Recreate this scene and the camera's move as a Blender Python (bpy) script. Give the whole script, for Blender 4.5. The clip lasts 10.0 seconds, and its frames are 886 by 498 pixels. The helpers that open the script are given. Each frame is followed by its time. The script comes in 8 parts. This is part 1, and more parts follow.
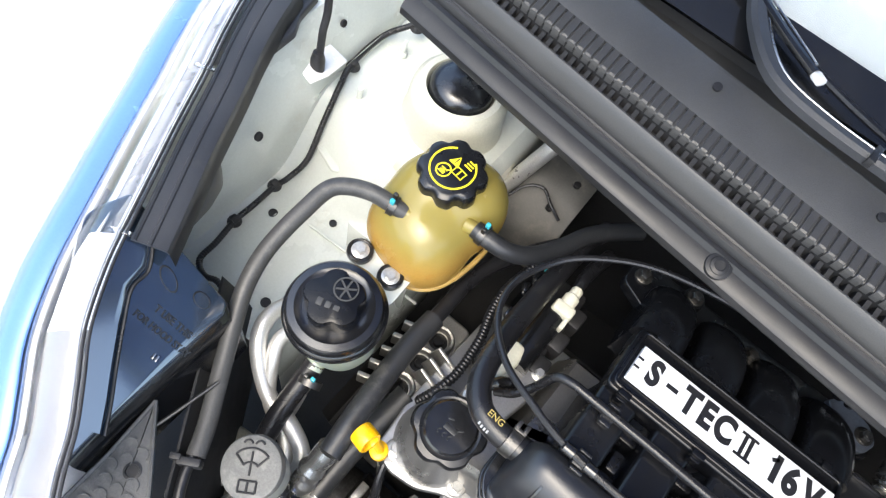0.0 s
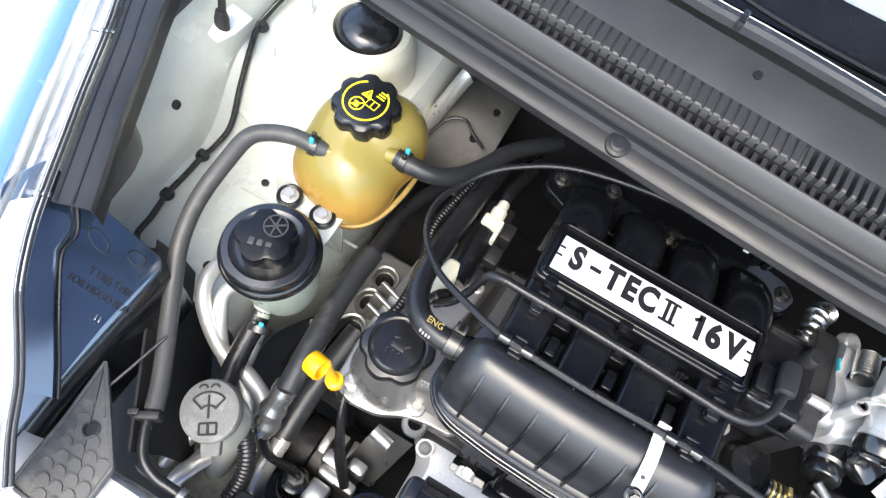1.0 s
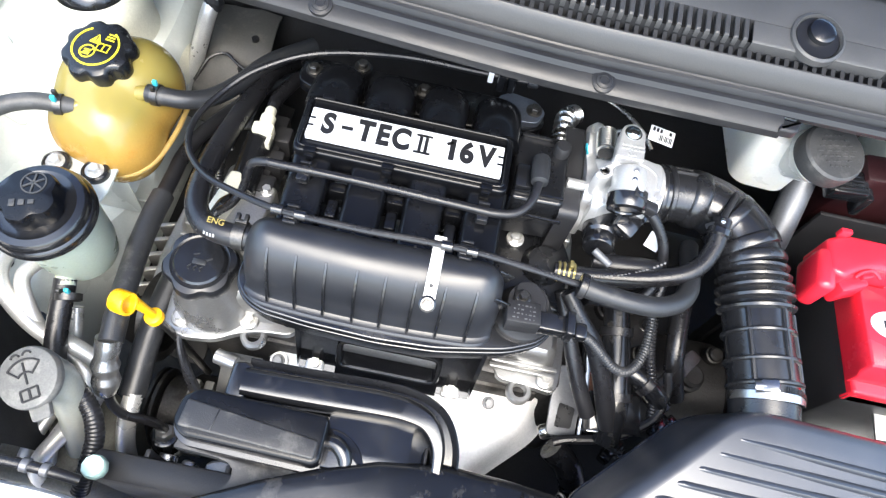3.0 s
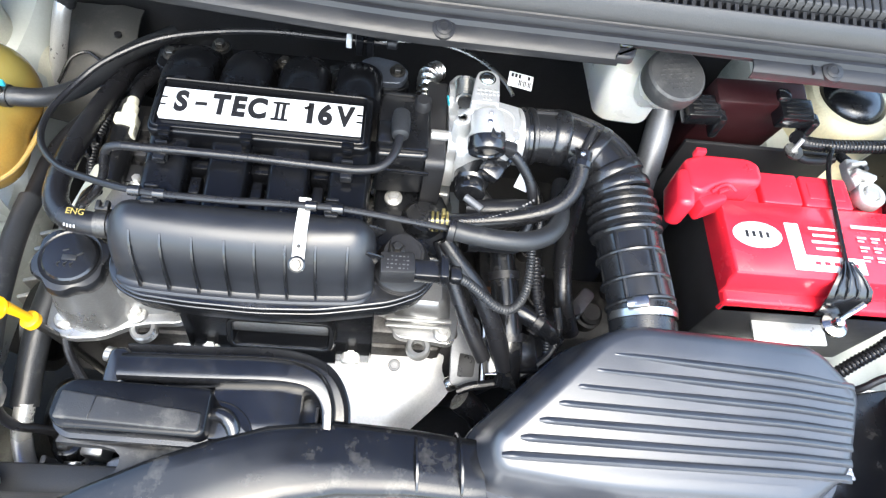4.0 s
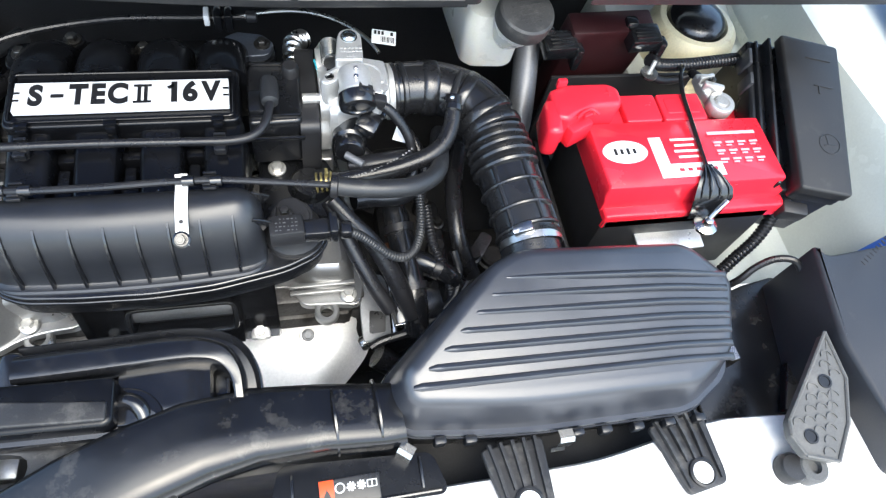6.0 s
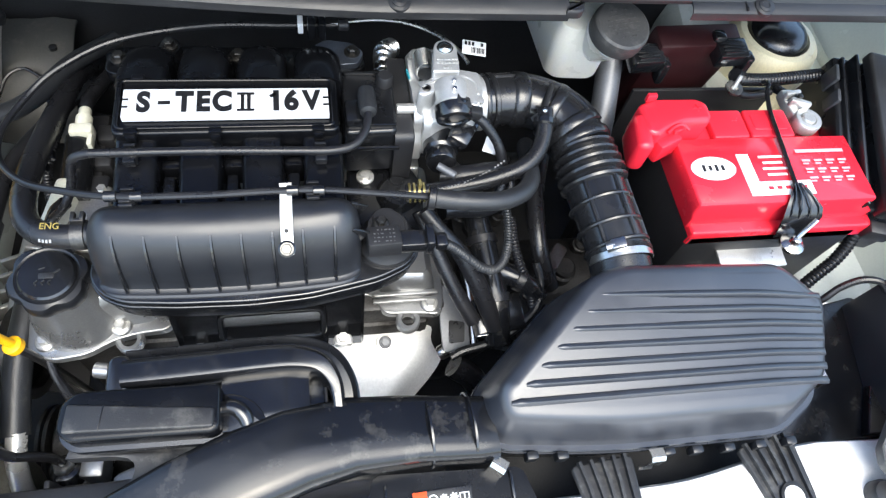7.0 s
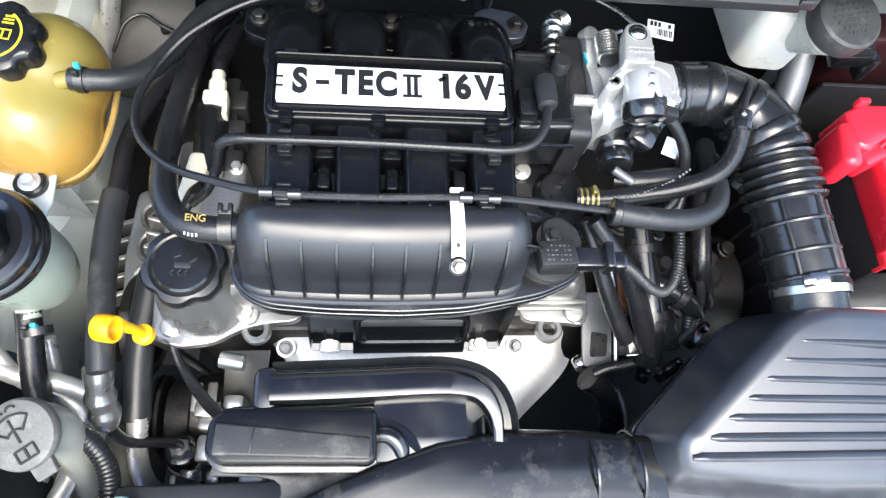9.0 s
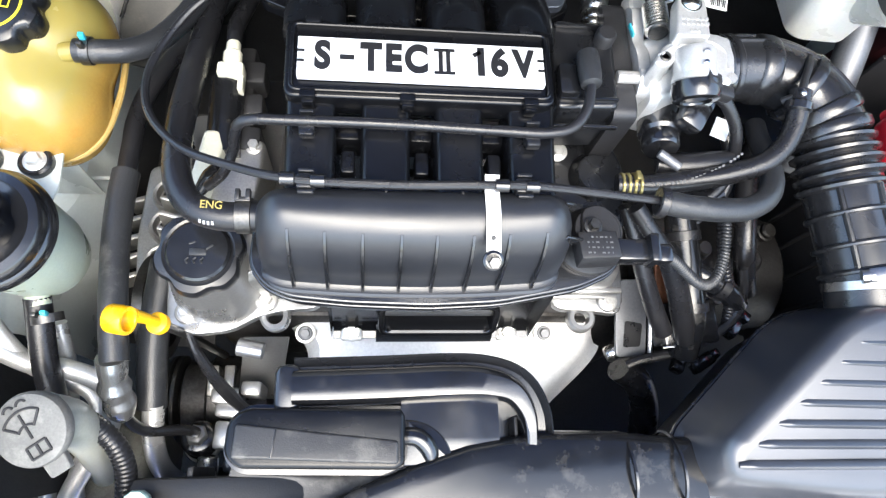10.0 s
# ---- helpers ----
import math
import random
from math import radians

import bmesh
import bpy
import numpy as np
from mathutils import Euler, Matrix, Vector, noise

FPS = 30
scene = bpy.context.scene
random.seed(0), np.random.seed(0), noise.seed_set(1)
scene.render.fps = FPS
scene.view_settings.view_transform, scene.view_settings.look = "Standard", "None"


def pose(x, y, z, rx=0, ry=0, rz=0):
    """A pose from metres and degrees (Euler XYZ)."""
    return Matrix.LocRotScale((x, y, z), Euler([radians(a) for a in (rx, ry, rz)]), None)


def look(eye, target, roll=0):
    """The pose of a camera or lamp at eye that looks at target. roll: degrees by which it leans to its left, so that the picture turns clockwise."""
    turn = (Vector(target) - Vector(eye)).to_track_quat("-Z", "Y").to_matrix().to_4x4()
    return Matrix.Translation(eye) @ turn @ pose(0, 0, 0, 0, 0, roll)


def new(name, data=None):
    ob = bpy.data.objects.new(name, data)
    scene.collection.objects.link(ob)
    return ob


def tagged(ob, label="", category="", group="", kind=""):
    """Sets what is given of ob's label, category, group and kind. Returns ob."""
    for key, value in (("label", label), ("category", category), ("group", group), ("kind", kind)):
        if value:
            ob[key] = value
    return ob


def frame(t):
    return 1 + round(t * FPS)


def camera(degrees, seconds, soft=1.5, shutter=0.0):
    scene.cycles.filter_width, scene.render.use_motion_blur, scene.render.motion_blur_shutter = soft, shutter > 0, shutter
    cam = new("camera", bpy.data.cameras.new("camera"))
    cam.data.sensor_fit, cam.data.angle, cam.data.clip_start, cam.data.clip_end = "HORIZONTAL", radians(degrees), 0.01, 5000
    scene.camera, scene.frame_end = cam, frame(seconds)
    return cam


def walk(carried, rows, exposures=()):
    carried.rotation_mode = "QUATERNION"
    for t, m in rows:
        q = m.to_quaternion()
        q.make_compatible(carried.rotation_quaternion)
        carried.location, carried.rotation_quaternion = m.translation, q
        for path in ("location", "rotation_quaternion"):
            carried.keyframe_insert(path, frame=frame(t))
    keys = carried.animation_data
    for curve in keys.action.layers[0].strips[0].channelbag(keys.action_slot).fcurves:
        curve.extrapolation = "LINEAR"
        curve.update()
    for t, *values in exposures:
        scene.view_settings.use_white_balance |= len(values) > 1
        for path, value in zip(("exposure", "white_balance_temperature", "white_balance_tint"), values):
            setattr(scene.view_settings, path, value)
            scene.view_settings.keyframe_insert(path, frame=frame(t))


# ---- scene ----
# The label on the intake manifold is the origin: x to the car's left side, y to the windscreen, z up.
cam = camera(68.7, 10.0, soft=1.3)
ROWS = [
    (0, -0.1991, -0.2865, 0.5107, 26.001, -9.884, 38.676),
    (0.5, -0.1628, -0.3035, 0.5088, 26.510, -9.029, 34.417),
    (1, -0.1264, -0.3209, 0.5087, 26.443, -8.676, 29.701),
    (1.5, -0.0855, -0.3365, 0.5065, 26.707, -8.241, 24.252),
    (2, -0.0471, -0.3542, 0.5055, 26.939, -7.885, 18.882),
    (2.2, -0.0300, -0.3610, 0.5060, 26.980, -7.680, 16.879),
    (3.3, 0.0618, -0.3976, 0.5107, 28.218, -7.231, 7.018),
    (3.5, 0.0780, -0.4034, 0.5106, 28.341, -7.380, 5.241),
    (4, 0.1205, -0.4233, 0.5086, 28.853, -7.326, 1.126),
    (4.5, 0.1514, -0.4407, 0.5088, 28.962, -7.520, -2.456),
    (5, 0.1675, -0.4557, 0.5098, 28.991, -7.828, -5.475),
    (6.3, 0.1390, -0.4739, 0.5100, 29.658, -8.527, -10.450),
    (6.5, 0.1214, -0.4657, 0.5096, 29.456, -8.289, -9.596),
    (7, 0.0802, -0.4479, 0.5060, 29.142, -7.897, -7.926),
    (7.5, 0.0400, -0.4240, 0.4986, 28.615, -7.857, -6.385),
    (8, 0.0100, -0.3928, 0.4876, 27.503, -7.767, -4.814),
    (8.5, -0.0109, -0.3640, 0.4721, 24.737, -7.573, -3.278),
    (9, -0.0279, -0.3377, 0.4574, 22.435, -7.125, -2.302),
    (9.5, -0.0387, -0.3117, 0.4414, 20.399, -7.036, -1.814),
    (10, -0.0404, -0.3010, 0.4296, 18.836, -6.456, -1.367),
]
walk(cam, [(t, pose(x, y, z, rx, ry, rz)) for t, x, y, z, rx, ry, rz in ROWS], exposures=[(0.0, 0.0, 6750, 5), (1.5, 0.34, 6650, 5), (2.2, 0.42, 6600, 5), (3.5, 0.62, 6500, 4), (4.5, 0.57, 6460, 2), (5.2, 0.36, 6420, 2), (6.5, -0.12, 6340, 2), (8.0, 0.26, 6350, 4), (9.0, 0.46, 6450, 4), (10.0, 0.6, 6480, 4)])

# ---- light: an open, hazy sky and a soft sun over the car's front ----
SUN_EL, SUN_AZ = 62.0, 174.0
world = bpy.data.worlds.new("sky")
scene.world = world
world.use_nodes = True
wn = world.node_tree
sky = wn.nodes.new("ShaderNodeTexSky")
sky.sky_type = "NISHITA"
sky.sun_disc = False
sky.sun_elevation, sky.sun_rotation = radians(SUN_EL), radians(SUN_AZ)
sky.air_density, sky.dust_density, sky.ozone_density = 1.0, 3.5, 2.0
wn.links.new(sky.outputs[0], wn.nodes["Background"].inputs[0])
wn.nodes["Background"].inputs[1].default_value = 0.62
sun = bpy.data.lights.new("sun", "SUN")
sun.energy, sun.angle, sun.color = 1.7, radians(50), (1.0, 0.975, 0.94)
sun_ob = new("sun", sun)
sun_dir = Vector((math.sin(radians(SUN_AZ)) * math.cos(radians(SUN_EL)), math.cos(radians(SUN_AZ)) * math.cos(radians(SUN_EL)), math.sin(radians(SUN_EL))))
sun_ob.matrix_world = look(sun_dir * 6, (0, 0, 0))

# ---- materials ----
def surface(name, color, rough=0.5, metal=0.0, vary=0.15, grain=400.0, blotch=14.0, bump=0.1, dirt=None, dirt_amount=0.0,
            coat=0.0, sub=0.0, spec=0.5, rough_vary=0.1, trans=0.0):
    """A surface with variation at two scales, fine relief, and dirt or wear in patches."""
    m = bpy.data.materials.new(name)
    m.use_nodes = True
    t = m.node_tree
    n, link = t.nodes, t.links.new
    b = n["Principled BSDF"]
    co = n.new("ShaderNodeTexCoord")

    def noise_node(scale, detail, rough_=0.6):
        k = n.new("ShaderNodeTexNoise")
        k.inputs["Scale"].default_value, k.inputs["Detail"].default_value, k.inputs["Roughness"].default_value = scale, detail, rough_
        link(co.outputs["Object"], k.inputs["Vector"])
        return k

    fine, wide = noise_node(grain, 3), noise_node(blotch, 5)
    both = n.new("ShaderNodeMath")
    both.operation = "ADD"
    link(fine.outputs[0], both.inputs[0])
    link(wide.outputs[0], both.inputs[1])
    ramp = n.new("ShaderNodeMapRange")
    ramp.inputs[1].default_value, ramp.inputs[2].default_value = 0.7, 1.3
    ramp.inputs[3].default_value, ramp.inputs[4].default_value = 1.0 - vary, 1.0 + vary
    link(both.outputs[0], ramp.inputs[0])
    mul = n.new("ShaderNodeMix")
    mul.data_type, mul.blend_type = "RGBA", "MULTIPLY"
    mul.inputs[0].default_value = 1.0
    mul.inputs[6].default_value = (*color, 1)
    link(ramp.outputs[0], mul.inputs[7])
    out = mul.outputs[2]
    if dirt:
        spot = noise_node(blotch * 2.3, 8, 0.7)
        edge = n.new("ShaderNodeMapRange")
        edge.inputs[1].default_value, edge.inputs[2].default_value = 0.62 - 0.25 * dirt_amount, 0.72 - 0.1 * dirt_amount
        edge.inputs[4].default_value = min(1.0, 0.35 + dirt_amount)
        link(spot.outputs[0], edge.inputs[0])
        mix = n.new("ShaderNodeMix")
        mix.data_type = "RGBA"
        mix.inputs[7].default_value = (*dirt, 1)
        link(edge.outputs[0], mix.inputs[0])
        link(out, mix.inputs[6])
        out = mix.outputs[2]
    link(out, b.inputs["Base Color"])
    rr = n.new("ShaderNodeMapRange")
    rr.inputs[1].default_value, rr.inputs[2].default_value = 0.35, 0.7
    rr.inputs[3].default_value, rr.inputs[4].default_value = max(0.03, rough - rough_vary), min(1.0, rough + rough_vary)
    link(wide.outputs[0], rr.inputs[0])
    link(rr.outputs[0], b.inputs["Roughness"])
    b.inputs["Metallic"].default_value = metal
    b.inputs["Specular IOR Level"].default_value = spec
    b.inputs["Coat Weight"].default_value = coat
    b.inputs["Coat Roughness"].default_value = max(0.06, rough * 0.6)
    b.inputs["Transmission Weight"].default_value = trans
    if sub:
        b.inputs["Subsurface Weight"].default_value = sub
        b.inputs["Subsurface Radius"].default_value = (0.02, 0.015, 0.008)
    if bump:
        bp = n.new("ShaderNodeBump")
        bp.inputs["Strength"].default_value = bump
        bp.inputs["Distance"].default_value = 0.0006
        link(fine.outputs[0], bp.inputs["Height"])
        link(bp.outputs[0], b.inputs["Normal"])
    return m


# body blue darkened for the shade under the bonnet, as glossy parts mirror it
bonnet_shaded_blue = surface("bonnet_shaded_blue", (0.025, 0.07, 0.22), 0.5, vary=0.15, bump=0.05)
black_plastic = surface("black_plastic", (0.0085, 0.009, 0.0105), 0.3, vary=0.3, bump=0.1, grain=900, dirt=(0.06, 0.057, 0.053), dirt_amount=0.05, spec=0.6)
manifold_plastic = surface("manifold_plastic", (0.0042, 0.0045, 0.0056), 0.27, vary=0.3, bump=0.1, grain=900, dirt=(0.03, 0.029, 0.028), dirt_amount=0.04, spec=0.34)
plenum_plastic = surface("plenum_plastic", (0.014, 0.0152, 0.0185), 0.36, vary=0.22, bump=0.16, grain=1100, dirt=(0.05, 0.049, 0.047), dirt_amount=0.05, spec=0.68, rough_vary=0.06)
black_gloss = surface("black_gloss", (0.0085, 0.0088, 0.01), 0.22, vary=0.3, bump=0.035, grain=700, dirt=(0.05, 0.047, 0.042), dirt_amount=0.08, spec=0.85, coat=0.15)
black_lid = surface("black_lid", (0.026, 0.029, 0.037), 0.35, vary=0.25, bump=0.12, grain=1200, spec=1.0, rough_vary=0.05)
dusty_plastic = surface("dusty_plastic", (0.02, 0.02, 0.021), 0.45, vary=0.3, bump=0.3, grain=800, dirt=(0.11, 0.105, 0.095), dirt_amount=0.35)
grey_plastic = surface("grey_plastic", (0.04, 0.042, 0.047), 0.45, vary=0.2, bump=0.3, grain=800, dirt=(0.08, 0.08, 0.078), dirt_amount=0.15)
black_part = surface("black_part", (0.017, 0.017, 0.0185), 0.5, vary=0.3, bump=0.3, grain=600)
throttle_metal = surface("throttle_metal", (0.62, 0.62, 0.61), 0.4, metal=0.6, vary=0.1, bump=0.22, grain=700, dirt=(0.35, 0.34, 0.32), dirt_amount=0.04)
hose_rubber = surface("hose_rubber", (0.013, 0.0132, 0.0145), 0.27, vary=0.25, bump=0.12, grain=500, dirt=(0.035, 0.034, 0.032), dirt_amount=0.08, spec=0.75)
rubber = surface("rubber", (0.0115, 0.0115, 0.013), 0.3, vary=0.25, bump=0.4, grain=700, dirt=(0.035, 0.034, 0.032), dirt_amount=0.15)
hose_grey = surface("hose_grey", (0.05, 0.05, 0.049), 0.5, vary=0.2, bump=0.5, grain=500, dirt=(0.1, 0.098, 0.092), dirt_amount=0.3)
rubber_grey = surface("rubber_grey", (0.02, 0.021, 0.023), 0.4, vary=0.2, bump=0.5, grain=600, dirt=(0.09, 0.088, 0.082), dirt_amount=0.25)
apron_plastic = surface("apron_plastic", (0.019, 0.0193, 0.0205), 0.38, vary=0.2, bump=0.2, grain=900, dirt=(0.04, 0.039, 0.037), dirt_amount=0.15, spec=0.42)
cowl_plastic = surface("cowl_plastic", (0.062, 0.0618, 0.0615), 0.45, vary=0.15, bump=0.35, grain=900, dirt=(0.075, 0.073, 0.07), dirt_amount=0.2)
band_plastic = surface("band_plastic", (0.047, 0.0468, 0.0465), 0.38, vary=0.15, bump=0.3, grain=900, dirt=(0.06, 0.058, 0.055), dirt_amount=0.2)
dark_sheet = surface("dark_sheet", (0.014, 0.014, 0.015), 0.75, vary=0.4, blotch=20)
block_metal = surface("block_metal", (0.08, 0.077, 0.075), 0.55, metal=0.8, vary=0.4, bump=0.6, grain=300, dirt=(0.03, 0.027, 0.024), dirt_amount=0.5)
cast_metal = surface("cast_metal", (0.48, 0.472, 0.45), 0.42, metal=0.85, vary=0.18, bump=0.5, grain=500, dirt=(0.25, 0.23, 0.2), dirt_amount=0.12)
bright_metal = surface("bright_metal", (0.6, 0.595, 0.58), 0.3, metal=1.0, vary=0.12, bump=0.15, grain=600)
zinc = surface("zinc", (0.64, 0.63, 0.6), 0.36, metal=0.65, vary=0.2, bump=0.3, grain=900, dirt=(0.3, 0.26, 0.2), dirt_amount=0.1)
zinc_dull = surface("zinc_dull", (0.42, 0.42, 0.41), 0.3, metal=0.9, vary=0.15, bump=0.2, grain=600, dirt=(0.2, 0.19, 0.17), dirt_amount=0.15)
dull_metal = surface("dull_metal", (0.17, 0.175, 0.185), 0.5, metal=0.6, vary=0.15, bump=0.3)
dark_steel = surface("dark_steel", (0.09, 0.088, 0.085), 0.4, metal=0.9, vary=0.3, bump=0.3)
shield_metal = surface("shield_metal", (0.92, 0.915, 0.9), 0.5, metal=0.15, vary=0.1, bump=0.2, grain=300, blotch=9)
# black plate: sky reflection helped by a blue base colour and high coat IOR
plate_sky_gloss = surface("plate_sky_gloss", (0.019, 0.032, 0.055), 0.16, vary=0.3, bump=0.15, grain=800, spec=1.0, coat=1.0)
plate_sky_gloss.node_tree.nodes["Principled BSDF"].inputs["Coat IOR"].default_value = 2.3
cream_paint = surface("cream_paint", (0.62, 0.65, 0.6), 0.26, vary=0.05, bump=0.05, grain=300, blotch=7, dirt=(0.52, 0.49, 0.4), dirt_amount=0.03, coat=0.5)
white_paint = surface("white_paint", (0.8, 0.79, 0.76), 0.3, vary=0.04, bump=0.05, coat=0.3)
blue_paint = surface("blue_paint", (0.13, 0.26, 0.6), 0.22, metal=0.4, vary=0.05, bump=0.02, coat=0.9)
red_plastic = surface("red_plastic", (0.76, 0.024, 0.045), 0.22, vary=0.08, bump=0.08, grain=500)
white_label = surface("white_label", (0.82, 0.82, 0.8), 0.4, vary=0.04, bump=0.03)
plate_white = surface("plate_white", (0.66, 0.665, 0.67), 0.3, vary=0.03, bump=0.02)
ink_black = surface("ink_black", (0.014, 0.014, 0.015), 0.35, vary=0.1, bump=0.05)
duct_plastic = surface("duct_plastic", (0.008, 0.0085, 0.01), 0.22, vary=0.3, bump=0.05, grain=800, spec=0.55, dirt=(0.06, 0.057, 0.052), dirt_amount=0.3)
seam_plastic = surface("seam_plastic", (0.42, 0.29, 0.1), 0.3, vary=0.1, sub=0.3)
pale_plastic = surface("pale_plastic", (0.33, 0.375, 0.31), 0.35, vary=0.08, bump=0.1, sub=0.4, dirt=(0.45, 0.45, 0.33), dirt_amount=0.15)
neck_grey = surface("neck_grey", (0.26, 0.27, 0.24), 0.4, vary=0.1, bump=0.1, sub=0.2)
tank_white = surface("tank_white", (0.55, 0.54, 0.49), 0.35, vary=0.06, bump=0.1, sub=0.4)
cream_plastic = surface("cream_plastic", (0.62, 0.61, 0.5), 0.4, vary=0.1, bump=0.15)
yellow_plastic = surface("yellow_plastic", (0.9, 0.46, 0.008), 0.35, vary=0.08, bump=0.1)
brass = surface("brass", (0.34, 0.28, 0.11), 0.35, metal=0.7, vary=0.25, bump=0.3)
clamp_metal = surface("clamp_metal", (0.66, 0.655, 0.63), 0.38, metal=0.7, vary=0.15, bump=0.4, grain=500)
pink_ink = surface("pink_ink", (0.86, 0.42, 0.47), 0.35, vary=0.05)
worn_black = surface("worn_black", (0.035, 0.035, 0.035), 0.55, vary=0.2, bump=0.5, grain=500, dirt=(0.1, 0.098, 0.09), dirt_amount=0.35)
bracket_grey = surface("bracket_grey", (0.09, 0.09, 0.088), 0.6, vary=0.2, bump=0.4, grain=500, dirt=(0.2, 0.19, 0.175), dirt_amount=0.35)
yellow_ink = surface("yellow_ink", (0.85, 0.72, 0.03), 0.45, vary=0.06, bump=0.05)
gold_ink = surface("gold_ink", (0.26, 0.2, 0.05), 0.5, vary=0.15)
faint_ink = surface("faint_ink", (0.11, 0.11, 0.11), 0.5, vary=0.2)
grey_ink = surface("grey_ink", (0.3, 0.3, 0.3), 0.5, vary=0.15)
teal_paint = surface("teal_paint", (0.05, 0.42, 0.5), 0.35, vary=0.3)
orange_label = surface("orange_label", (0.75, 0.085, 0.02), 0.4, vary=0.05)
pale_teal = surface("pale_teal", (0.5, 0.72, 0.66), 0.4, vary=0.06)
worn_cap = surface("worn_cap", (0.1, 0.1, 0.095), 0.6, vary=0.2, bump=0.5, grain=500, dirt=(0.2, 0.195, 0.18), dirt_amount=0.4)
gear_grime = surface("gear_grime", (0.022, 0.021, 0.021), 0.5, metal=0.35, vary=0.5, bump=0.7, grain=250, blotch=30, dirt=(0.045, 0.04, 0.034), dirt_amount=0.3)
tower_cream = surface("tower_cream", (0.74, 0.68, 0.46), 0.4, vary=0.12, bump=0.15, dirt=(0.45, 0.33, 0.16), dirt_amount=0.25)
cover_metal = surface("cover_metal", (0.37, 0.37, 0.365), 0.34, metal=0.8, vary=0.1, bump=0.18, grain=500, dirt=(0.3, 0.28, 0.25), dirt_amount=0.1)
bracket_pale = surface("bracket_pale", (0.115, 0.113, 0.106), 0.6, vary=0.2, bump=0.4, grain=500, dirt=(0.18, 0.172, 0.158), dirt_amount=0.4)
# control unit's dark case, its reddish reflection put into the base colour
maroon = surface("maroon", (0.028, 0.0075, 0.0085), 0.4, vary=0.3)
fuse_lid = surface("fuse_lid", (0.017, 0.017, 0.0175), 0.42, vary=0.2, bump=0.3, grain=900, dirt=(0.05, 0.049, 0.046), dirt_amount=0.2, spec=0.4)
concrete = surface("concrete", (0.5, 0.475, 0.435), 0.85, vary=0.12, bump=0.5, grain=90, blotch=2.2, dirt=(0.36, 0.325, 0.28), dirt_amount=0.25)
lamp_chrome = surface("lamp_chrome", (0.82, 0.83, 0.85), 0.3, metal=0.5, vary=0.08, grain=900, bump=0.03)
lamp_dark = surface("lamp_dark", (0.19, 0.19, 0.2), 0.45, vary=0.15, grain=900)
carrier_plastic = surface("carrier_plastic", (0.03, 0.032, 0.037), 0.45, vary=0.2, bump=0.2, grain=800, dirt=(0.06, 0.06, 0.06), dirt_amount=0.1)
lamp_grey = surface("lamp_grey", (0.5, 0.52, 0.56), 0.35, metal=0.3, vary=0.15, grain=900)


def clear(name, color, rough=0.02, ior=1.45):
    m = bpy.data.materials.new(name)
    m.use_nodes = True
    b = m.node_tree.nodes["Principled BSDF"]
    b.inputs["Base Color"].default_value = (*color, 1)
    b.inputs["Roughness"].default_value, b.inputs["IOR"].default_value = rough, ior
    b.inputs["Transmission Weight"].default_value = 1.0
    return m


glass = clear("glass", (0.9, 0.94, 0.95))
lens_plastic = clear("lens_plastic", (0.96, 0.97, 0.98), 0.06)


def coolant_plastic():
    """Translucent yellowed plastic, amber where the coolant stands inside."""
    m = surface("coolant_plastic", (0.4, 0.24, 0.055), 0.2, vary=0.1, bump=0.08, sub=0.35, blotch=22, dirt=(0.4, 0.17, 0.025), dirt_amount=0.2)
    t = m.node_tree
    b = t.nodes["Principled BSDF"]
    was = b.inputs["Base Color"].links[0].from_socket
    co = t.nodes.new("ShaderNodeTexCoord")
    sep = t.nodes.new("ShaderNodeSeparateXYZ")
    t.links.new(co.outputs["Object"], sep.inputs[0])
    rng = t.nodes.new("ShaderNodeMapRange")
    rng.inputs[1].default_value, rng.inputs[2].default_value = 0.085, 0.112
    t.links.new(sep.outputs[2], rng.inputs[0])
    mix = t.nodes.new("ShaderNodeMix")
    mix.data_type = "RGBA"
    mix.inputs[7].default_value = (0.27, 0.22, 0.062, 1)
    t.links.new(rng.outputs[0], mix.inputs[0])
    t.links.new(was, mix.inputs[6])
    t.links.new(mix.outputs[2], b.inputs["Base Color"])
    return m


coolant = coolant_plastic()


# ---- builders ----
def thing(name, loc, label, category, group="", kind=""):
    ob = new(name)
    ob.empty_display_size = 0.02
    ob.location = loc
    return tagged(ob, label, category, group, kind)


def base_of(ob):
    v = Vector((0, 0, 0))
    while ob:
        v += ob.location
        ob = ob.parent
    return v


def part(name, bm, material, parent, label="", sharp=35):
    """Links a bmesh, drawn in the place's metres, as one mesh under a thing or part."""
    bmesh.ops.recalc_face_normals(bm, faces=bm.faces[:])
    bmesh.ops.translate(bm, verts=bm.verts[:], vec=-base_of(parent))
    me = bpy.data.meshes.new(name)
    for f in bm.faces:
        f.smooth = True
    bm.to_mesh(me)
    bm.free()
    me.set_sharp_from_angle(angle=radians(sharp))
    me.materials.append(material)
    ob = new(name, me)
    ob.parent = parent
    return tagged(ob, label)


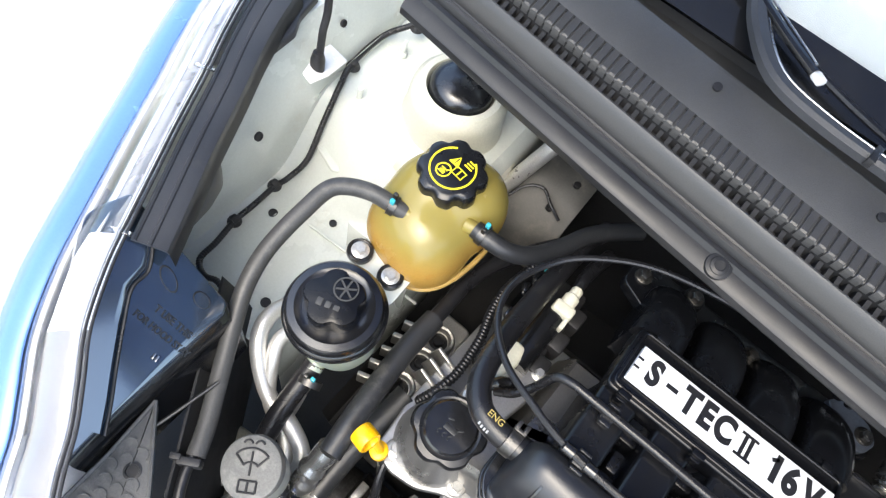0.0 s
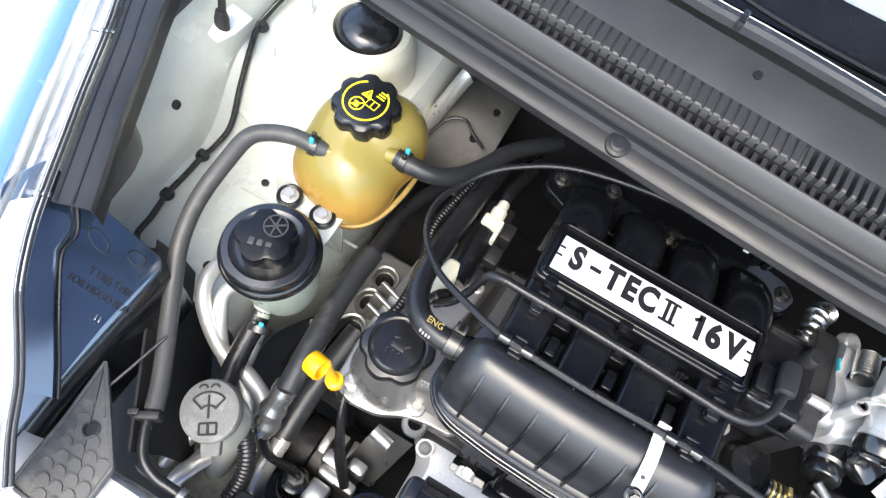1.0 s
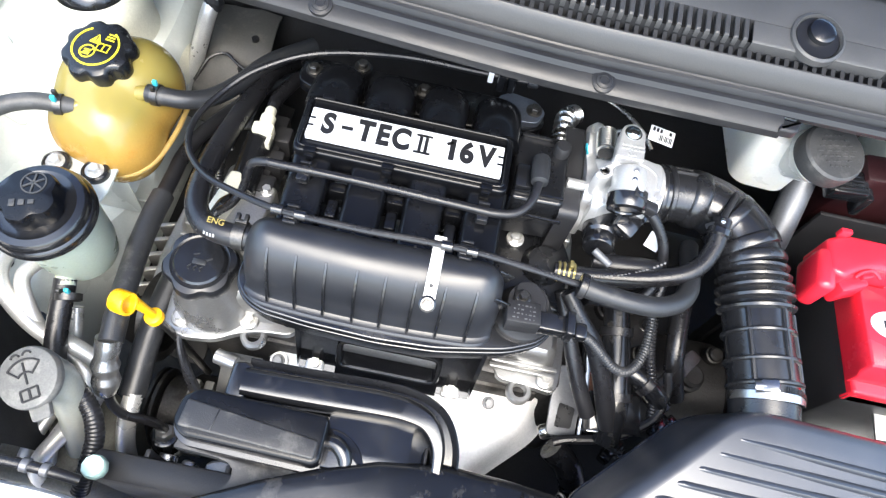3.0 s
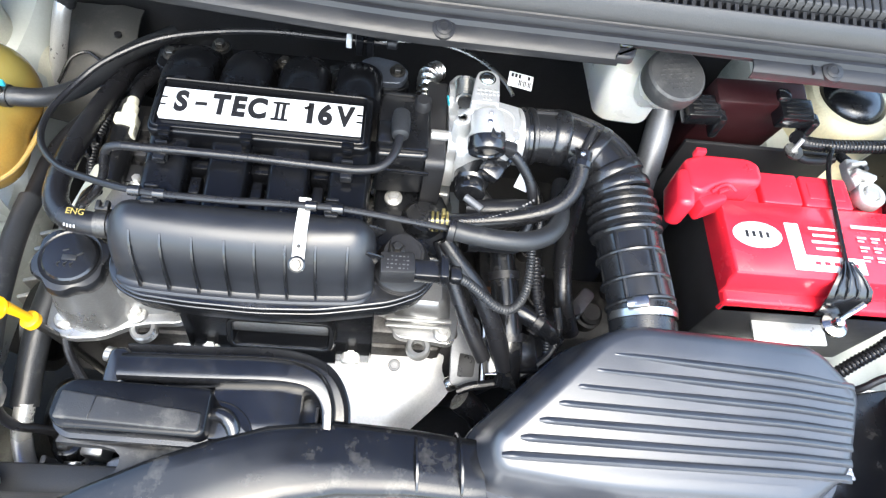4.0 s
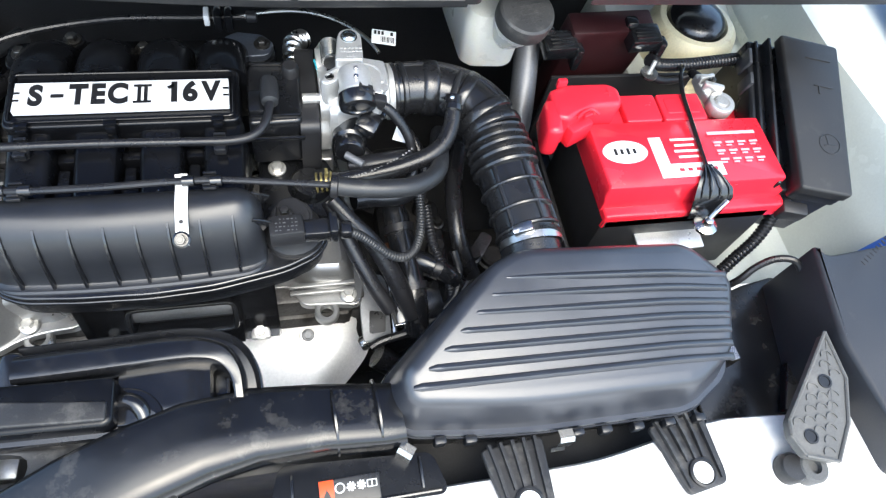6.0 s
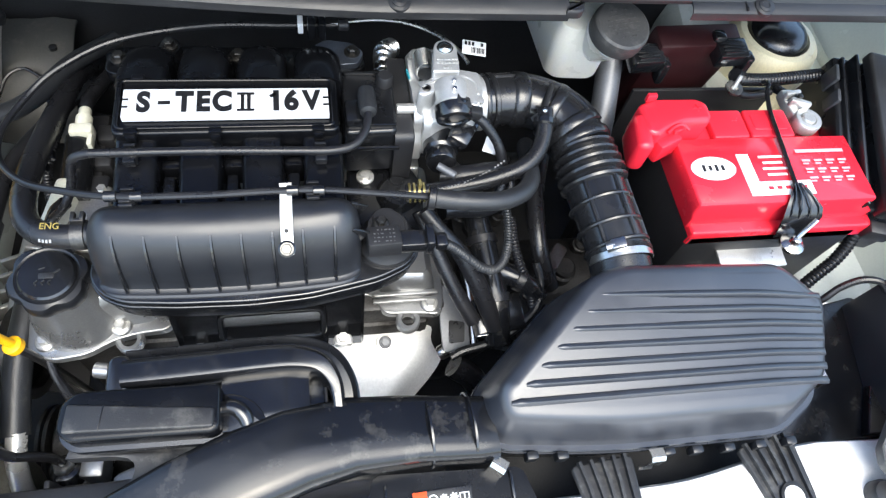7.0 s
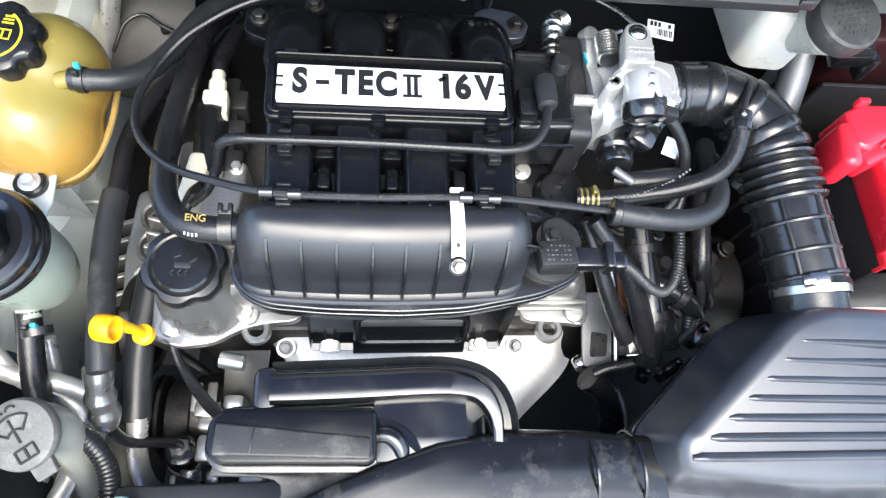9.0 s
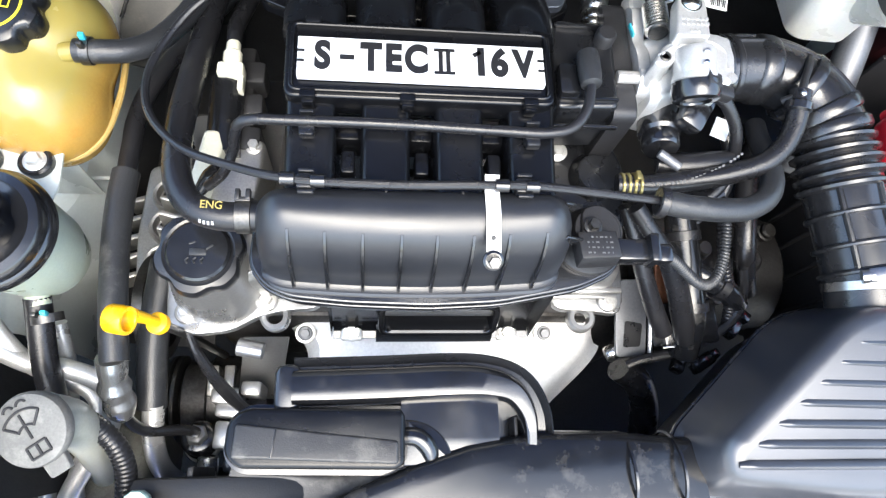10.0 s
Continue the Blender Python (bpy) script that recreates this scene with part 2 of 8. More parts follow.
def solo(name, bm, material, label, category, group="", kind="", sharp=35):
    """A thing of one mesh; its origin goes to its base."""
    lo = [min(v.co[i] for v in bm.verts) for i in range(3)]
    hi = [max(v.co[i] for v in bm.verts) for i in range(3)]
    at = Vector(((lo[0] + hi[0]) / 2, (lo[1] + hi[1]) / 2, lo[2]))
    bmesh.ops.recalc_face_normals(bm, faces=bm.faces[:])
    bmesh.ops.translate(bm, verts=bm.verts[:], vec=-at)
    me = bpy.data.meshes.new(name)
    for f in bm.faces:
        f.smooth = True
    bm.to_mesh(me)
    bm.free()
    me.set_sharp_from_angle(angle=radians(sharp))
    me.materials.append(material)
    ob = new(name, me)
    ob.location = at
    return tagged(ob, label, category, group, kind)


def turn_to(axis):
    """The turn that takes z to the axis."""
    return Vector(axis).normalized().to_track_quat("Z", "Y").to_matrix().to_4x4()


def box(bm, center, size, bevel=0.0, turn=(0, 0, 0), steps=2):
    made = bmesh.ops.create_cube(bm, size=1.0)["verts"]
    m = pose(*center, *turn) @ Matrix.Diagonal((*size, 1))
    bmesh.ops.transform(bm, matrix=m, verts=made)
    if bevel:
        edges = list({e for v in made for e in v.link_edges})
        bmesh.ops.bevel(bm, geom=edges, offset=bevel, segments=steps, affect="EDGES", profile=0.5)
    return bm


def grid_faces(bm, rings, close=True):
    for a, b in zip(rings, rings[1:]):
        n = len(a)
        for i in range(n if close else n - 1):
            j = (i + 1) % n
            bm.faces.new((a[i], a[j], b[j], b[i]))


def lathe(bm, center, profile, axis=(0, 0, 1), seg=32, cap=True, spin=0.0):
    """Profile rows of radius, height and, if wanted, lobes' depth and number."""
    m = Matrix.Translation(center) @ turn_to(axis)
    rings = []
    for r, h, *lobe in profile:
        ring = []
        for k in range(seg):
            a = 2 * math.pi * k / seg + spin
            rr = r
            if lobe:
                w = 0.5 + 0.5 * math.cos(lobe[1] * a)
                rr = r - lobe[0] * (1 - w) ** 2
            ring.append(bm.verts.new(m @ Vector((rr * math.cos(a), rr * math.sin(a), h))))
        rings.append(ring)
    grid_faces(bm, rings)
    if cap:
        bm.faces.new(rings[0][::-1])
        bm.faces.new(rings[-1])
    return bm


def cyl(bm, a, b, r, r2=None, seg=20, bevel=0.0):
    a, b = Vector(a), Vector(b)
    r2 = r if r2 is None else r2
    h = (b - a).length
    prof = [(r, 0), (r2, h)]
    if bevel:
        prof = [(r - bevel, 0), (r, bevel), (r2, h - bevel), (r2 - bevel, h)]
    return lathe(bm, a, prof, b - a, seg)


def spline(pts, per=8):
    pts = [Vector(p) for p in pts]
    ext = [2 * pts[0] - pts[1]] + pts + [2 * pts[-1] - pts[-2]]
    out = []
    for i in range(1, len(ext) - 2):
        p0, p1, p2, p3 = ext[i - 1:i + 3]
        for k in range(per):
            t = k / per
            out.append(0.5 * (2 * p1 + (p2 - p0) * t + (2 * p0 - 5 * p1 + 4 * p2 - p3) * t * t + (3 * p1 - p0 - 3 * p2 + p3) * t ** 3))
    out.append(pts[-1])
    return out


def tube(bm, pts, r, seg=12, per=8, ribs=None, hollow=False, straight=False):
    """A hose along the points. ribs: pitch and depth of a corrugation. r: a radius, or one for each point."""
    line = [Vector(p) for p in pts] if straight else spline(pts, per)
    radii = None if isinstance(r, (int, float)) else r
    if ribs:
        total = sum((b - a).length for a, b in zip(line, line[1:]))
        n = max(8, int(total / ribs[0] * 4))
        fine, k = [], 0
        lens = [0.0]
        for a, b in zip(line, line[1:]):
            lens.append(lens[-1] + (b - a).length)
        for i in range(n + 1):
            s = total * i / n
            while k < len(lens) - 2 and lens[k + 1] < s:
                k += 1
            f = (s - lens[k]) / max(1e-9, lens[k + 1] - lens[k])
            fine.append(line[k].lerp(line[k + 1], f))
        line = fine
    rings = []
    up = None
    for i, p in enumerate(line):
        d = (line[min(i + 1, len(line) - 1)] - line[max(i - 1, 0)]).normalized()
        if up is None:
            up = d.orthogonal().normalized()
        up = (up - d * up.dot(d)).normalized()
        side = d.cross(up)
        if radii:
            f = i / (len(line) - 1) * (len(radii) - 1)
            k = min(int(f), len(radii) - 2)
            rr = radii[k] + (radii[k + 1] - radii[k]) * (f - k)
        else:
            rr = r
        if ribs:
            rr -= ribs[1] * (0, 0.15, 1, 0.85)[i % 4]
        rings.append([bm.verts.new(p + rr * (math.cos(2 * math.pi * k / seg) * up + math.sin(2 * math.pi * k / seg) * side)) for k in range(seg)])
    grid_faces(bm, rings)
    if not hollow:
        bm.faces.new(rings[0][::-1])
        bm.faces.new(rings[-1])
    return bm


def rounded(pts, r, n=5):
    """A 2D outline with its corners rounded; r may be one for each corner."""
    out = []
    m = len(pts)
    for i, p in enumerate(pts):
        a, c, p = Vector(pts[i - 1]), Vector(pts[(i + 1) % m]), Vector(p)
        rr = r[i] if isinstance(r, (list, tuple)) else r
        rr = min(rr, (a - p).length * 0.45, (c - p).length * 0.45)
        s, e = p + (a - p).normalized() * rr, p + (c - p).normalized() * rr
        for k in range(n + 1):
            t = k / n
            out.append((1 - t) ** 2 * s + 2 * t * (1 - t) * p + t * t * e)
    return out


def inset(outline, d):
    """An outline (counter-clockwise) moved inwards by d."""
    out, m = [], len(outline)
    for i, p in enumerate(outline):
        t = Vector(outline[(i + 1) % m]) - Vector(outline[i - 1])
        if t.length < 1e-9:
            t = Vector((1, 0))
        t.normalize()
        out.append(Vector(p) + d * Vector((-t.y, t.x)))
    return out


def loft(bm, rings, cap=True):
    """Rings of 3D points with equal counts, joined in turn."""
    vs = [[bm.verts.new(p) for p in ring] for ring in rings]
    grid_faces(bm, vs)
    if cap:
        bm.faces.new(vs[0][::-1])
        bm.faces.new(vs[-1])
    return bm


def slab(bm, outline, z0, z1, edge=0.003, m=None, steps=3):
    """An outline (counter-clockwise) raised from z0 to z1 with a rounded upper edge."""
    rings = [[Vector((p[0], p[1], z0)) for p in outline]]
    for k in range(steps + 1):
        a = math.pi / 2 * k / steps
        o = inset(outline, edge * (1 - math.cos(a)))
        rings.append([Vector((p[0], p[1], z1 - edge + edge * math.sin(a))) for p in o])
    if m is not None:
        rings = [[m @ p for p in ring] for ring in rings]
    return loft(bm, rings)


def sheet(bm, rows, thick=0.0015, down=(0, 0, -1)):
    """A grid of points as a sheet of metal with a thickness."""
    d = Vector(down) * thick
    top = [[bm.verts.new(p) for p in row] for row in rows]
    low = [[bm.verts.new(Vector(p) + d) for p in row] for row in rows]
    grid_faces(bm, top, False)
    grid_faces(bm, [r[::-1] for r in low], False)
    n = len(rows[0])
    for i in range(len(rows) - 1):
        bm.faces.new((top[i][0], top[i + 1][0], low[i + 1][0], low[i][0]))
        bm.faces.new((top[i + 1][n - 1], top[i][n - 1], low[i][n - 1], low[i + 1][n - 1]))
    for j in range(n - 1):
        bm.faces.new((top[0][j + 1], top[0][j], low[0][j], low[0][j + 1]))
        bm.faces.new((top[-1][j], top[-1][j + 1], low[-1][j + 1], low[-1][j]))
    return bm


def rect(x0, y0, x1, y1):
    return [(x0, y0), (x1, y0), (x1, y1), (x0, y1)]


def oval(cx, cy, rx, ry, n=32, a0=0.0):
    return [(cx + rx * math.cos(2 * math.pi * k / n + a0), cy + ry * math.sin(2 * math.pi * k / n + a0)) for k in range(n)]


BM = bmesh.new
bolt_meshes = {}


def bolt(parent, at, r=0.0055, axis=(0, 0, 1), material=None, h=0.006, label=""):
    """A hexagon flange bolt seated at a point."""
    material = material or zinc
    key = (r, h, material.name)
    if key not in bolt_meshes:
        bm = BM()
        lathe(bm, (0, 0, 0), [(r * 1.55, -0.002), (r * 1.55, 0.0008), (r * 1.2, 0.0018)], seg=20)
        lathe(bm, (0, 0, 0.001), [(r, 0), (r, h * 0.85), (r * 0.88, h)], seg=6)
        lathe(bm, (0, 0, 0.001), [(r * 0.55, h * 0.98), (r * 0.5, h * 1.03)], seg=12)
        me = bpy.data.meshes.new("bolt")
        bm.to_mesh(me)
        bm.free()
        me.materials.append(material)
        bolt_meshes[key] = me
    ob = new("bolt", bolt_meshes[key])
    ob.parent = parent
    ob.matrix_basis = Matrix.Translation(Vector(at) - base_of(parent)) @ turn_to(axis)
    return tagged(ob, label)


def words(body, size, bold=0.0, depth=0.0003):
    """Raised letters of the built-in font as a mesh, centred on the origin in the plane of x and y."""
    cu = bpy.data.curves.new("letters", "FONT")
    cu.body, cu.size, cu.extrude, cu.offset = body, size, depth, bold
    cu.align_x, cu.align_y = "CENTER", "CENTER"
    ob = bpy.data.objects.new("letters", cu)
    scene.collection.objects.link(ob)
    me = bpy.data.meshes.new_from_object(ob.evaluated_get(bpy.context.evaluated_depsgraph_get()))
    bpy.data.objects.remove(ob)
    bpy.data.curves.remove(cu)
    bm = BM()
    bm.from_mesh(me)
    bpy.data.meshes.remove(me)
    return bm


def moved(bm, m):
    bmesh.ops.transform(bm, matrix=m, verts=bm.verts[:])
    return bm


def smooth01(a, b, x):
    t = min(1.0, max(0.0, (x - a) / (b - a)))
    return t * t * (3 - 2 * t)

# ---- the setting: ground, body shell ----
bm = BM()
sheet(bm, [[(x, y, -0.85 + 0.004 * noise.noise((x, y, 0))) for x in (-400, -60, -12, -4, -2, -1.2, -0.8, 0, 0.8, 1.2, 2, 4, 12, 60, 400)]
           for y in (-400, -60, -12, -4, -2, -1.2, -0.8, 0, 0.8, 1.2, 2, 4, 12, 60, 400)], 0.05)
solo("ground", bm, concrete, "pale sunlit concrete ground beside the car", "ground", kind="structure")


def apron(side, name, label):
    """The inner wing: a rail, a side wall, and a shelf that rises to the strut tower."""
    def fx(x):
        return x if side < 0 else 0.3 - x

    root = thing(name, (fx(-0.55), 0.0, -0.4), label, "inner wing", kind="structure")
    bm = BM()
    rows = []
    for i in range(61):
        y = -0.165 + (0.585 if side < 0 else 0.8) * i / 60
        zf = -0.262 + 0.1 * smooth01(0.02, 0.135, y) + 0.03 * smooth01(0.2, 0.4, y)
        lean = 0.02 * smooth01(-0.1, 0.15, y)
        crease = 0.004 * math.sin(y * 38)
        cut = 0.055 * smooth01(0.0, -0.12, y)
        prof = [(-0.665, -0.052), (-0.64, -0.05), (-0.618 + lean, -0.056), (-0.611 + lean, -0.075), (-0.606 + lean, -0.1), (-0.597 + lean, -0.13),
                (-0.586 + lean * 0.8, -0.165), (-0.578 + lean * 0.6, zf + 0.022 + crease), (-0.568, zf + 0.006), (-0.55, zf), (-0.53, zf + 0.002), (-0.5, zf + 0.012), (-0.488, zf + 0.02),
                (-0.46, zf + 0.026), (-0.42, zf + 0.026), (-0.38 - cut * 0.4, zf + 0.026), (-0.34 - cut, zf + 0.024), (-0.328 - cut, zf + 0.012), (-0.322 - cut, zf - 0.02), (-0.32 - cut, -0.42)]
        if side > 0:
            prof.insert(0, (-0.76, -0.058))
        rows.append([(fx(x), y, z) for x, z in prof])
    sheet(bm, rows, 0.002, (0.4 * side, 0, -0.9))
    part("panel", bm, cream_paint, root)
    # strut tower
    tx, ty = (-0.418, 0.188) if side < 0 else (0.738, 0.186)
    k = 1.0 if side < 0 else 1.08
    bm = BM()
    lathe(bm, (tx, ty, -0.2), [(r * k, h) for r, h in ((0.1, 0), (0.096, 0.034), (0.086, 0.046), (0.07, 0.054), (0.063, 0.066), (0.061, 0.1), (0.058, 0.113), (0.051, 0.12), (0.043, 0.121), (0.041, 0.117), (0.041, 0.1))], seg=48)
    tower = part("strut_tower", bm, cream_plastic if side < 0 else tower_cream, root, "cream-painted strut tower stained at its rim")
    bm = BM()
    lathe(bm, (tx, ty, -0.0815), [(r * k, h) for r, h in ((0.0395, -0.01), (0.0395, 0.001), (0.038, 0.006), (0.033, 0.0125), (0.025, 0.017), (0.013, 0.0195), (0.0, 0.02))], seg=40, cap=False)
    part("tower_cap", bm, black_gloss, tower, "glossy black rubber cap")
    return root


wing_l = apron(-1, "inner_wing_west", "cream-white painted inner wing panel with strut tower and bolt holes")
apron(1, "inner_wing_east", "cream-white painted inner wing panel behind battery and fuse box")
# pressed details of the wing beside the coolant tank
for x, y, z, r in ((-0.5725, 0.007, -0.158, 0.005), (-0.53, -0.02, -0.2595, 0.005), (-0.455, 0.012, -0.2335, 0.004), (-0.405, -0.06, -0.2345, 0.004), (-0.44, -0.12, -0.235, 0.005), (-0.5835, 0.165, -0.09, 0.004)):
    bm = BM()
    nrm = (0.95, 0, 0.3) if x < -0.571 else (0, 0, 1)
    lathe(bm, (x, y, z), [(r * 1.25, -0.001), (r * 1.25, 0.0012), (r, 0.0018), (r * 0.9, 0.0004)], nrm, seg=18)
    part("hole", bm, black_part, wing_l)
for x, y, z, ax in ((-0.53, 0.14, -0.162, (0.1, -0.1, 1)), (-0.536, 0.232, -0.15, (0.1, 0, 1))):
    bm = BM()
    lathe(bm, (x, y, z), [(0.007, -0.006), (0.006, 0), (0.0035, 0.002), (0.0035, 0.02), (0.003, 0.022)], ax, seg=14)
    part("stud", bm, cream_paint, wing_l)
bm = BM()
box(bm, (-0.39, -0.005, -0.2335), (0.17, 0.004, 0.004), 0.0015, (0, 2, 4))
part("seam", bm, cream_paint, wing_l)
bm = BM()
box(bm, (-0.47, 0.105, -0.19), (0.14, 0.05, 0.004), 0.0015, (38, 0, 0))
part("gusset", bm, cream_paint, wing_l)
for x, y, z, a in ((-0.50, 0.19, -0.155, 25), (-0.52, 0.08, -0.215, -20)):
    bm = BM()
    slab(bm, rounded(rect(-0.03, -0.014, 0.03, 0.014), 0.012), 0, 0.004, 0.003, pose(x, y, z, 0, 0, a))
    part("emboss", bm, cream_paint, wing_l)
# hinge gusset with the stay's seat
bm = BM()
slab(bm, rounded([(-0.012, -0.03), (0.002, -0.036), (0.013, -0.006), (0.02, 0.036), (-0.008, 0.04), (-0.014, 0.01)], 0.003), 0, 0.002, 0.001, pose(-0.553, 0.094, -0.086, -14, 22, 14))
solo("stay_bracket", bm, white_paint, "white-painted metal bracket for the bonnet stay", "bracket")
bm = BM()
tube(bm, [(-0.553, 0.088, -0.082), (-0.556, 0.098, -0.04), (-0.56, 0.112, 0.02), (-0.57, 0.105, 0.25), (-0.578, 0.09, 0.47)], 0.0045, 10)
lathe(bm, (-0.553, 0.086, -0.09), [(0.004, 0), (0.0085, 0.003), (0.0085, 0.02), (0.006, 0.03)], (-0.05, 0.15, 1), seg=16)
solo("bonnet_stay", bm, black_part, "black bonnet stay rod standing in its bracket", "stay rod")

# firewall, undertray, floor of the bay
bm = BM()
sheet(bm, [[(x, 0.3 + 0.012 * noise.noise((x * 9, z * 9, 2)), z) for x in np.linspace(-0.52, 0.82, 30)] for z in np.linspace(-0.5, 0.1, 16)], 0.012, (0, 1, 0))
solo("wall_firewall", bm, dark_sheet, "black insulation mat on the firewall behind the engine", "firewall", kind="structure")
bm = BM()
sheet(bm, [[(x, y, -0.5 + 0.01 * noise.noise((x * 7, y * 7, 5))) for x in np.linspace(-0.42 - 0.2 * smooth01(-0.45, -0.27, y), 0.76 + 0.16 * smooth01(-0.45, -0.27, y), 24)] for y in np.linspace(-0.5, 0.32, 16)], 0.004)
solo("undertray", bm, dark_sheet, "black plastic undertray at the bottom of the engine bay", "undertray", kind="structure")

# front panel of the body over the radiator
bm = BM()
prof = [(-0.349, -0.24), (-0.3495, -0.2), (-0.35, -0.15), (-0.353, -0.141), (-0.365, -0.136), (-0.40, -0.137), (-0.45, -0.139), (-0.472, -0.142), (-0.48, -0.152), (-0.482, -0.22)]
BACK_X = (-0.47, -0.337, -0.245, -0.143, 0.05, 0.2, 0.42, 0.456, 0.577, 0.68, 0.77)
BACK_Y = (-0.36, -0.353, -0.354, -0.37, -0.38, -0.38, -0.38, -0.376, -0.357, -0.364, -0.36)
rows = []
for i in range(49):
    x = -0.47 + 1.24 * i / 48
    step = 0.003 * smooth01(0.36, 0.4, x) - 0.006 * smooth01(0.62, 0.72, x)
    back = float(np.interp(x, BACK_X, BACK_Y)) + 0.35
    rows.append([(x, y + back * min(1.0, max(0.0, (y + 0.472) / 0.1)), z + step) for y, z in prof])
sheet(bm, rows, 0.002)
support = solo("front_crossmember", bm, white_paint, "white-painted front crossmember over the radiator", "crossmember", kind="structure")
for x, y in ((0.444, -0.405), (0.25, -0.41), (-0.3, -0.4)):
    bm = BM()
    lathe(bm, (x, y, -0.138), [(0.0055, 0), (0.0055, 0.003), (0.0042, 0.0034), (0.004, 0.001)], seg=16)
    part("hole", bm, block_metal, support)
# dark radiator shroud between crossmember and engine
bm = BM()
box(bm, (0.14, -0.318, -0.33), (0.78, 0.03, 0.24), 0.006)
shroud = thing("radiator_shroud", (0.14, -0.318, -0.45), "black radiator fan shroud behind the crossmember", "fan shroud")
part("frame", bm, black_part, shroud)
part("top_panel", slab(BM(), rounded(rect(0.2, -0.4, 0.68, -0.31), 0.006), -0.235, -0.205, 0.003), dark_sheet, shroud)
for x in np.linspace(-0.2, 0.48, 9):
    part("rib", box(BM(), (float(x), -0.3, -0.33), (0.006, 0.012, 0.22), 0.002), black_part, shroud)

# ---- cowl, wipers, windscreen ----
cowl = thing("cowl_panel", (0.2, 0.12, 0.07), "weathered dark grey plastic cowl panel with vent slats", "cowl panel", kind="structure")


def bow(x):
    """The cowl sweeps back towards the car's right side."""
    d = max(0.0, math.hypot(min(0.0, x - 0.16), 0.04) - 0.04)
    return 0.072 * d + 0.045 * d * d


def strip_along(prof, x0, x1, n=40, thick=0.002, taper=0.0):
    bm = BM()
    rows = []
    for i in range(n + 1):
        x = x0 + (x1 - x0) * i / n
        rows.append([(x, y + bow(x), z - 0.08 * bow(x)) for y, z in prof])
    return sheet(bm, rows, thick, (0, 0.3, -0.9))


flap = [(0.041, 0.069), (0.0415, 0.0755), (0.0455, 0.0795), (0.0555, 0.083)]
lines = [(0.0555, 0.083), (0.058, 0.0875), (0.0605, 0.088), (0.0625, 0.085), (0.065, 0.0855), (0.0675, 0.091), (0.0705, 0.0925), (0.073, 0.09), (0.0745, 0.0915)]
part("apron", strip_along(flap, -0.46, 0.338), apron_plastic, cowl)
bm = BM()
slab(bm, rounded([(0.334, 0.0412), (0.352, 0.0412), (0.357, 0.056), (0.334, 0.056)][::1], [0.001, 0.01, 0.002, 0.001]), 0.071, 0.0805, 0.003)
part("apron_end", bm, apron_plastic, cowl)
part("apron", strip_along([(0.0435, 0.07), (0.044, 0.0775), (0.0475, 0.081), (0.0555, 0.083)], 0.474, 0.92), apron_plastic, cowl)
part("apron_lines", strip_along(lines, -0.46, 0.92), apron_plastic, cowl)
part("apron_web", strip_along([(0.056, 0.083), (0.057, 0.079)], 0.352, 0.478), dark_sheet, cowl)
bm = BM()
box(bm, (0.536, 0.052, 0.082), (0.002, 0.014, 0.004), 0.0008, (0, 0, 3))
part("joint", bm, black_part, cowl)
band = [(0.0745, 0.0915), (0.0765, 0.0995), (0.079, 0.106), (0.0815, 0.1105), (0.0835, 0.1125), (0.085, 0.1127)]
part("band", strip_along(band, -0.46, 0.92), band_plastic, cowl)
# tray below the slats; its near-black colour carries the recess's shade
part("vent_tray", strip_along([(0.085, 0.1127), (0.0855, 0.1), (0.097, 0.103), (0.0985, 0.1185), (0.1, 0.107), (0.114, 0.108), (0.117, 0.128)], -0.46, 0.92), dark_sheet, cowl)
panel = [(0.117, 0.128), (0.121, 0.1298), (0.16, 0.139), (0.167, 0.1385), (0.17, 0.132), (0.176, 0.114), (0.2, 0.104)]
part("panel", strip_along(panel, -0.46, 0.92), cowl_plastic, cowl)


def slat_mesh(width):
    bm = BM()
    prof = [(-0.0008, -0.005), (-0.0006, -0.0025), (0.0, 0.0003), (0.0016, 0.0015), (0.021, 0.0066)]
    rings = []
    for y, z in prof:
        rings.append([Vector((dx, y, z + dz)) for dx, dz in ((-width / 2, -0.003), (width / 2, -0.003), (width / 2, -0.0006), (width / 2 - 0.0007, 0.0), (-width / 2 + 0.0007, 0.0), (-width / 2, -0.0006))])
    loft(bm, rings)
    bmesh.ops.recalc_face_normals(bm, faces=bm.faces[:])
    me = bpy.data.meshes.new("slat")
    bm.to_mesh(me)
    bm.free()
    me.materials.append(band_plastic)
    return me


open_slat, wide_slat = slat_mesh(0.0046), slat_mesh(0.0068)
for k in range(151):
    x = -0.44 + k * 0.0088
    if 0.29 < x < 0.42:
        continue
    ob = new("slat", open_slat if 0.03 < x < 0.3 else wide_slat)
    ob.parent = cowl
    ob.location = Vector((x, 0.097 + bow(x), 0.1215 - 0.08 * bow(x))) - base_of(cowl)
# slat fronts down in the recess, its shade put into their dark colour
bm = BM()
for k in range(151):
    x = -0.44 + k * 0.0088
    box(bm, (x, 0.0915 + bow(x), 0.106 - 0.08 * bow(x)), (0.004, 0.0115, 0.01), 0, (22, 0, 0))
tagged(part("shaded_slat_fronts", bm, dark_sheet, cowl), kind="stuff")
# the solid part of the grille, closed between its ribs
CLOSED = [(0.0978, 0.1185), (0.0982, 0.1195), (0.0992, 0.1203), (0.117, 0.125)]
part("blank_strip", strip_along(CLOSED, -0.46, 0.035), band_plastic, cowl)
part("blank_strip", strip_along(CLOSED, 0.44, 0.92), band_plastic, cowl)
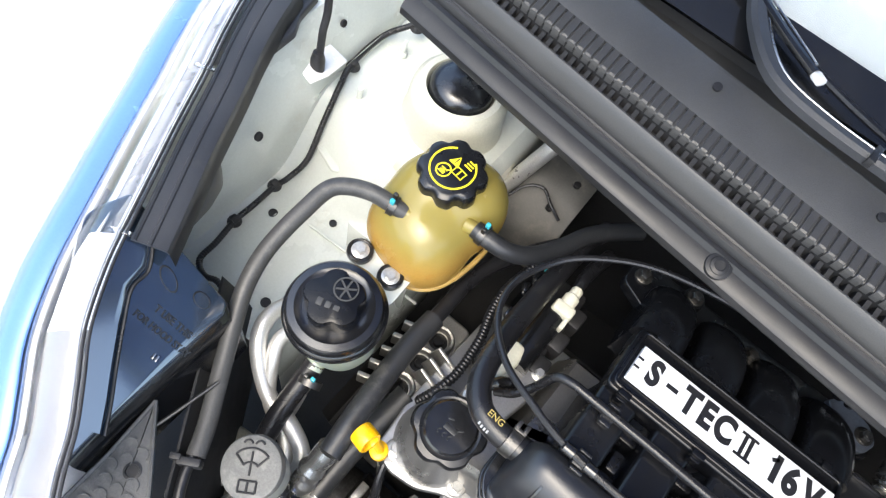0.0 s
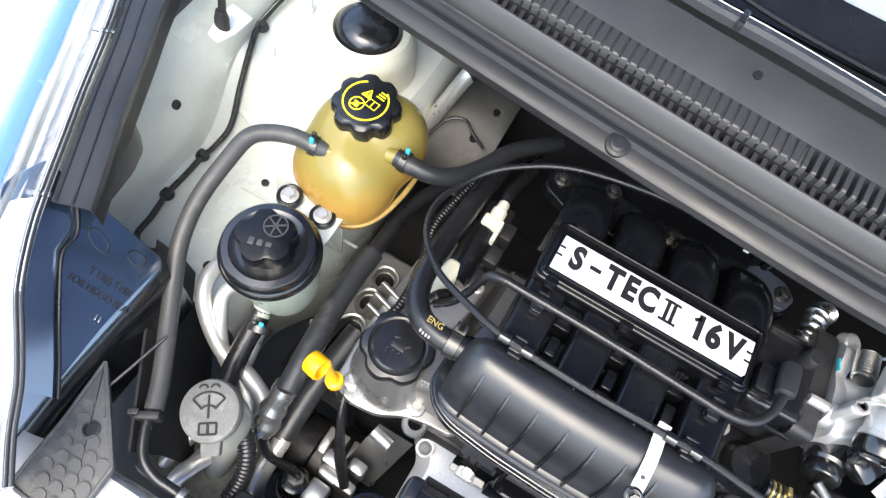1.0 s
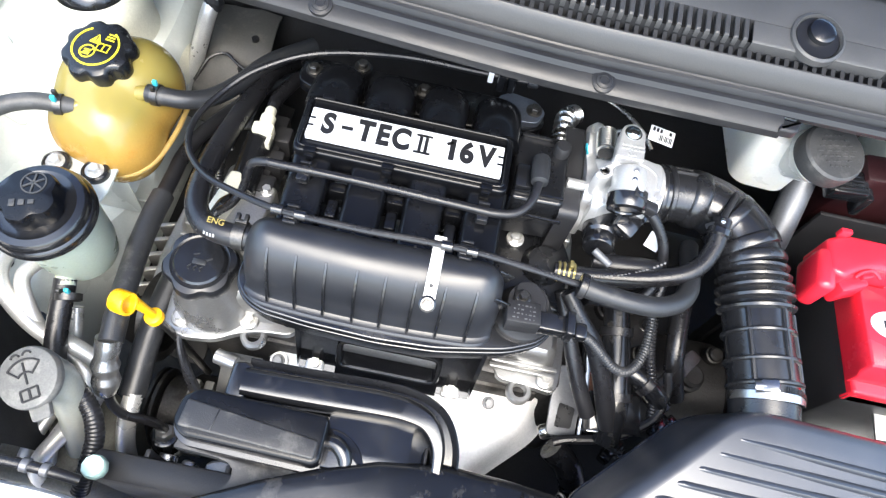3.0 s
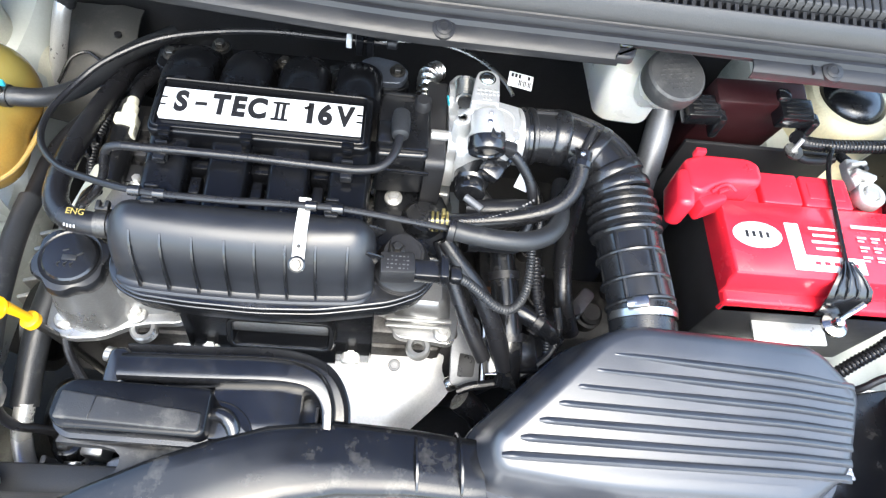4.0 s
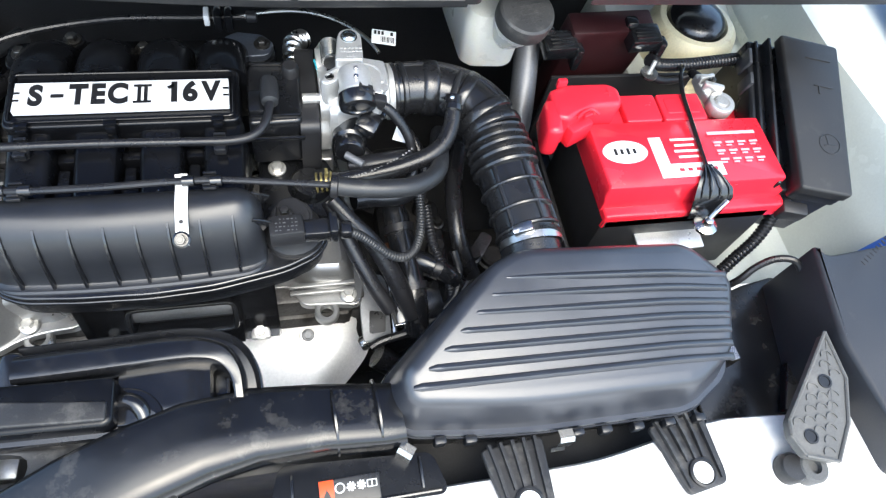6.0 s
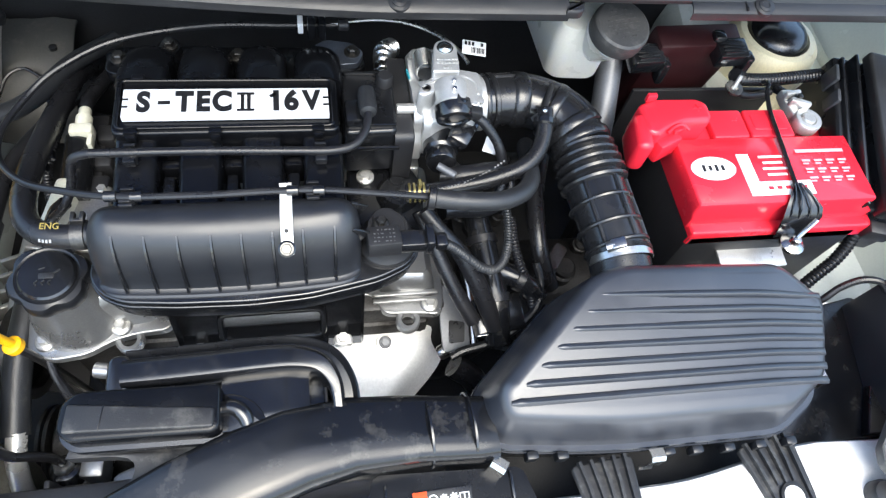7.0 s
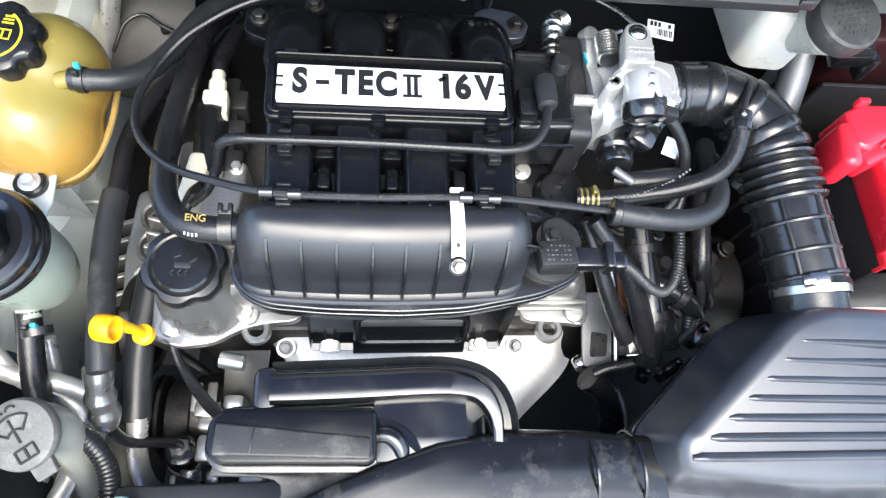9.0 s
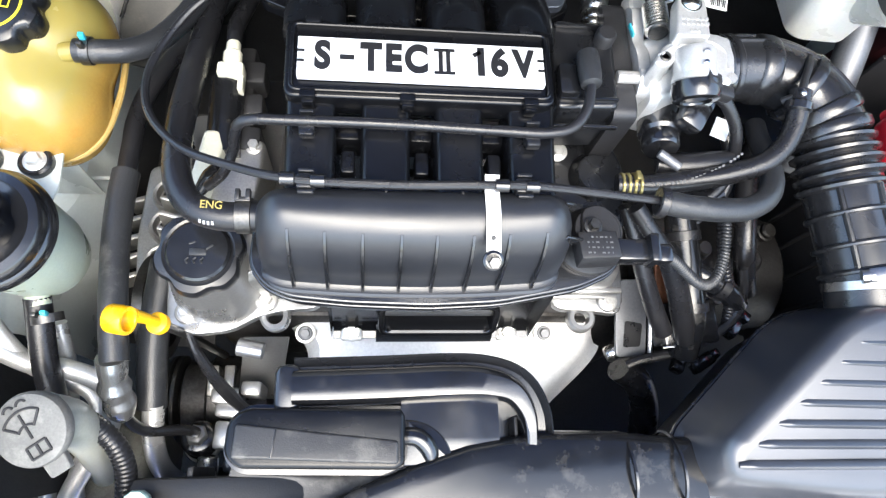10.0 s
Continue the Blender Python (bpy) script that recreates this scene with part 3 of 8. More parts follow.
part("plain_strip", strip_along([(0.096, 0.112), (0.0963, 0.1208), (0.098, 0.1225), (0.117, 0.1276)], 0.288, 0.414), cowl_plastic, cowl)
# opening for the wiper's pivot
part("pivot_collar", lathe(BM(), (0.347, 0.113, 0.1265), [(0.026, -0.004), (0.025, 0.0025), (0.0225, 0.004), (0.021, 0.001)], (0, -0.28, 1), seg=36, cap=False), cowl_plastic, cowl)
part("pivot_hole", lathe(BM(), (0.347, 0.113, 0.1265), [(0.0215, 0.0), (0.02, 0.0015), (0.0, 0.0016)], (0, -0.28, 1), seg=32, cap=False), ink_black, cowl)
part("pivot_cap", lathe(BM(), (0.349, 0.118, 0.128), [(0.013, 0), (0.012, 0.006), (0.006, 0.009), (0.0, 0.0092)], (0, -0.28, 1), seg=24, cap=False), black_gloss, cowl)
for x in (-0.1, 0.167, 0.557):
    bm = BM()
    lathe(bm, (x, 0.0515 + bow(x), 0.0805 if x < 0.5 else 0.0815), [(0.0115, -0.002), (0.011, 0.0018), (0.008, 0.0026), (0.0075, 0.0035), (0.0045, 0.0042), (0.004, 0.0034), (0.001, 0.0034)], (0, -0.35, 1), seg=24)
    part("clip", bm, apron_plastic, cowl)
for x in (-0.19, -0.03):
    bm = BM()
    lathe(bm, (x, 0.146 + bow(x), 0.1357), [(0.004, -0.001), (0.004, 0.0012), (0.001, 0.0014)], (0, -0.3, 1), seg=14)
    part("plug", bm, black_part, cowl)
bm = BM()
sheet(bm, [[(x, y, z) for x in np.linspace(-0.5, 0.94, 20)] for y, z in ((0.2, 0.098), (0.235, 0.092), (0.262, 0.095), (0.275, 0.13))], 0.003)
solo("scuttle_tray", bm, band_plastic, "black scuttle tray under the wipers", "scuttle", kind="structure")
bm = BM()
sheet(bm, [[(x, y, z) for x in np.linspace(-0.5, 0.94, 20)] for y, z in ((0.235, 0.128), (0.4, 0.23), (0.6, 0.36), (0.8, 0.49))], 0.005, (0, 0.5, -0.86))
wind = solo("windscreen", bm, glass, "clear curved windscreen glass behind the wipers", "windscreen", kind="structure")
wind.visible_shadow = False
bm = BM()
sheet(bm, [[(x, y, z) for x in np.linspace(-0.5, 0.94, 20)] for y, z in ((0.233, 0.129), (0.25, 0.1395), (0.272, 0.153))], 0.002, (0, -0.5, 0.86))
solo("windscreen_border", bm, black_gloss, "black border along the windscreen's foot", "windscreen border", kind="structure")
# white sheet added behind the glass so that the windscreen looks glaring white
bm = BM()
sheet(bm, [[(x, y, z) for x in np.linspace(-0.5, 0.94, 20)] for y, z in ((0.268, 0.128), (0.32, 0.165), (0.38, 0.2), (0.5, 0.26), (0.8, 0.34))], 0.006, (0, 0.3, -0.9))
solo("screen_backing", bm, white_paint, "white sheet added behind the windscreen to make the glass bright", "sun shade")
for x0 in (-0.245, 0.205):
    w = thing("wiper", (x0, 0.2, 0.12), "black wiper arm with a built-in edge highlight and blade before the windscreen", "wiper", "wipers")
    line = spline([(x0 + 0.03, 0.27, 0.166), (x0 + 0.05, 0.234, 0.16), (x0 + 0.085, 0.2, 0.155), (x0 + 0.135, 0.189, 0.153), (x0 + 0.215, 0.186, 0.152), (x0 + 0.3, 0.18, 0.151), (x0 + 0.42, 0.17, 0.15)], 5)
    rings, edge = [], []
    for k, p in enumerate(line):
        d = (line[min(k + 1, len(line) - 1)] - line[max(k - 1, 0)]).normalized()
        side = Vector((-d.y, d.x, 0)).normalized()
        half = 0.0085 - 0.003 * k / len(line)
        rings.append([p + side * a + Vector((0, 0, b)) for a, b in ((-half, -0.006), (half, -0.006), (half, 0.001), (half * 0.5, 0.004), (-half * 0.5, 0.004), (-half, 0.001))])
        edge.append(p + side * half + Vector((0, 0, 0.0015)))
    part("arm", loft(BM(), rings), grey_plastic, w)
    # the arm's edge highlight, built as a thin bright tube
    part("edge_highlight", tube(BM(), edge, 0.0011, 6, straight=True), bright_metal, w, "highlight along the arm's edge, made as a bright line")
    part("joint", box(BM(), line[18] + Vector((0, 0, 0.001)), (0.006, 0.02, 0.009), 0.001, (0, 0, -6)), black_part, w)
    part("spine", tube(BM(), [(x0 + 0.03, 0.262, 0.165), (x0 + 0.07, 0.238, 0.163), (x0 + 0.108, 0.219, 0.161)], 0.0045, 10), black_gloss, w)
    # likewise the highlight on the blade's spine
    part("spine_highlight", tube(BM(), [(x0 + 0.035, 0.265, 0.168), (x0 + 0.072, 0.243, 0.167), (x0 + 0.106, 0.2235, 0.165)], 0.0011, 6), bright_metal, w, "highlight along the blade's spine, made as a bright line")
    part("adapter", box(BM(), (x0 + 0.113, 0.2165, 0.161), (0.012, 0.009, 0.006), 0.002, (0, 0, -33)), white_paint, w, "pale grey end cap")
    part("blade", tube(BM(), [(x0 - 0.1, 0.3, 0.18), (x0 + 0.03, 0.258, 0.16), (x0 + 0.2, 0.222, 0.146), (x0 + 0.45, 0.218, 0.144)], 0.0035, 8), rubber, w)

# the bonnet, held up by its stay
bonnet = thing("bonnet", (0.13, 0.3, 0.25), "metallic blue car bonnet standing open on its stay", "bonnet", kind="structure")
bm = BM()
rows = []
for j in range(15):
    v = j / 14
    yy, zz = 0.3 - 0.585 * v, 0.25 + 0.635 * v
    half = 0.71 - 0.1 * v
    rows.append([(0.15 + half * u, yy + 0.03 * (1 - u * u) * (0.4 + 0.6 * v), zz) for u in np.linspace(-1, 1, 25)])
sheet(bm, rows, 0.003, (0, 0.95, 0.3))
part("skin", bm, blue_paint, bonnet)
bm = BM()
rows = []
for j in range(15):
    v = 0.03 + 0.94 * j / 14
    yy, zz = 0.3 - 0.585 * v - 0.005, 0.25 + 0.635 * v - 0.005
    half = 0.68 - 0.1 * v
    rows.append([(0.15 + half * u, yy + 0.03 * (1 - u * u) * (0.4 + 0.6 * v) + 0.003 * noise.noise((u * 6, v * 6, 3)), zz) for u in np.linspace(-1, 1, 25)])
sheet(bm, rows, 0.003, (0, 0.95, 0.3))
part("lining", bm, bonnet_shaded_blue, bonnet, "blue bonnet underside with its shade put into the colour")
for x in (-0.4, 0.15, 0.7):
    part("stiffener", tube(BM(), [(x, 0.27, 0.265), (x * 0.95 + 0.008, 0.0, 0.558), (x * 0.88 + 0.02, -0.245, 0.828)], 0.016, 10), dark_sheet, bonnet)
for x in (-0.55, 0.85):
    part("hinge", tube(BM(), [(x, 0.3, 0.27), (x, 0.31, 0.2), (x, 0.3, 0.1)], 0.009, 8), blue_paint, bonnet)

# ---- intake manifold with its label ----
manifold = thing("intake_manifold", (0, -0.05, -0.1), "black plastic intake manifold with ribbed plenum and a white lettered plate", "intake manifold")
bm = BM()
out = rounded(rect(-0.107, -0.031, 0.106, 0.0385), 0.009)
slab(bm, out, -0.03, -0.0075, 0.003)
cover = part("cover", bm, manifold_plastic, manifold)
bm = BM()
lip = rounded(rect(-0.103, -0.0275, 0.102, 0.0345), 0.007)
loft(bm, [[Vector((p.x, p.y, z)) for p in inset(lip, d)] for d, z in ((0, -0.008), (0, -0.0045), (0.001, -0.0038), (0.0022, -0.0038), (0.003, -0.0045), (0.003, -0.008))], cap=False)
part("rim", bm, manifold_plastic, cover)
for x, y in ((-0.088, -0.0305), (-0.012, -0.031), (0.085, -0.0305), (-0.086, 0.0365), (0.085, 0.0365)):
    bm = BM()
    box(bm, (x, y, -0.006), (0.012, 0.007, 0.007), 0.0012)
    box(bm, (x, y - 0.004 if y < 0 else y + 0.003, -0.011), (0.009, 0.005, 0.01), 0.001)
    part("latch", bm, manifold_plastic, cover)
bm = BM()
slab(bm, rounded(rect(-0.0965, -0.0175, 0.0965, 0.0175), 0.0008, 2), -0.006, 0.0, 0.0006)
plate = part("name_plate", bm, plate_white, manifold, "white plate with bold black letters")


def letters(body, size, x, parent, material, bold, squeeze=1.0, y=0.0, z=0.0002, turn=None):
    bm = words(body, size, bold)
    m = Matrix.Translation((x, y, z)) @ (turn or Matrix()) @ Matrix.Diagonal((squeeze, 1.1, 1, 1))
    return part("lettering", moved(bm, m), material, parent)


for body, x in (("S", -0.0775), ("T", -0.0405), ("E", -0.0233), ("C", -0.0055), ("1", 0.0455), ("6", 0.0602), ("V", 0.0798)):
    letters(body, 0.0302, x, plate, ink_black, 0.0015, {"1": 0.95, "V": 0.82, "6": 0.9}.get(body, 0.84))
bm = BM()
box(bm, (-0.0588, 0, 0.0002), (0.0112, 0.0042, 0.0006))
part("lettering", bm, ink_black, plate)
bm = BM()
for xx in (0.0136, 0.0196):
    box(bm, (xx, 0, 0.0002), (0.0034, 0.0215, 0.0006))
for yy in (-0.0094, 0.0094):
    box(bm, (0.0166, yy * 1.1, 0.00025), (0.0165, 0.0026, 0.0006))
part("lettering", bm, ink_black, plate)
part("lettering", moved(box(BM(), (0, 0, 0.0002), (0.0068, 0.0036, 0.0006)), pose(0.0425, 0.0083, 0, 0, 0, 32)), ink_black, plate)
for s in (-1, 1):
    for yy in (-0.0045, 0.0045):
        part("side_mark", box(BM(), (s * 0.0938, yy, 0.0002), (0.0055, 0.0022, 0.0006)), ink_black, plate)

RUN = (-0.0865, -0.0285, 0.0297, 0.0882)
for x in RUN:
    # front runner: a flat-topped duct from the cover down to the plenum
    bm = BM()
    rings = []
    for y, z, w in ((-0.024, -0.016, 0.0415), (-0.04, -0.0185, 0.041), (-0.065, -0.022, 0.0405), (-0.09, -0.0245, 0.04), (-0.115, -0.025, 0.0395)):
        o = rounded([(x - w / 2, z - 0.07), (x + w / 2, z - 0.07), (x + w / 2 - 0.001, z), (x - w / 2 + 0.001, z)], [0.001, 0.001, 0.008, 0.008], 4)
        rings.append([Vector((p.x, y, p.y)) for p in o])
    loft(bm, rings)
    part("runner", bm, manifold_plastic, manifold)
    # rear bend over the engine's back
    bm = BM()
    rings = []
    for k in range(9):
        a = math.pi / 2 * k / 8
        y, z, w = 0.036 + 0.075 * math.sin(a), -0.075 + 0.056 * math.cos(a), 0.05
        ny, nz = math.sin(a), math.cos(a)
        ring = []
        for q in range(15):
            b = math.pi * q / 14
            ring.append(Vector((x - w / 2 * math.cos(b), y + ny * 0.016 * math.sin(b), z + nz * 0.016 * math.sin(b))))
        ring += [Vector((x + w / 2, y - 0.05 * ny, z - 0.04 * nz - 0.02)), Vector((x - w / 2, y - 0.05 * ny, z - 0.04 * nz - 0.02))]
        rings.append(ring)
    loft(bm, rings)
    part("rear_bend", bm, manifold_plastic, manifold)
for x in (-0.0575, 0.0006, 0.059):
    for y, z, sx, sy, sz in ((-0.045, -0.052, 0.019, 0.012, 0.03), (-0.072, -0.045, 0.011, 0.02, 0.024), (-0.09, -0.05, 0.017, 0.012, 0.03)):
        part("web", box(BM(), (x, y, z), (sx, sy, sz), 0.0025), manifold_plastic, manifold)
# flange across the back with bolts
bm = BM()
slab(bm, rounded([(-0.14, 0.1), (-0.105, 0.085), (0.11, 0.085), (0.145, 0.105), (0.142, 0.132), (0.12, 0.136), (-0.12, 0.136), (-0.14, 0.13)], 0.008), -0.075, -0.06, 0.002)
flange = part("rear_flange", bm, manifold_plastic, manifold)
for x, y, z in ((-0.125, 0.116, -0.058), (0.129, 0.119, -0.0515), (0.002, 0.112, -0.05), (-0.072, 0.128, -0.05)):
    bm = BM()
    lathe(bm, (x, y, z - 0.014), [(0.013, 0), (0.0115, 0.012), (0.009, 0.0125)], seg=24)
    part("boss", bm, manifold_plastic, flange)
    bolt(flange, (x, y, z), 0.006, material=dark_steel)
bm = BM()
slab(bm, rounded([(0.098, 0.118), (0.112, 0.1), (0.135, 0.102), (0.143, 0.12), (0.13, 0.135), (0.1, 0.14), (0.085, 0.13)], 0.006), -0.06, -0.052, 0.001)
part("lifting_ear", bm, surface("grey_steel", (0.12, 0.14, 0.18), 0.4, metal=0.7), flange, "blue-grey steel ear")

# plenum: a long chamber with a sloping front, a gutter at its foot and low fins
PLEN = [(-0.097, -0.088), (-0.097, -0.045), (-0.099, -0.026), (-0.1045, -0.0165), (-0.112, -0.0128), (-0.122, -0.0122), (-0.1315, -0.0148), (-0.139, -0.0198), (-0.1455, -0.028), (-0.1505, -0.0395), (-0.1545, -0.053),
        (-0.157, -0.066), (-0.1585, -0.0765), (-0.1605, -0.0805), (-0.1635, -0.0818), (-0.1665, -0.0818), (-0.1685, -0.0835), (-0.169, -0.088)]
bm = BM()
rings = []
XA, XB = -0.1265, 0.1205
for k in range(57):
    f = k / 56
    f = f - 0.09 * math.sin(2 * math.pi * f)
    x = XA + (XB - XA) * f
    e = min(f, 1 - f) * (XB - XA)
    s = math.sqrt(max(0.0, 1 - (1 - min(1.0, e / 0.026)) ** 2.2))
    bend = 0.006 * ((x + 0.003) / 0.12) ** 2
    rings.append([Vector((x, -0.128 + (y + 0.128) * (0.62 + 0.38 * s) + bend * (y < -0.13), -0.088 + (z + 0.088) * (0.55 + 0.45 * s))) for y, z in PLEN])
loft(bm, rings)
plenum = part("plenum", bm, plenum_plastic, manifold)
for x in (-0.0995, -0.0725, -0.0447, -0.016, 0.0105, 0.038, 0.0655, 0.0945):
    bm = BM()
    g = 0.006 * ((x + 0.003) / 0.12) ** 2
    pts = [(-0.1385, -0.0185), (-0.1455, -0.0245), (-0.153, -0.037), (-0.1585, -0.053), (-0.162, -0.068), (-0.165, -0.0795), (-0.1665, -0.087), (-0.15, -0.087), (-0.146, -0.05), (-0.138, -0.026)]
    loft(bm, [[Vector((x + dx, y + g + sy, z - sy)) for y, z in pts] for dx, sy in ((-0.0016, 0.0014), (-0.001, 0.0002), (0.001, 0.0002), (0.0016, 0.0014))])
    part("fin", bm, black_gloss, plenum)
for y, z in ((-0.108, -0.034), (-0.134, -0.04)):
    part("end_fin", box(BM(), (0.115, y, z), (0.02, 0.0026, 0.02), 0.001, (0, 35, 8)), black_gloss, plenum)
bm = BM()
fl = rounded([(-0.137, -0.14), (-0.125, -0.158), (-0.104, -0.168), (-0.056, -0.1728), (0.01, -0.175), (0.068, -0.1718), (0.104, -0.165), (0.139, -0.158), (0.17, -0.144), (0.183, -0.125), (0.178, -0.106), (0.155, -0.098), (-0.1, -0.095), (-0.135, -0.1)], 0.012)
slab(bm, fl, -0.0905, -0.0855, 0.002)
part("flange", bm, black_gloss, plenum)
bm = BM()
slab(bm, inset(fl, -0.0016), -0.097, -0.0925, 0.0016)
part("lower_flange", bm, black_gloss, plenum)
bm = BM()
slab(bm, inset(fl, 0.004), -0.125, -0.0975, 0.001)
part("lower_shell", bm, duct_plastic, plenum)
for x, y, z in ((-0.086, -0.106, -0.0145), (-0.028, -0.104, -0.016), (0.03, -0.104, -0.016)):
    bm = BM()
    lathe(bm, (x, y, z - 0.001), [(0.0015, 0), (0.0014, 0.0012), (0.0005, 0.0015)], seg=10)
    part("pip", bm, black_plastic, plenum)
# white strip held by a screw
bm = BM()
rows = [[(0.0515 + dx, y, z) for dx in (-0.0055, 0.0055)] for y, z in ((-0.0925, -0.0075), (-0.096, -0.0095), (-0.102, -0.0112), (-0.108, -0.0108), (-0.114, -0.0098), (-0.125, -0.0095), (-0.14, -0.013), (-0.15, -0.0165), (-0.161, -0.021))]
sheet(bm, rows, 0.0014)
strap = solo("metal_strip", bm, white_label, "narrow white-painted metal strip over the plenum", "strip")
bm = BM()
lathe(bm, (0.0512, -0.141, -0.0132), [(0.0019, -0.001), (0.0019, 0.0008), (0.0016, 0.0008)], (0, -0.35, 1), seg=14)
part("hole", bm, black_part, strap)
bolt(strap, (0.051, -0.157, -0.018), 0.005, (0, -0.5, 0.87), black_gloss, 0.008)

# pressure sensor at the plenum's end
sensor = thing("pressure_sensor", (0.15, -0.14, -0.09), "black pressure sensor with printed label, plugged at the plenum's end", "sensor")
bm = BM()
lathe(bm, (0.148, -0.118, -0.085), [(0.03, 0), (0.03, 0.006), (0.025, 0.012), (0.022, 0.028), (0.02, 0.032), (0.0, 0.032)], seg=32, cap=False)
part("pedestal", bm, black_part, sensor)
part("ear", slab(BM(), rounded([(0.13, -0.14), (0.164, -0.142), (0.166, -0.112), (0.152, -0.096), (0.134, -0.1)], 0.008), -0.06, -0.049, 0.002), black_part, sensor)
bm = BM()
box(bm, (0.142, -0.137, -0.048), (0.033, 0.024, 0.02), 0.002, (-8, 0, 3))
part("body", bm, black_part, sensor)
bm = BM()
for i in range(4):
    for j in range(6):
        if (i * 5 + j * 3) % 7:
            box(bm, (0.1325 + 0.0038 * j, -0.1295 - i * 0.0046, -0.0389 + i * 0.0006), (0.0026 - 0.0009 * ((i + j) % 3), 0.0014, 0.0004), 0, (-8, 0, 3))
part("print", bm, faint_ink, sensor)
bm = BM()
box(bm, (0.172, -0.138, -0.05), (0.03, 0.018, 0.016), 0.002)
box(bm, (0.187, -0.138, -0.046), (0.008, 0.024, 0.022), 0.002)
box(bm, (0.199, -0.14, -0.05), (0.012, 0.016, 0.014), 0.003)
part("plug", bm, black_gloss, sensor)
bolt(sensor, (0.141, -0.117, -0.047), 0.005, material=dark_steel)

# ---- engine: block, head, valve cover, heat shield ----
engine = thing("engine", (0, -0.05, -0.45), "grimy cast metal engine block and cylinder head", "engine")
bm = BM()
box(bm, (0.0, -0.03, -0.35), (0.42, 0.24, 0.22), 0.01)
box(bm, (0.0, -0.125, -0.34), (0.28, 0.05, 0.11), 0.01)
part("block", bm, block_metal, engine)
bm = BM()
box(bm, (0.0, -0.04, -0.222), (0.45, 0.21, 0.04), 0.006)
part("cylinder_head", bm, block_metal, engine)
valve = thing("valve_cover", (0, -0.06, -0.21), "cast aluminium valve cover with bolted flange", "valve cover")
bm = BM()
vo = rounded([(-0.23, -0.165), (-0.205, -0.176), (-0.17, -0.172), (-0.145, -0.158), (-0.12, -0.152), (-0.088, -0.15), (-0.076, -0.124), (0.138, -0.124), (0.15, -0.15), (0.19, -0.152), (0.218, -0.156), (0.224, -0.13), (0.224, 0.06), (-0.225, 0.06), (-0.235, -0.1)], 0.01)
slab(bm, vo, -0.21, -0.2, 0.002)
part("flange", bm, cover_metal, valve)
bm = BM()
vi = rounded([(-0.222, -0.148), (-0.2, -0.162), (-0.17, -0.155), (-0.145, -0.14), (-0.105, -0.138), (-0.085, -0.112), (0.145, -0.112), (0.16, -0.136), (0.2, -0.138), (0.212, -0.125), (0.212, 0.05), (-0.13, 0.05), (-0.135, -0.06), (-0.218, -0.07)], 0.012)
loft(bm, [[Vector((p.x, p.y, z)) for p in inset(vi, d)] for d, z in ((-0.004, -0.203), (0.0, -0.197), (0.005, -0.165), (0.008, -0.156), (0.014, -0.151))])
part("crown", bm, cover_metal, valve)
bm = BM()
for z, g in ((-0.19, 0.004), (-0.176, 0.006)):
    box(bm, (0.175, -0.142 + g, z), (0.075, 0.006, 0.004), 0.0015)
part("moulding", bm, cover_metal, valve)
for x, y in ((-0.212, -0.155), (-0.138, -0.143), (0.205, -0.142)):
    bm = BM()
    lathe(bm, (x, y, -0.205), [(0.0115, 0), (0.0105, 0.009), (0.009, 0.01)], seg=20)
    part("boss", bm, cover_metal, valve)
    bolt(valve, (x, y, -0.1955), 0.0062)
# eye lugs
for x, y in ((-0.13, -0.157), (0.178, -0.158)):
    bm = BM()
    rings = [[Vector((x + r * math.cos(a), y + r * math.sin(a), z)) for a in np.linspace(0, 2 * math.pi, 24, endpoint=False)] for r, z in ((0.0145, -0.213), (0.0145, -0.204), (0.0125, -0.202), (0.0085, -0.202), (0.0075, -0.204), (0.0075, -0.213), (0.0145, -0.213))]
    loft(bm, rings, cap=False)
    box(bm, (x, y + 0.016, -0.208), (0.024, 0.014, 0.008), 0.002)
    part("lug", bm, cover_metal, valve)
bm = BM()
lathe(bm, (-0.183, -0.122, -0.2), [(0.046, 0), (0.043, 0.02), (0.037, 0.04), (0.032, 0.062), (0.029, 0.078)], seg=40)
part("filler_neck", bm, cover_metal, valve)
cyl(bm := BM(), (-0.165, -0.185, -0.213), (-0.14, -0.19, -0.213), 0.0085, bevel=0.001)
part("stub_pipe", bm, cover_metal, valve)
oil = thing("oil_filler_cap", (-0.183, -0.122, -0.125), "black lobed oil filler cap with an embossed oil can", "oil cap")
bm = BM()
lathe(bm, (-0.183, -0.122, -0.127), [(0.033, 0), (0.0375, 0.003, 0.004, 6), (0.0385, 0.008, 0.005, 6), (0.0385, 0.015, 0.005, 6), (0.036, 0.019, 0.004, 6), (0.03, 0.02), (0.027, 0.0185)], (0.02, -0.06, 1), seg=72)
part("body", bm, black_plastic, oil)
bm = BM()
lathe(bm, (-0.183, -0.122, -0.122), [(0.0265, 0), (0.0265, 0.0165), (0.0245, 0.0185), (0.0, 0.0187)], (0.02, -0.06, 1), seg=40, cap=False)
part("centre", bm, black_gloss, oil)
bm = BM()
o = Vector((-0.183, -0.122, -0.1032))
box(bm, o + Vector((0.001, -0.003, 0)), (0.014, 0.006, 0.0012), 0.0004)
box(bm, o + Vector((0.0095, 0.001, 0)), (0.008, 0.0016, 0.0012), 0.0003, (0, 0, 35))
box(bm, o + Vector((-0.004, 0.005, 0)), (0.006, 0.0016, 0.0012), 0.0003, (0, 0, 20))
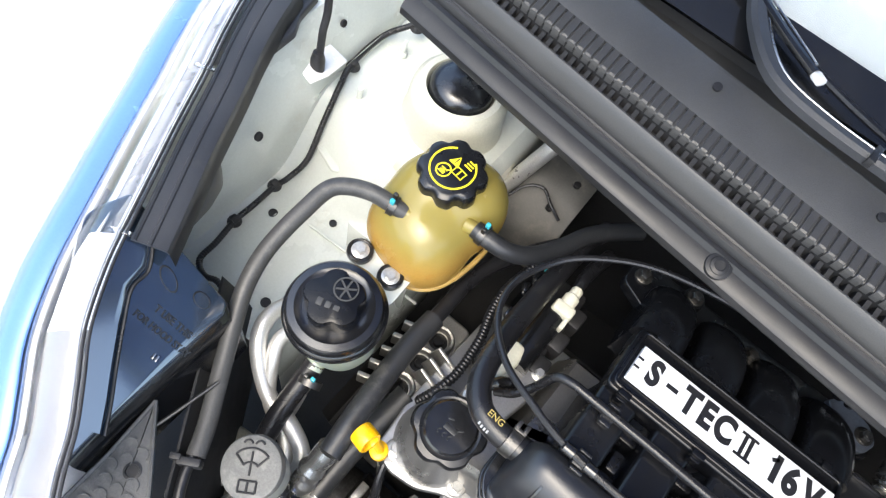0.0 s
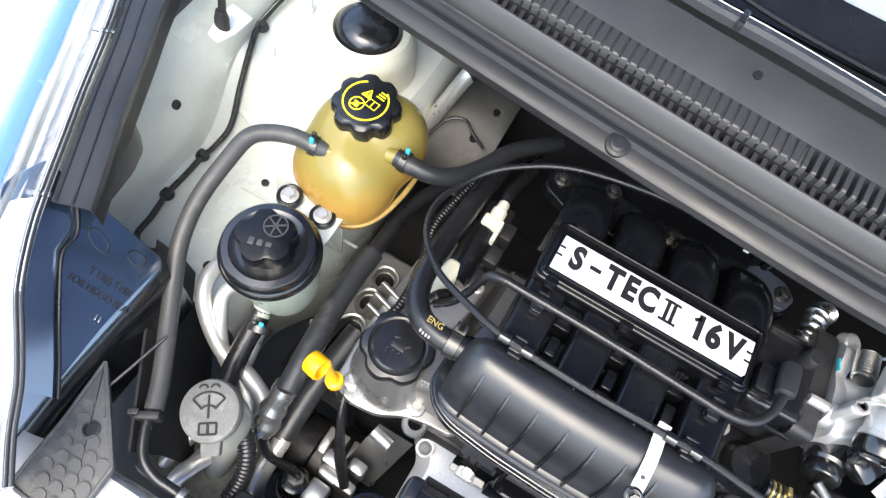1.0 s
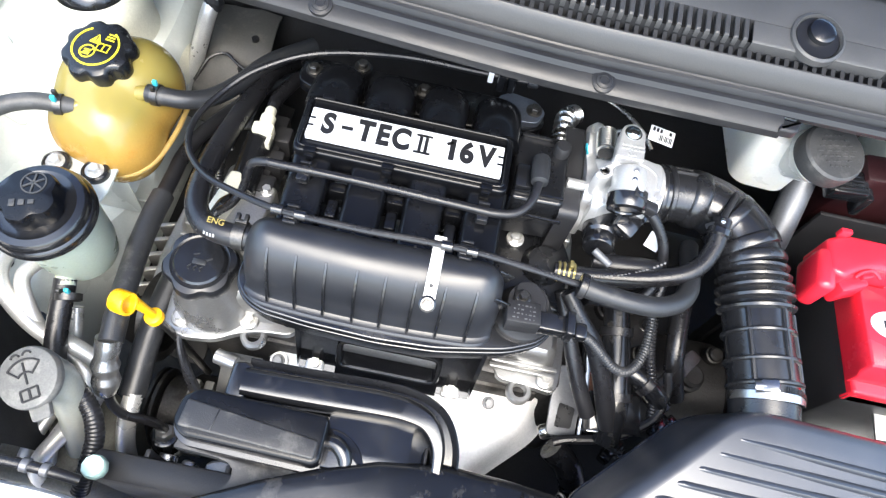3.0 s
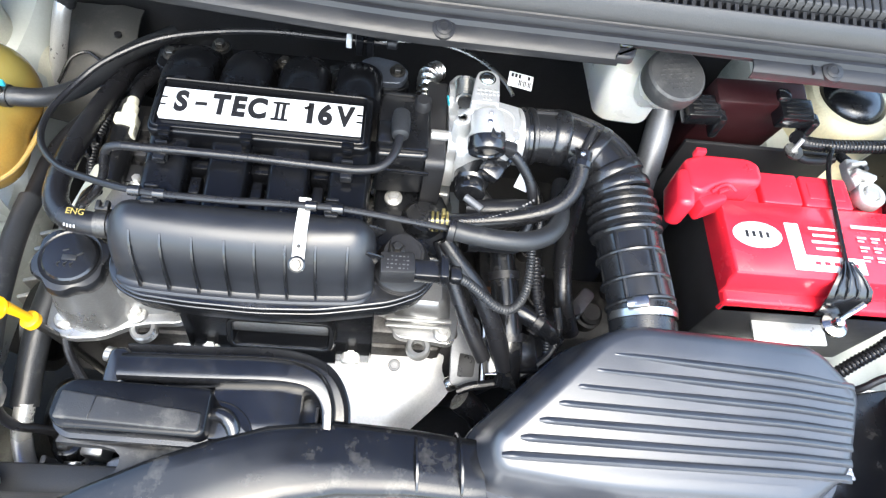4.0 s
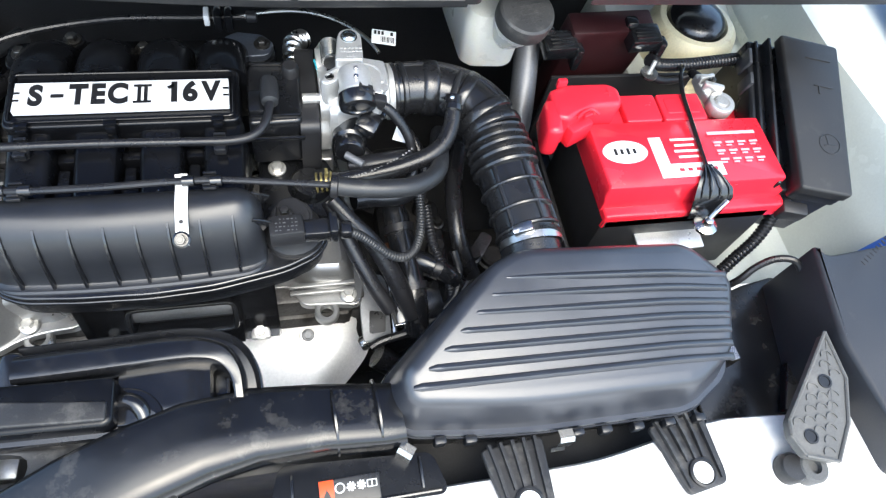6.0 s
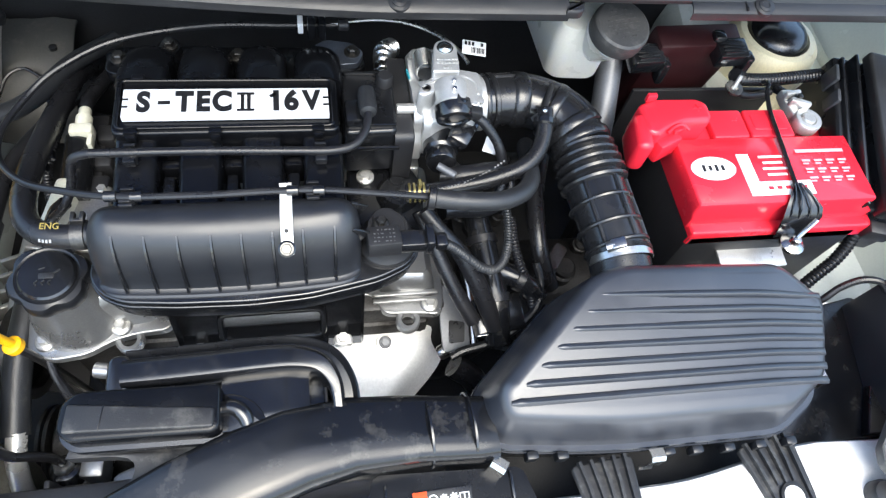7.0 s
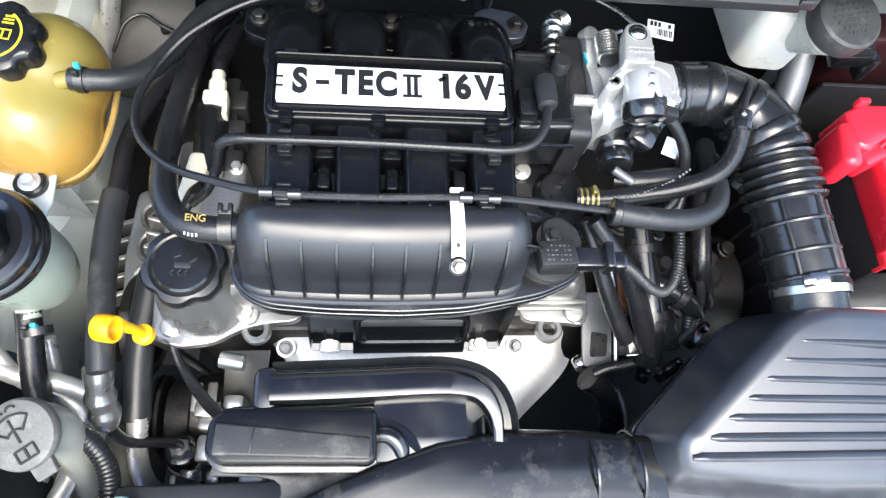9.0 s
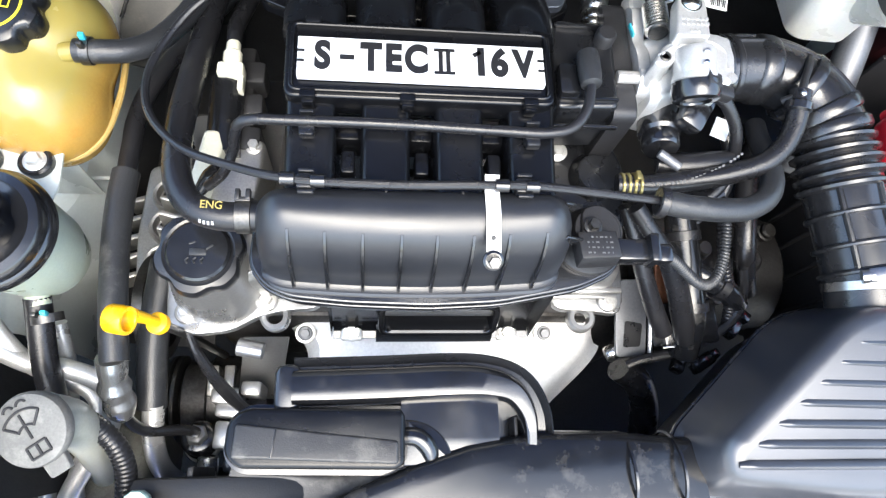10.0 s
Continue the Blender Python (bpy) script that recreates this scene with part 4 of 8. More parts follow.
for i in range(3):
    tube(bm, [o + Vector((-0.007 + 0.006 * i, -0.013, 0)), o + Vector((-0.0085 + 0.006 * i, -0.0105, 0)), o + Vector((-0.006 + 0.006 * i, -0.008, 0))], 0.0008, 6, 3)
part("emblem", bm, rubber_grey, oil)

# black bracket with a slot between cover and shield
bracket = thing("manifold_bracket", (0.02, -0.17, -0.25), "glossy black steel bracket with a long slot bolted under the plenum", "bracket")
for x0, x1, xb in ((-0.074, -0.03, -0.056), (0.082, 0.122, 0.101)):
    rows = [[(x0 + (x1 - x0) * u, y, z) for u in (0, 0.33, 0.67, 1)] for y, z in ((-0.15, -0.118), (-0.156, -0.16), (-0.161, -0.195), (-0.164, -0.21), (-0.169, -0.2155), (-0.176, -0.217))]
    leg = part("leg", sheet(BM(), rows, 0.003), black_gloss, bracket)
    for xe in (x0, x1):
        part("flange", sheet(BM(), [[(xe, y, z), (xe + (0.002 if xe == x1 else -0.002), y - 0.009, z + 0.003)] for y, z in ((-0.15, -0.118), (-0.156, -0.16), (-0.161, -0.195), (-0.166, -0.222))], 0.002), black_gloss, leg)
    part("foot", slab(BM(), rounded(rect(xb - 0.011, -0.178, xb + 0.011, -0.16), 0.004), -0.222, -0.2155, 0.001), zinc, bracket, "bright bolted foot")
    bolt(bracket, (xb, -0.17, -0.2155), 0.0064, (0, -0.25, 1), h=0.009)
SLOT = pose(0.026, -0.1685, -0.164, 62, 0, 0)
lo = rounded(rect(-0.057, -0.0215, 0.057, 0.0215), 0.0135)
loft(bm := BM(), [[SLOT @ Vector((p.x, p.y, z)) for p in inset(lo, d)] for d, z in ((0, -0.018), (0, 0.0015), (0.001, 0.003), (0.003, 0.0035), (0.005, 0.003), (0.0065, 0.001), (0.007, -0.018), (0, -0.018))], cap=False)
part("slotted_frame", bm, black_gloss, bracket)
part("port", cyl(BM(), (-0.026, -0.148, -0.168), (0.078, -0.148, -0.168), 0.016, seg=24), dull_metal, bracket, "grey metal port seen through the slot")
part("web", box(BM(), (0.026, -0.155, -0.148), (0.1, 0.012, 0.006), 0.001), black_gloss, bracket)
part("sill", sheet(BM(), [[(x, y, z) for x in np.linspace(-0.032, 0.084, 8)] for y, z in ((-0.17, -0.181), (-0.172, -0.2), (-0.18, -0.214))], 0.003), black_gloss, bracket)

shield = thing("heat_shield", (0.04, -0.2, -0.4), "bright stamped metal exhaust heat shield", "heat shield")
bm = BM()
rows = []
for j in range(25):
    v = j / 24
    x0 = -0.128 + 0.022 * smooth01(0.0, 0.35, v)
    x1 = 0.236 - 0.008 * v - 0.06 * smooth01(0.25, 1, v) - 0.025 * v * v
    row = []
    for i in range(45):
        u = i / 44
        x = x0 + (x1 - x0) * u
        right = smooth01(0.86, 1.0, u)
        y = -0.142 - 0.034 * v - 0.095 * v ** 1.3
        z = -0.256 - 0.012 * smooth01(0, 0.2, v) - 0.045 * v ** 1.5 - 0.035 * right ** 1.8 - 0.03 * (1 - smooth01(0, 0.06, u)) ** 2 + 0.004 * math.exp(-((x - 0.026) / 0.06) ** 2) * smooth01(0.0, 0.3, v)
        row.append((x, y, z))
    rows.append(row)
sheet(bm, rows, 0.0012)
part("panel", bm, shield_metal, shield)
for x, y, z in ((0.154, -0.161, -0.266), (-0.106, -0.161, -0.266)):
    part("washer", lathe(BM(), (x, y, z - 0.001), [(0.011, 0), (0.0105, 0.0016), (0.008, 0.002)], (0, -0.3, 1), seg=24), zinc, shield)
    bolt(shield, (x, y, z), 0.0055, (0, -0.3, 1), dull_metal)
bm = BM()
oo = rounded(rect(-0.028, -0.009, 0.028, 0.009), 0.008)
mm = pose(0.04, -0.205, -0.2855, 28, 0, 0)
loft(bm, [[mm @ Vector((p.x, p.y, z)) for p in inset(oo, d)] for d, z in ((0, -0.003), (0, 0.002), (0.0012, 0.002), (0.0012, -0.003))], cap=False)
part("stamping", bm, shield_metal, shield)

# ---- air filter box ----
airbox = thing("air_filter_box", (0.42, -0.26, -0.2), "black plastic air filter box with a ribbed lid", "air filter box")
TOP = [(0.24, -0.318), (0.345, -0.331), (0.537, -0.334), (0.586, -0.306), (0.606, -0.23), (0.558, -0.19), (0.35, -0.182), (0.232, -0.288)]


def lid_z(x, y):
    return -0.036 + 0.27 * (y + 0.2) - 0.02 * smooth01(0.5, 0.62, x) * 0.6


bm = BM()
ot = rounded(TOP, [0.03, 0.06, 0.014, 0.014, 0.014, 0.02, 0.035, 0.03], 6)
rings = []
for d, dz in ((-0.016, None), (-0.015, -0.082), (-0.01, -0.06), (-0.004, -0.03), (0.0, -0.013), (0.0025, -0.006), (0.0075, -0.0018), (0.015, 0.0)):
    ring = []
    for p, q in zip(inset(ot, d), ot):
        z = lid_z(q.x, q.y)
        ring.append(Vector((p.x, p.y, -0.124 if dz is None else max(-0.124 + 0.0015, z + dz))))
    rings.append(ring)
loft(bm, rings)
lid = part("lid", bm, black_lid, airbox)
for k in range(7):
    bm = BM()
    f = k / 6
    a = Vector((0.341 - 0.097 * f, -0.214 - 0.091 * f, 0))
    b = Vector((0.594 - 0.013 * f, -0.228 - 0.083 * f, 0))
    rings = []
    for i in range(41):
        u = i / 40
        c = a.lerp(b, u)
        h = 0.0034 * smooth01(0, 0.016, u) * (1 - smooth01(0.985, 1.0, u)) + 0.0001
        w = 0.0032 * (0.55 + 0.45 * smooth01(0, 0.02, u))
        ring = [Vector((c.x, c.y + dy, lid_z(c.x, c.y + dy) + dz)) for dy, dz in ((w * 1.4, -0.001), (w * 0.9, h * 0.35), (w * 0.2, h * 0.85), (-w * 0.25, h), (-w * 0.6, h * 0.75), (-w * 0.95, -0.001))]
        rings.append(ring)
    loft(bm, rings)
    part("rib", bm, black_lid, lid)
bm = BM()
loft(bm, [[Vector((p.x, p.y, z)) for p in inset(ot, d)] for d, z in ((-0.016, -0.131), (-0.0175, -0.1305), (-0.018, -0.1285), (-0.0175, -0.1265), (-0.012, -0.126))], cap=False)
part("rim", bm, duct_plastic, lid)
bm = BM()
loft(bm, [[Vector((p.x, p.y, z)) for p in inset(ot, d)] for d, z in ((0.012, -0.26), (-0.006, -0.2), (-0.014, -0.132))])
part("lower_case", bm, black_plastic, airbox)
for i, (x, y) in enumerate(((0.27, -0.343), (0.30, -0.346), (0.41, -0.354), (0.44, -0.3555), (0.475, -0.357), (0.51, -0.358), (0.545, -0.358))):
    bm = BM()
    box(bm, (x, y, -0.123), (0.012, 0.008, 0.016), 0.002)
    part("tab", bm, black_plastic, lid)
for x, y, rz in ((0.236, -0.348, -38), (0.396, -0.357, 0), (0.612, -0.296, 95), (0.318, -0.213, 150)):
    bm = BM()
    mm = pose(x, y, -0.13, 0, 0, rz)
    sheet(bm, [[mm @ Vector((dx, dy, dz)) for dx in (-0.0075, 0.0075)] for dy, dz in ((0.006, 0.014), (-0.002, 0.017), (-0.006, 0.013), (-0.0065, -0.004), (-0.0045, -0.018), (-0.007, -0.022))], 0.0012, mm.to_3x3() @ Vector((0, 0.8, -0.5)))
    part("clip", bm, bright_metal, airbox, "bright spring-steel clip")
for x in (0.345, 0.528):
    bm = BM()
    tilt = 4 if x < 0.4 else 8
    mm = pose(x, -0.385, -0.128, -3, 0, tilt)
    fo = rounded([(-0.022, -0.042), (0.022, -0.042), (0.026, -0.03), (0.033, 0.032), (-0.033, 0.032), (-0.025, -0.03)], 0.006)
    slab(bm, fo, -0.006, 0.0, 0.002, mm)
    foot = part("mounting_foot", bm, dusty_plastic, airbox)
    bm = BM()
    for k in range(5):
        dx = -0.024 + 0.012 * k
        rings = []
        for yy, hh, sx in ((0.034, 0.004, 1.0), (0.01, 0.005, 0.9), (-0.012 if k in (1, 2, 3) else -0.036, 0.003, 0.78)):
            rings.append([mm @ Vector((dx * sx + w, yy, h)) for w, h in ((-0.0022, -0.001), (-0.0016, hh), (0.0016, hh), (0.0022, -0.001))])
        loft(bm, rings)
    part("rib", bm, dusty_plastic, foot)
    bm = BM()
    lathe(bm, mm @ Vector((0, -0.026, -0.001)), [(0.0145, 0), (0.0145, 0.004), (0.0125, 0.005), (0.0115, 0.003)], seg=28)
    part("collar", bm, dusty_plastic, foot)
    bm = BM()
    lathe(bm, mm @ Vector((0, -0.026, 0.0)), [(0.0112, 0), (0.0108, 0.003), (0.004, 0.0045), (0.0, 0.0046)], seg=24, cap=False)
    part("grommet", bm, white_label, foot, "white plastic grommet")

# ---- air intake duct and resonator ----
duct = thing("air_intake_duct", (0.0, -0.29, -0.2), "black moulded air intake duct with a flat resonator chamber", "air duct")
bm = BM()
rings = []
for (x, y, z, w, h) in ((0.235, -0.311, -0.128, 0.062, 0.05), (0.215, -0.311, -0.126, 0.064, 0.052), (0.16, -0.307, -0.122, 0.066, 0.052), (0.1, -0.308, -0.112, 0.07, 0.05),
                        (0.05, -0.318, -0.102, 0.072, 0.045), (0.0, -0.334, -0.098, 0.072, 0.038), (-0.05, -0.352, -0.1, 0.07, 0.032), (-0.1, -0.372, -0.108, 0.066, 0.026), (-0.15, -0.392, -0.118, 0.06, 0.02)):
    d = Vector((1, 0.1, 0)) if x > 0.08 else Vector((1, 0.36, 0))
    side = Vector((-d.y, d.x, 0)).normalized()
    ring = []
    for q in range(24):
        a = 2 * math.pi * q / 24
        ca, sa = math.cos(a), math.sin(a)
        ring.append(Vector((x, y, z)) + side * (w / 2 * math.copysign(abs(ca) ** 0.5, ca)) + Vector((0, 0, h / 2 * math.copysign(abs(sa) ** 0.6, sa) + 0.006 * ca * smooth01(0.12, 0.04, x))))
    rings.append(ring)
loft(bm, rings)
part("snorkel", bm, duct_plastic, duct)
for x in (0.172, 0.213):
    part("collar", lathe(BM(), (x, -0.3085, -0.124), [(0.0325, -0.0015), (0.0345, -0.001), (0.0345, 0.001), (0.0325, 0.0015)], (1, 0.05, 0), seg=32, cap=False), black_gloss, duct)


def swept(path, prof, ends=True):
    """A section of side and height offsets carried along a level path of x, y, z and width."""
    pts = [Vector(p[:3]) for p in path]
    rings = []
    for i, p in enumerate(pts):
        d = pts[min(i + 1, len(pts) - 1)] - pts[max(i - 1, 0)]
        side = Vector((-d.y, d.x, 0)).normalized()
        rings.append([p + side * o * path[i][3] + Vector((0, 0, h)) for o, h in prof])
    return loft(BM(), rings, ends)


CH = [(-0.096, -0.2405, -0.07, 0.0135), (-0.06, -0.24, -0.0695, 0.0138), (-0.02, -0.239, -0.0695, 0.0138), (0.025, -0.2375, -0.0695, 0.0138), (0.054, -0.2385, -0.071, 0.0128), (0.075, -0.245, -0.074, 0.0105), (0.0865, -0.261, -0.079, 0.0075), (0.0895, -0.28, -0.085, 0.006), (0.089, -0.302, -0.094, 0.006), (0.0875, -0.318, -0.106, 0.006)]
widths = spline([(p[3], 0, 0) for p in CH], 5)
CHP = [(*p, w.x) for p, w in zip(spline([p[:3] for p in CH], 5), widths)]
part("channel", swept(CHP, [(-1.0, -0.045), (-1.0, -0.012), (-0.93, -0.005), (-0.75, -0.001), (-0.5, 0.0), (0.45, -0.0005), (0.8, -0.004), (1.0, -0.01), (1.12, -0.02), (1.15, -0.045)]), black_gloss, duct)
LIP = [(p[0], p[1], p[2] - 0.012, 0.014 + (p[3] - 0.0055) * 0.3) for p in CHP[:-6]]
part("lip", swept(LIP, [(0.2, -0.03), (0.95, -0.03), (1.35, -0.012), (1.45, -0.004), (1.4, 0.0), (1.3, 0.001), (1.0, -0.004), (0.2, -0.004)]), black_plastic, duct)
part("end_wall", slab(BM(), rounded(rect(-0.11, -0.259, -0.09, -0.2225), 0.009), -0.115, -0.0775, 0.004), black_gloss, duct)
# resonator chamber
bm = BM()
ro = rounded([(-0.14, -0.2645), (-0.142, -0.288), (-0.132, -0.298), (-0.018, -0.3015), (-0.0115, -0.297), (-0.0115, -0.2625), (-0.0145, -0.258), (-0.128, -0.2555)], 0.007)
slab(bm, ro, -0.112, -0.068, 0.004)
res = part("resonator", bm, manifold_plastic, duct)
bm = BM()
loft(bm, [[Vector((p.x, p.y, z)) for p in inset(ro, d)] for d, z in ((-0.004, -0.1), (-0.0045, -0.094), (-0.004, -0.09), (0.002, -0.089))], cap=False)
part("seam", bm, black_gloss, res)
bm = BM()
po = rounded([(-0.134, -0.267), (-0.136, -0.291), (-0.0165, -0.2975), (-0.0165, -0.281)], 0.003)
slab(bm, po, -0.069, -0.0655, 0.0018)
part("panel", bm, dusty_plastic, res)
part("crease", box(BM(), (-0.1065, -0.281, -0.0655), (0.0014, 0.021, 0.0012), 0.0004, (0, 0, -8)), black_plastic, res)
# deck between channel and resonator, with a raised elbow
bm = BM()
deck = []
for y in np.linspace(-0.302, -0.25, 10):
    deck.append([(x, y, -0.0865 - 0.0035 * smooth01(0.038, 0.064, x) - 0.22 * max(0.0, -0.285 - y)) for x in np.linspace(-0.0135, 0.0635, 14)])
sheet(bm, deck, 0.02)
part("deck", bm, black_gloss, duct)
bm = BM()
arc = [(-0.012, -0.299)] + [(-0.01 + 0.036 * math.cos(a), -0.299 + 0.034 * math.sin(a)) for a in np.linspace(0, math.pi / 2 + 0.05, 16)]
slab(bm, arc, -0.095, -0.0838, 0.0016)
part("elbow_step", bm, black_gloss, duct)
part("bead", tube(BM(), [(-0.012, -0.2775, -0.085), (-0.003, -0.278, -0.083), (0.004, -0.2825, -0.0835), (0.0085, -0.29, -0.087), (0.0095, -0.302, -0.094)], 0.0072, 16), black_gloss, duct)
part("pocket", sheet(BM(), [[(x, y, -0.118) for x in (0.058, 0.075, 0.1)] for y in (-0.305, -0.28, -0.25)], 0.004), black_gloss, duct)
part("pocket_rib", box(BM(), (0.0785, -0.279, -0.107), (0.003, 0.032, 0.022), 0.001), black_part, duct)
bm = BM()
plate_rows = []
for y, x0 in ((-0.296, -0.141), (-0.303, -0.143), (-0.305, -0.105), (-0.3075, -0.093), (-0.312, -0.0875), (-0.318, -0.0865), (-0.3245, -0.088), (-0.331, -0.094), (-0.338, -0.104), (-0.347, -0.124), (-0.358, -0.15), (-0.372, -0.155)):
    plate_rows.append([(x0 + (0.034 - x0) * u, y, -0.1045 + 0.0012 * math.sin(u * 9 + y * 60)) for u in np.linspace(0, 1, 12)])
sheet(bm, plate_rows, 0.016)
part("base_plate", bm, dusty_plastic, duct, "dusty scuffed base plate")

# ---- battery ----
battery = thing("battery", (0.615, -0.045, -0.24), "glossy red car battery with a white label and oval emblem", "battery")
bm = BM()
box(bm, (0.617, -0.047, -0.17), (0.228, 0.155, 0.14), 0.004)
part("case", bm, black_part, battery, "black lower case in the holder")
base_o = rounded(rect(0.503, -0.1245, 0.747, 0.034), 0.005)
bm = BM()
slab(bm, base_o, -0.116, -0.0935, 0.004)
part("lower_lid", bm, red_plastic, battery)
bm = BM()
cap_o = rounded(rect(0.499, -0.1085, 0.731, -0.014), 0.004)
loft(bm, [[Vector((p.x + 0.01 * (p.x > 0.7) * (z < -0.08), p.y - 0.004 * (p.y < -0.08) * (z < -0.08), z)) for p in inset(cap_o, d)] for d, z in ((0.002, -0.099), (0.001, -0.082), (0.0, -0.075), (0.0, -0.06), (0.001, -0.058), (0.003, -0.057))])
top_b = part("top", bm, red_plastic, battery)
bm = BM()
slab(bm, rounded([(0.552, -0.014), (0.6, -0.014), (0.6, 0.028), (0.552, 0.028)], 0.004), -0.08, -0.0565, 0.002)
slab(bm, rounded([(0.603, -0.014), (0.662, -0.014), (0.662, 0.028), (0.603, 0.028)], 0.004), -0.08, -0.0565, 0.002)
slab(bm, rounded([(0.53, -0.014), (0.55, -0.014), (0.55, 0.028), (0.53, 0.028)], 0.003), -0.08, -0.062, 0.002)
part("vent_block", bm, red_plastic, battery)
bm = BM()
slab(bm, rounded(rect(0.61, -0.004, 0.655, 0.02), 0.004), -0.058, -0.0555, 0.001)
part("vent_cover", bm, red_plastic, battery)
bm = BM()
slab(bm, oval(0.5335, -0.0585, 0.0285, 0.0165), -0.058, -0.0562, 0.0004)
emblem = part("emblem", bm, white_label, top_b, "white oval emblem")
bm = BM()
for i in range(4):
    box(bm, (0.521 + i * 0.008, -0.0585, -0.0559), (0.0035, 0.009 - 0.002 * (i % 2), 0.0005), 0)
part("bar", bm, ink_black, emblem)
bm = BM()
slab(bm, [(0.5685, -0.0985), (0.652, -0.0985), (0.652, -0.0795), (0.5845, -0.0795), (0.5845, -0.04), (0.5685, -0.04)], -0.058, -0.0562, 0.0002)
part("label", bm, white_label, top_b, "white printed label")
bm = BM()
for i in range(4):
    box(bm, (0.612, -0.045 - i * 0.0085, -0.0559), (0.032 - 0.006 * (i % 2), 0.003, 0.0005), 0)
part("print", bm, white_label, top_b)
part("print", box(BM(), (0.682, -0.038, -0.0559), (0.066, 0.0045, 0.0005)), pink_ink, top_b, "pale pink printed band")
for i in range(4):
    for j in range(3):
        bm = BM()
        box(bm, (0.658 + i * 0.0165, -0.052 - j * 0.0125, -0.0559), (0.011, 0.0026, 0.0005), 0)
        box(bm, (0.656 + i * 0.0165, -0.0565 - j * 0.0125, -0.0559), (0.0075, 0.002, 0.0005), 0)
        part("print", bm, pink_ink, top_b)
bm = BM()
for i in range(5):
    box(bm, (0.596 + 0.011 * i, -0.089, -0.0557), (0.006, 0.004, 0.0005), 0)
part("print", bm, red_plastic, top_b)
# red cover over the positive clamp
bm = BM()
co_ = rounded([(0.449, -0.024), (0.462, -0.03), (0.476, -0.022), (0.5, -0.012), (0.532, -0.011), (0.537, -0.004), (0.537, 0.016), (0.525, 0.024), (0.47, 0.024), (0.449, 0.015)], 0.006)
slab(bm, co_, -0.072, -0.028, 0.006)
box(bm, (0.448, -0.02, -0.054), (0.02, 0.05, 0.048), 0.008, (0, 0, -8), 3)
box(bm, (0.482, -0.024, -0.058), (0.035, 0.016, 0.03), 0.004, (0, 0, 25))
box(bm, (0.466, 0.022, -0.026), (0.012, 0.006, 0.012), 0.0015)
tcov = part("terminal_cover", bm, red_plastic, battery, "red plastic positive terminal cover")
bm = BM()
tube(bm, [(0.474, -0.026, -0.031), (0.482, -0.02, -0.0285), (0.494, -0.016, -0.0285), (0.502, -0.022, -0.031)], 0.002, 8, 4)
box(bm, (0.488, -0.0225, -0.032), (0.012, 0.004, 0.006), 0.001, (0, 0, 20))
part("latch", bm, red_plastic, tcov)
bm = BM()
for dx, dy, sx, sy in ((0, 0, 0.011, 0.0024), (0, 0, 0.0024, 0.011)):
    box(bm, (0.521 + dx, 0.008 + dy, -0.0277), (sx, sy, 0.0012), 0.0004)
part("plus_sign", bm, red_plastic, tcov)
# negative post and clamp
part("negative_post", lathe(BM(), (0.692, 0.012, -0.08), [(0.0095, 0), (0.0088, 0.024), (0.0075, 0.026), (0.0, 0.026)], seg=24, cap=False), zinc, battery, "grey lead post")
clamp = thing("battery_clamp", (0.69, 0.02, -0.06), "bright metal battery cable clamp on the negative post", "cable clamp")
bm = BM()
rings = [[Vector((0.692 + r * math.cos(a), 0.012 + r * math.sin(a), z)) for a in np.linspace(0, 2 * math.pi, 28, endpoint=False)] for r, z in ((0.0165, -0.071), (0.0175, -0.0695), (0.0175, -0.058), (0.0162, -0.056), (0.0108, -0.056), (0.0098, -0.0575), (0.0098, -0.07))]
loft(bm, rings, cap=False)
part("ring", bm, clamp_metal, clamp)
part("tongue", slab(BM(), rounded([(0.678, 0.02), (0.702, 0.026), (0.7, 0.05), (0.694, 0.064), (0.676, 0.064), (0.674, 0.044)], 0.004), -0.072, -0.06, 0.002), clamp_metal, clamp)
part("ear", box(BM(), (0.6865, 0.034, -0.054), (0.026, 0.007, 0.012), 0.002, (0, 0, -22)), clamp_metal, clamp)
part("ear", box(BM(), (0.683, 0.05, -0.055), (0.022, 0.006, 0.012), 0.002, (0, 0, 10)), clamp_metal, clamp)
part("nut", lathe(BM(), (0.6855, 0.042, -0.058), [(0.0062, 0), (0.0062, 0.007), (0.0036, 0.008), (0.0036, 0.012), (0.0, 0.0125)], (0.1, -0.1, 1), seg=6, cap=False), dark_steel, clamp)
part("cable", tube(BM(), [(0.684, 0.062, -0.066), (0.683, 0.075, -0.072), (0.69, 0.09, -0.085)], 0.006, 12), rubber, clamp)

hold = thing("battery_hold_down", (0.62, -0.1, -0.2), "black steel battery hold-down strap with a fan-shaped end", "hold-down")
bm = BM()
tube(bm, [(0.662, 0.085, -0.07), (0.655, 0.068, -0.052), (0.644, 0.05, -0.05), (0.637, 0.02, -0.0515), (0.634, -0.014, -0.0525), (0.629, -0.06, -0.0525), (0.626, -0.09, -0.0525)], 0.0028, 8)
part("rod", bm, black_gloss, hold)
bm = BM()
fan = [[(x + s * w, y, z + 0.0004 * math.cos(s * 9)) for s in np.linspace(-1, 1, 17)] for x, y, z, w in ((0.626, -0.086, -0.0515, 0.0035), (0.6265, -0.095, -0.0505, 0.008), (0.628, -0.106, -0.0525, 0.017), (0.63, -0.1165, -0.059, 0.024), (0.631, -0.124, -0.069, 0.026), (0.63, -0.128, -0.084, 0.022), (0.63, -0.13, -0.098, 0.02))]
sheet(bm, fan, 0.003)
fanp = part("fan_end", bm, black_gloss, hold)
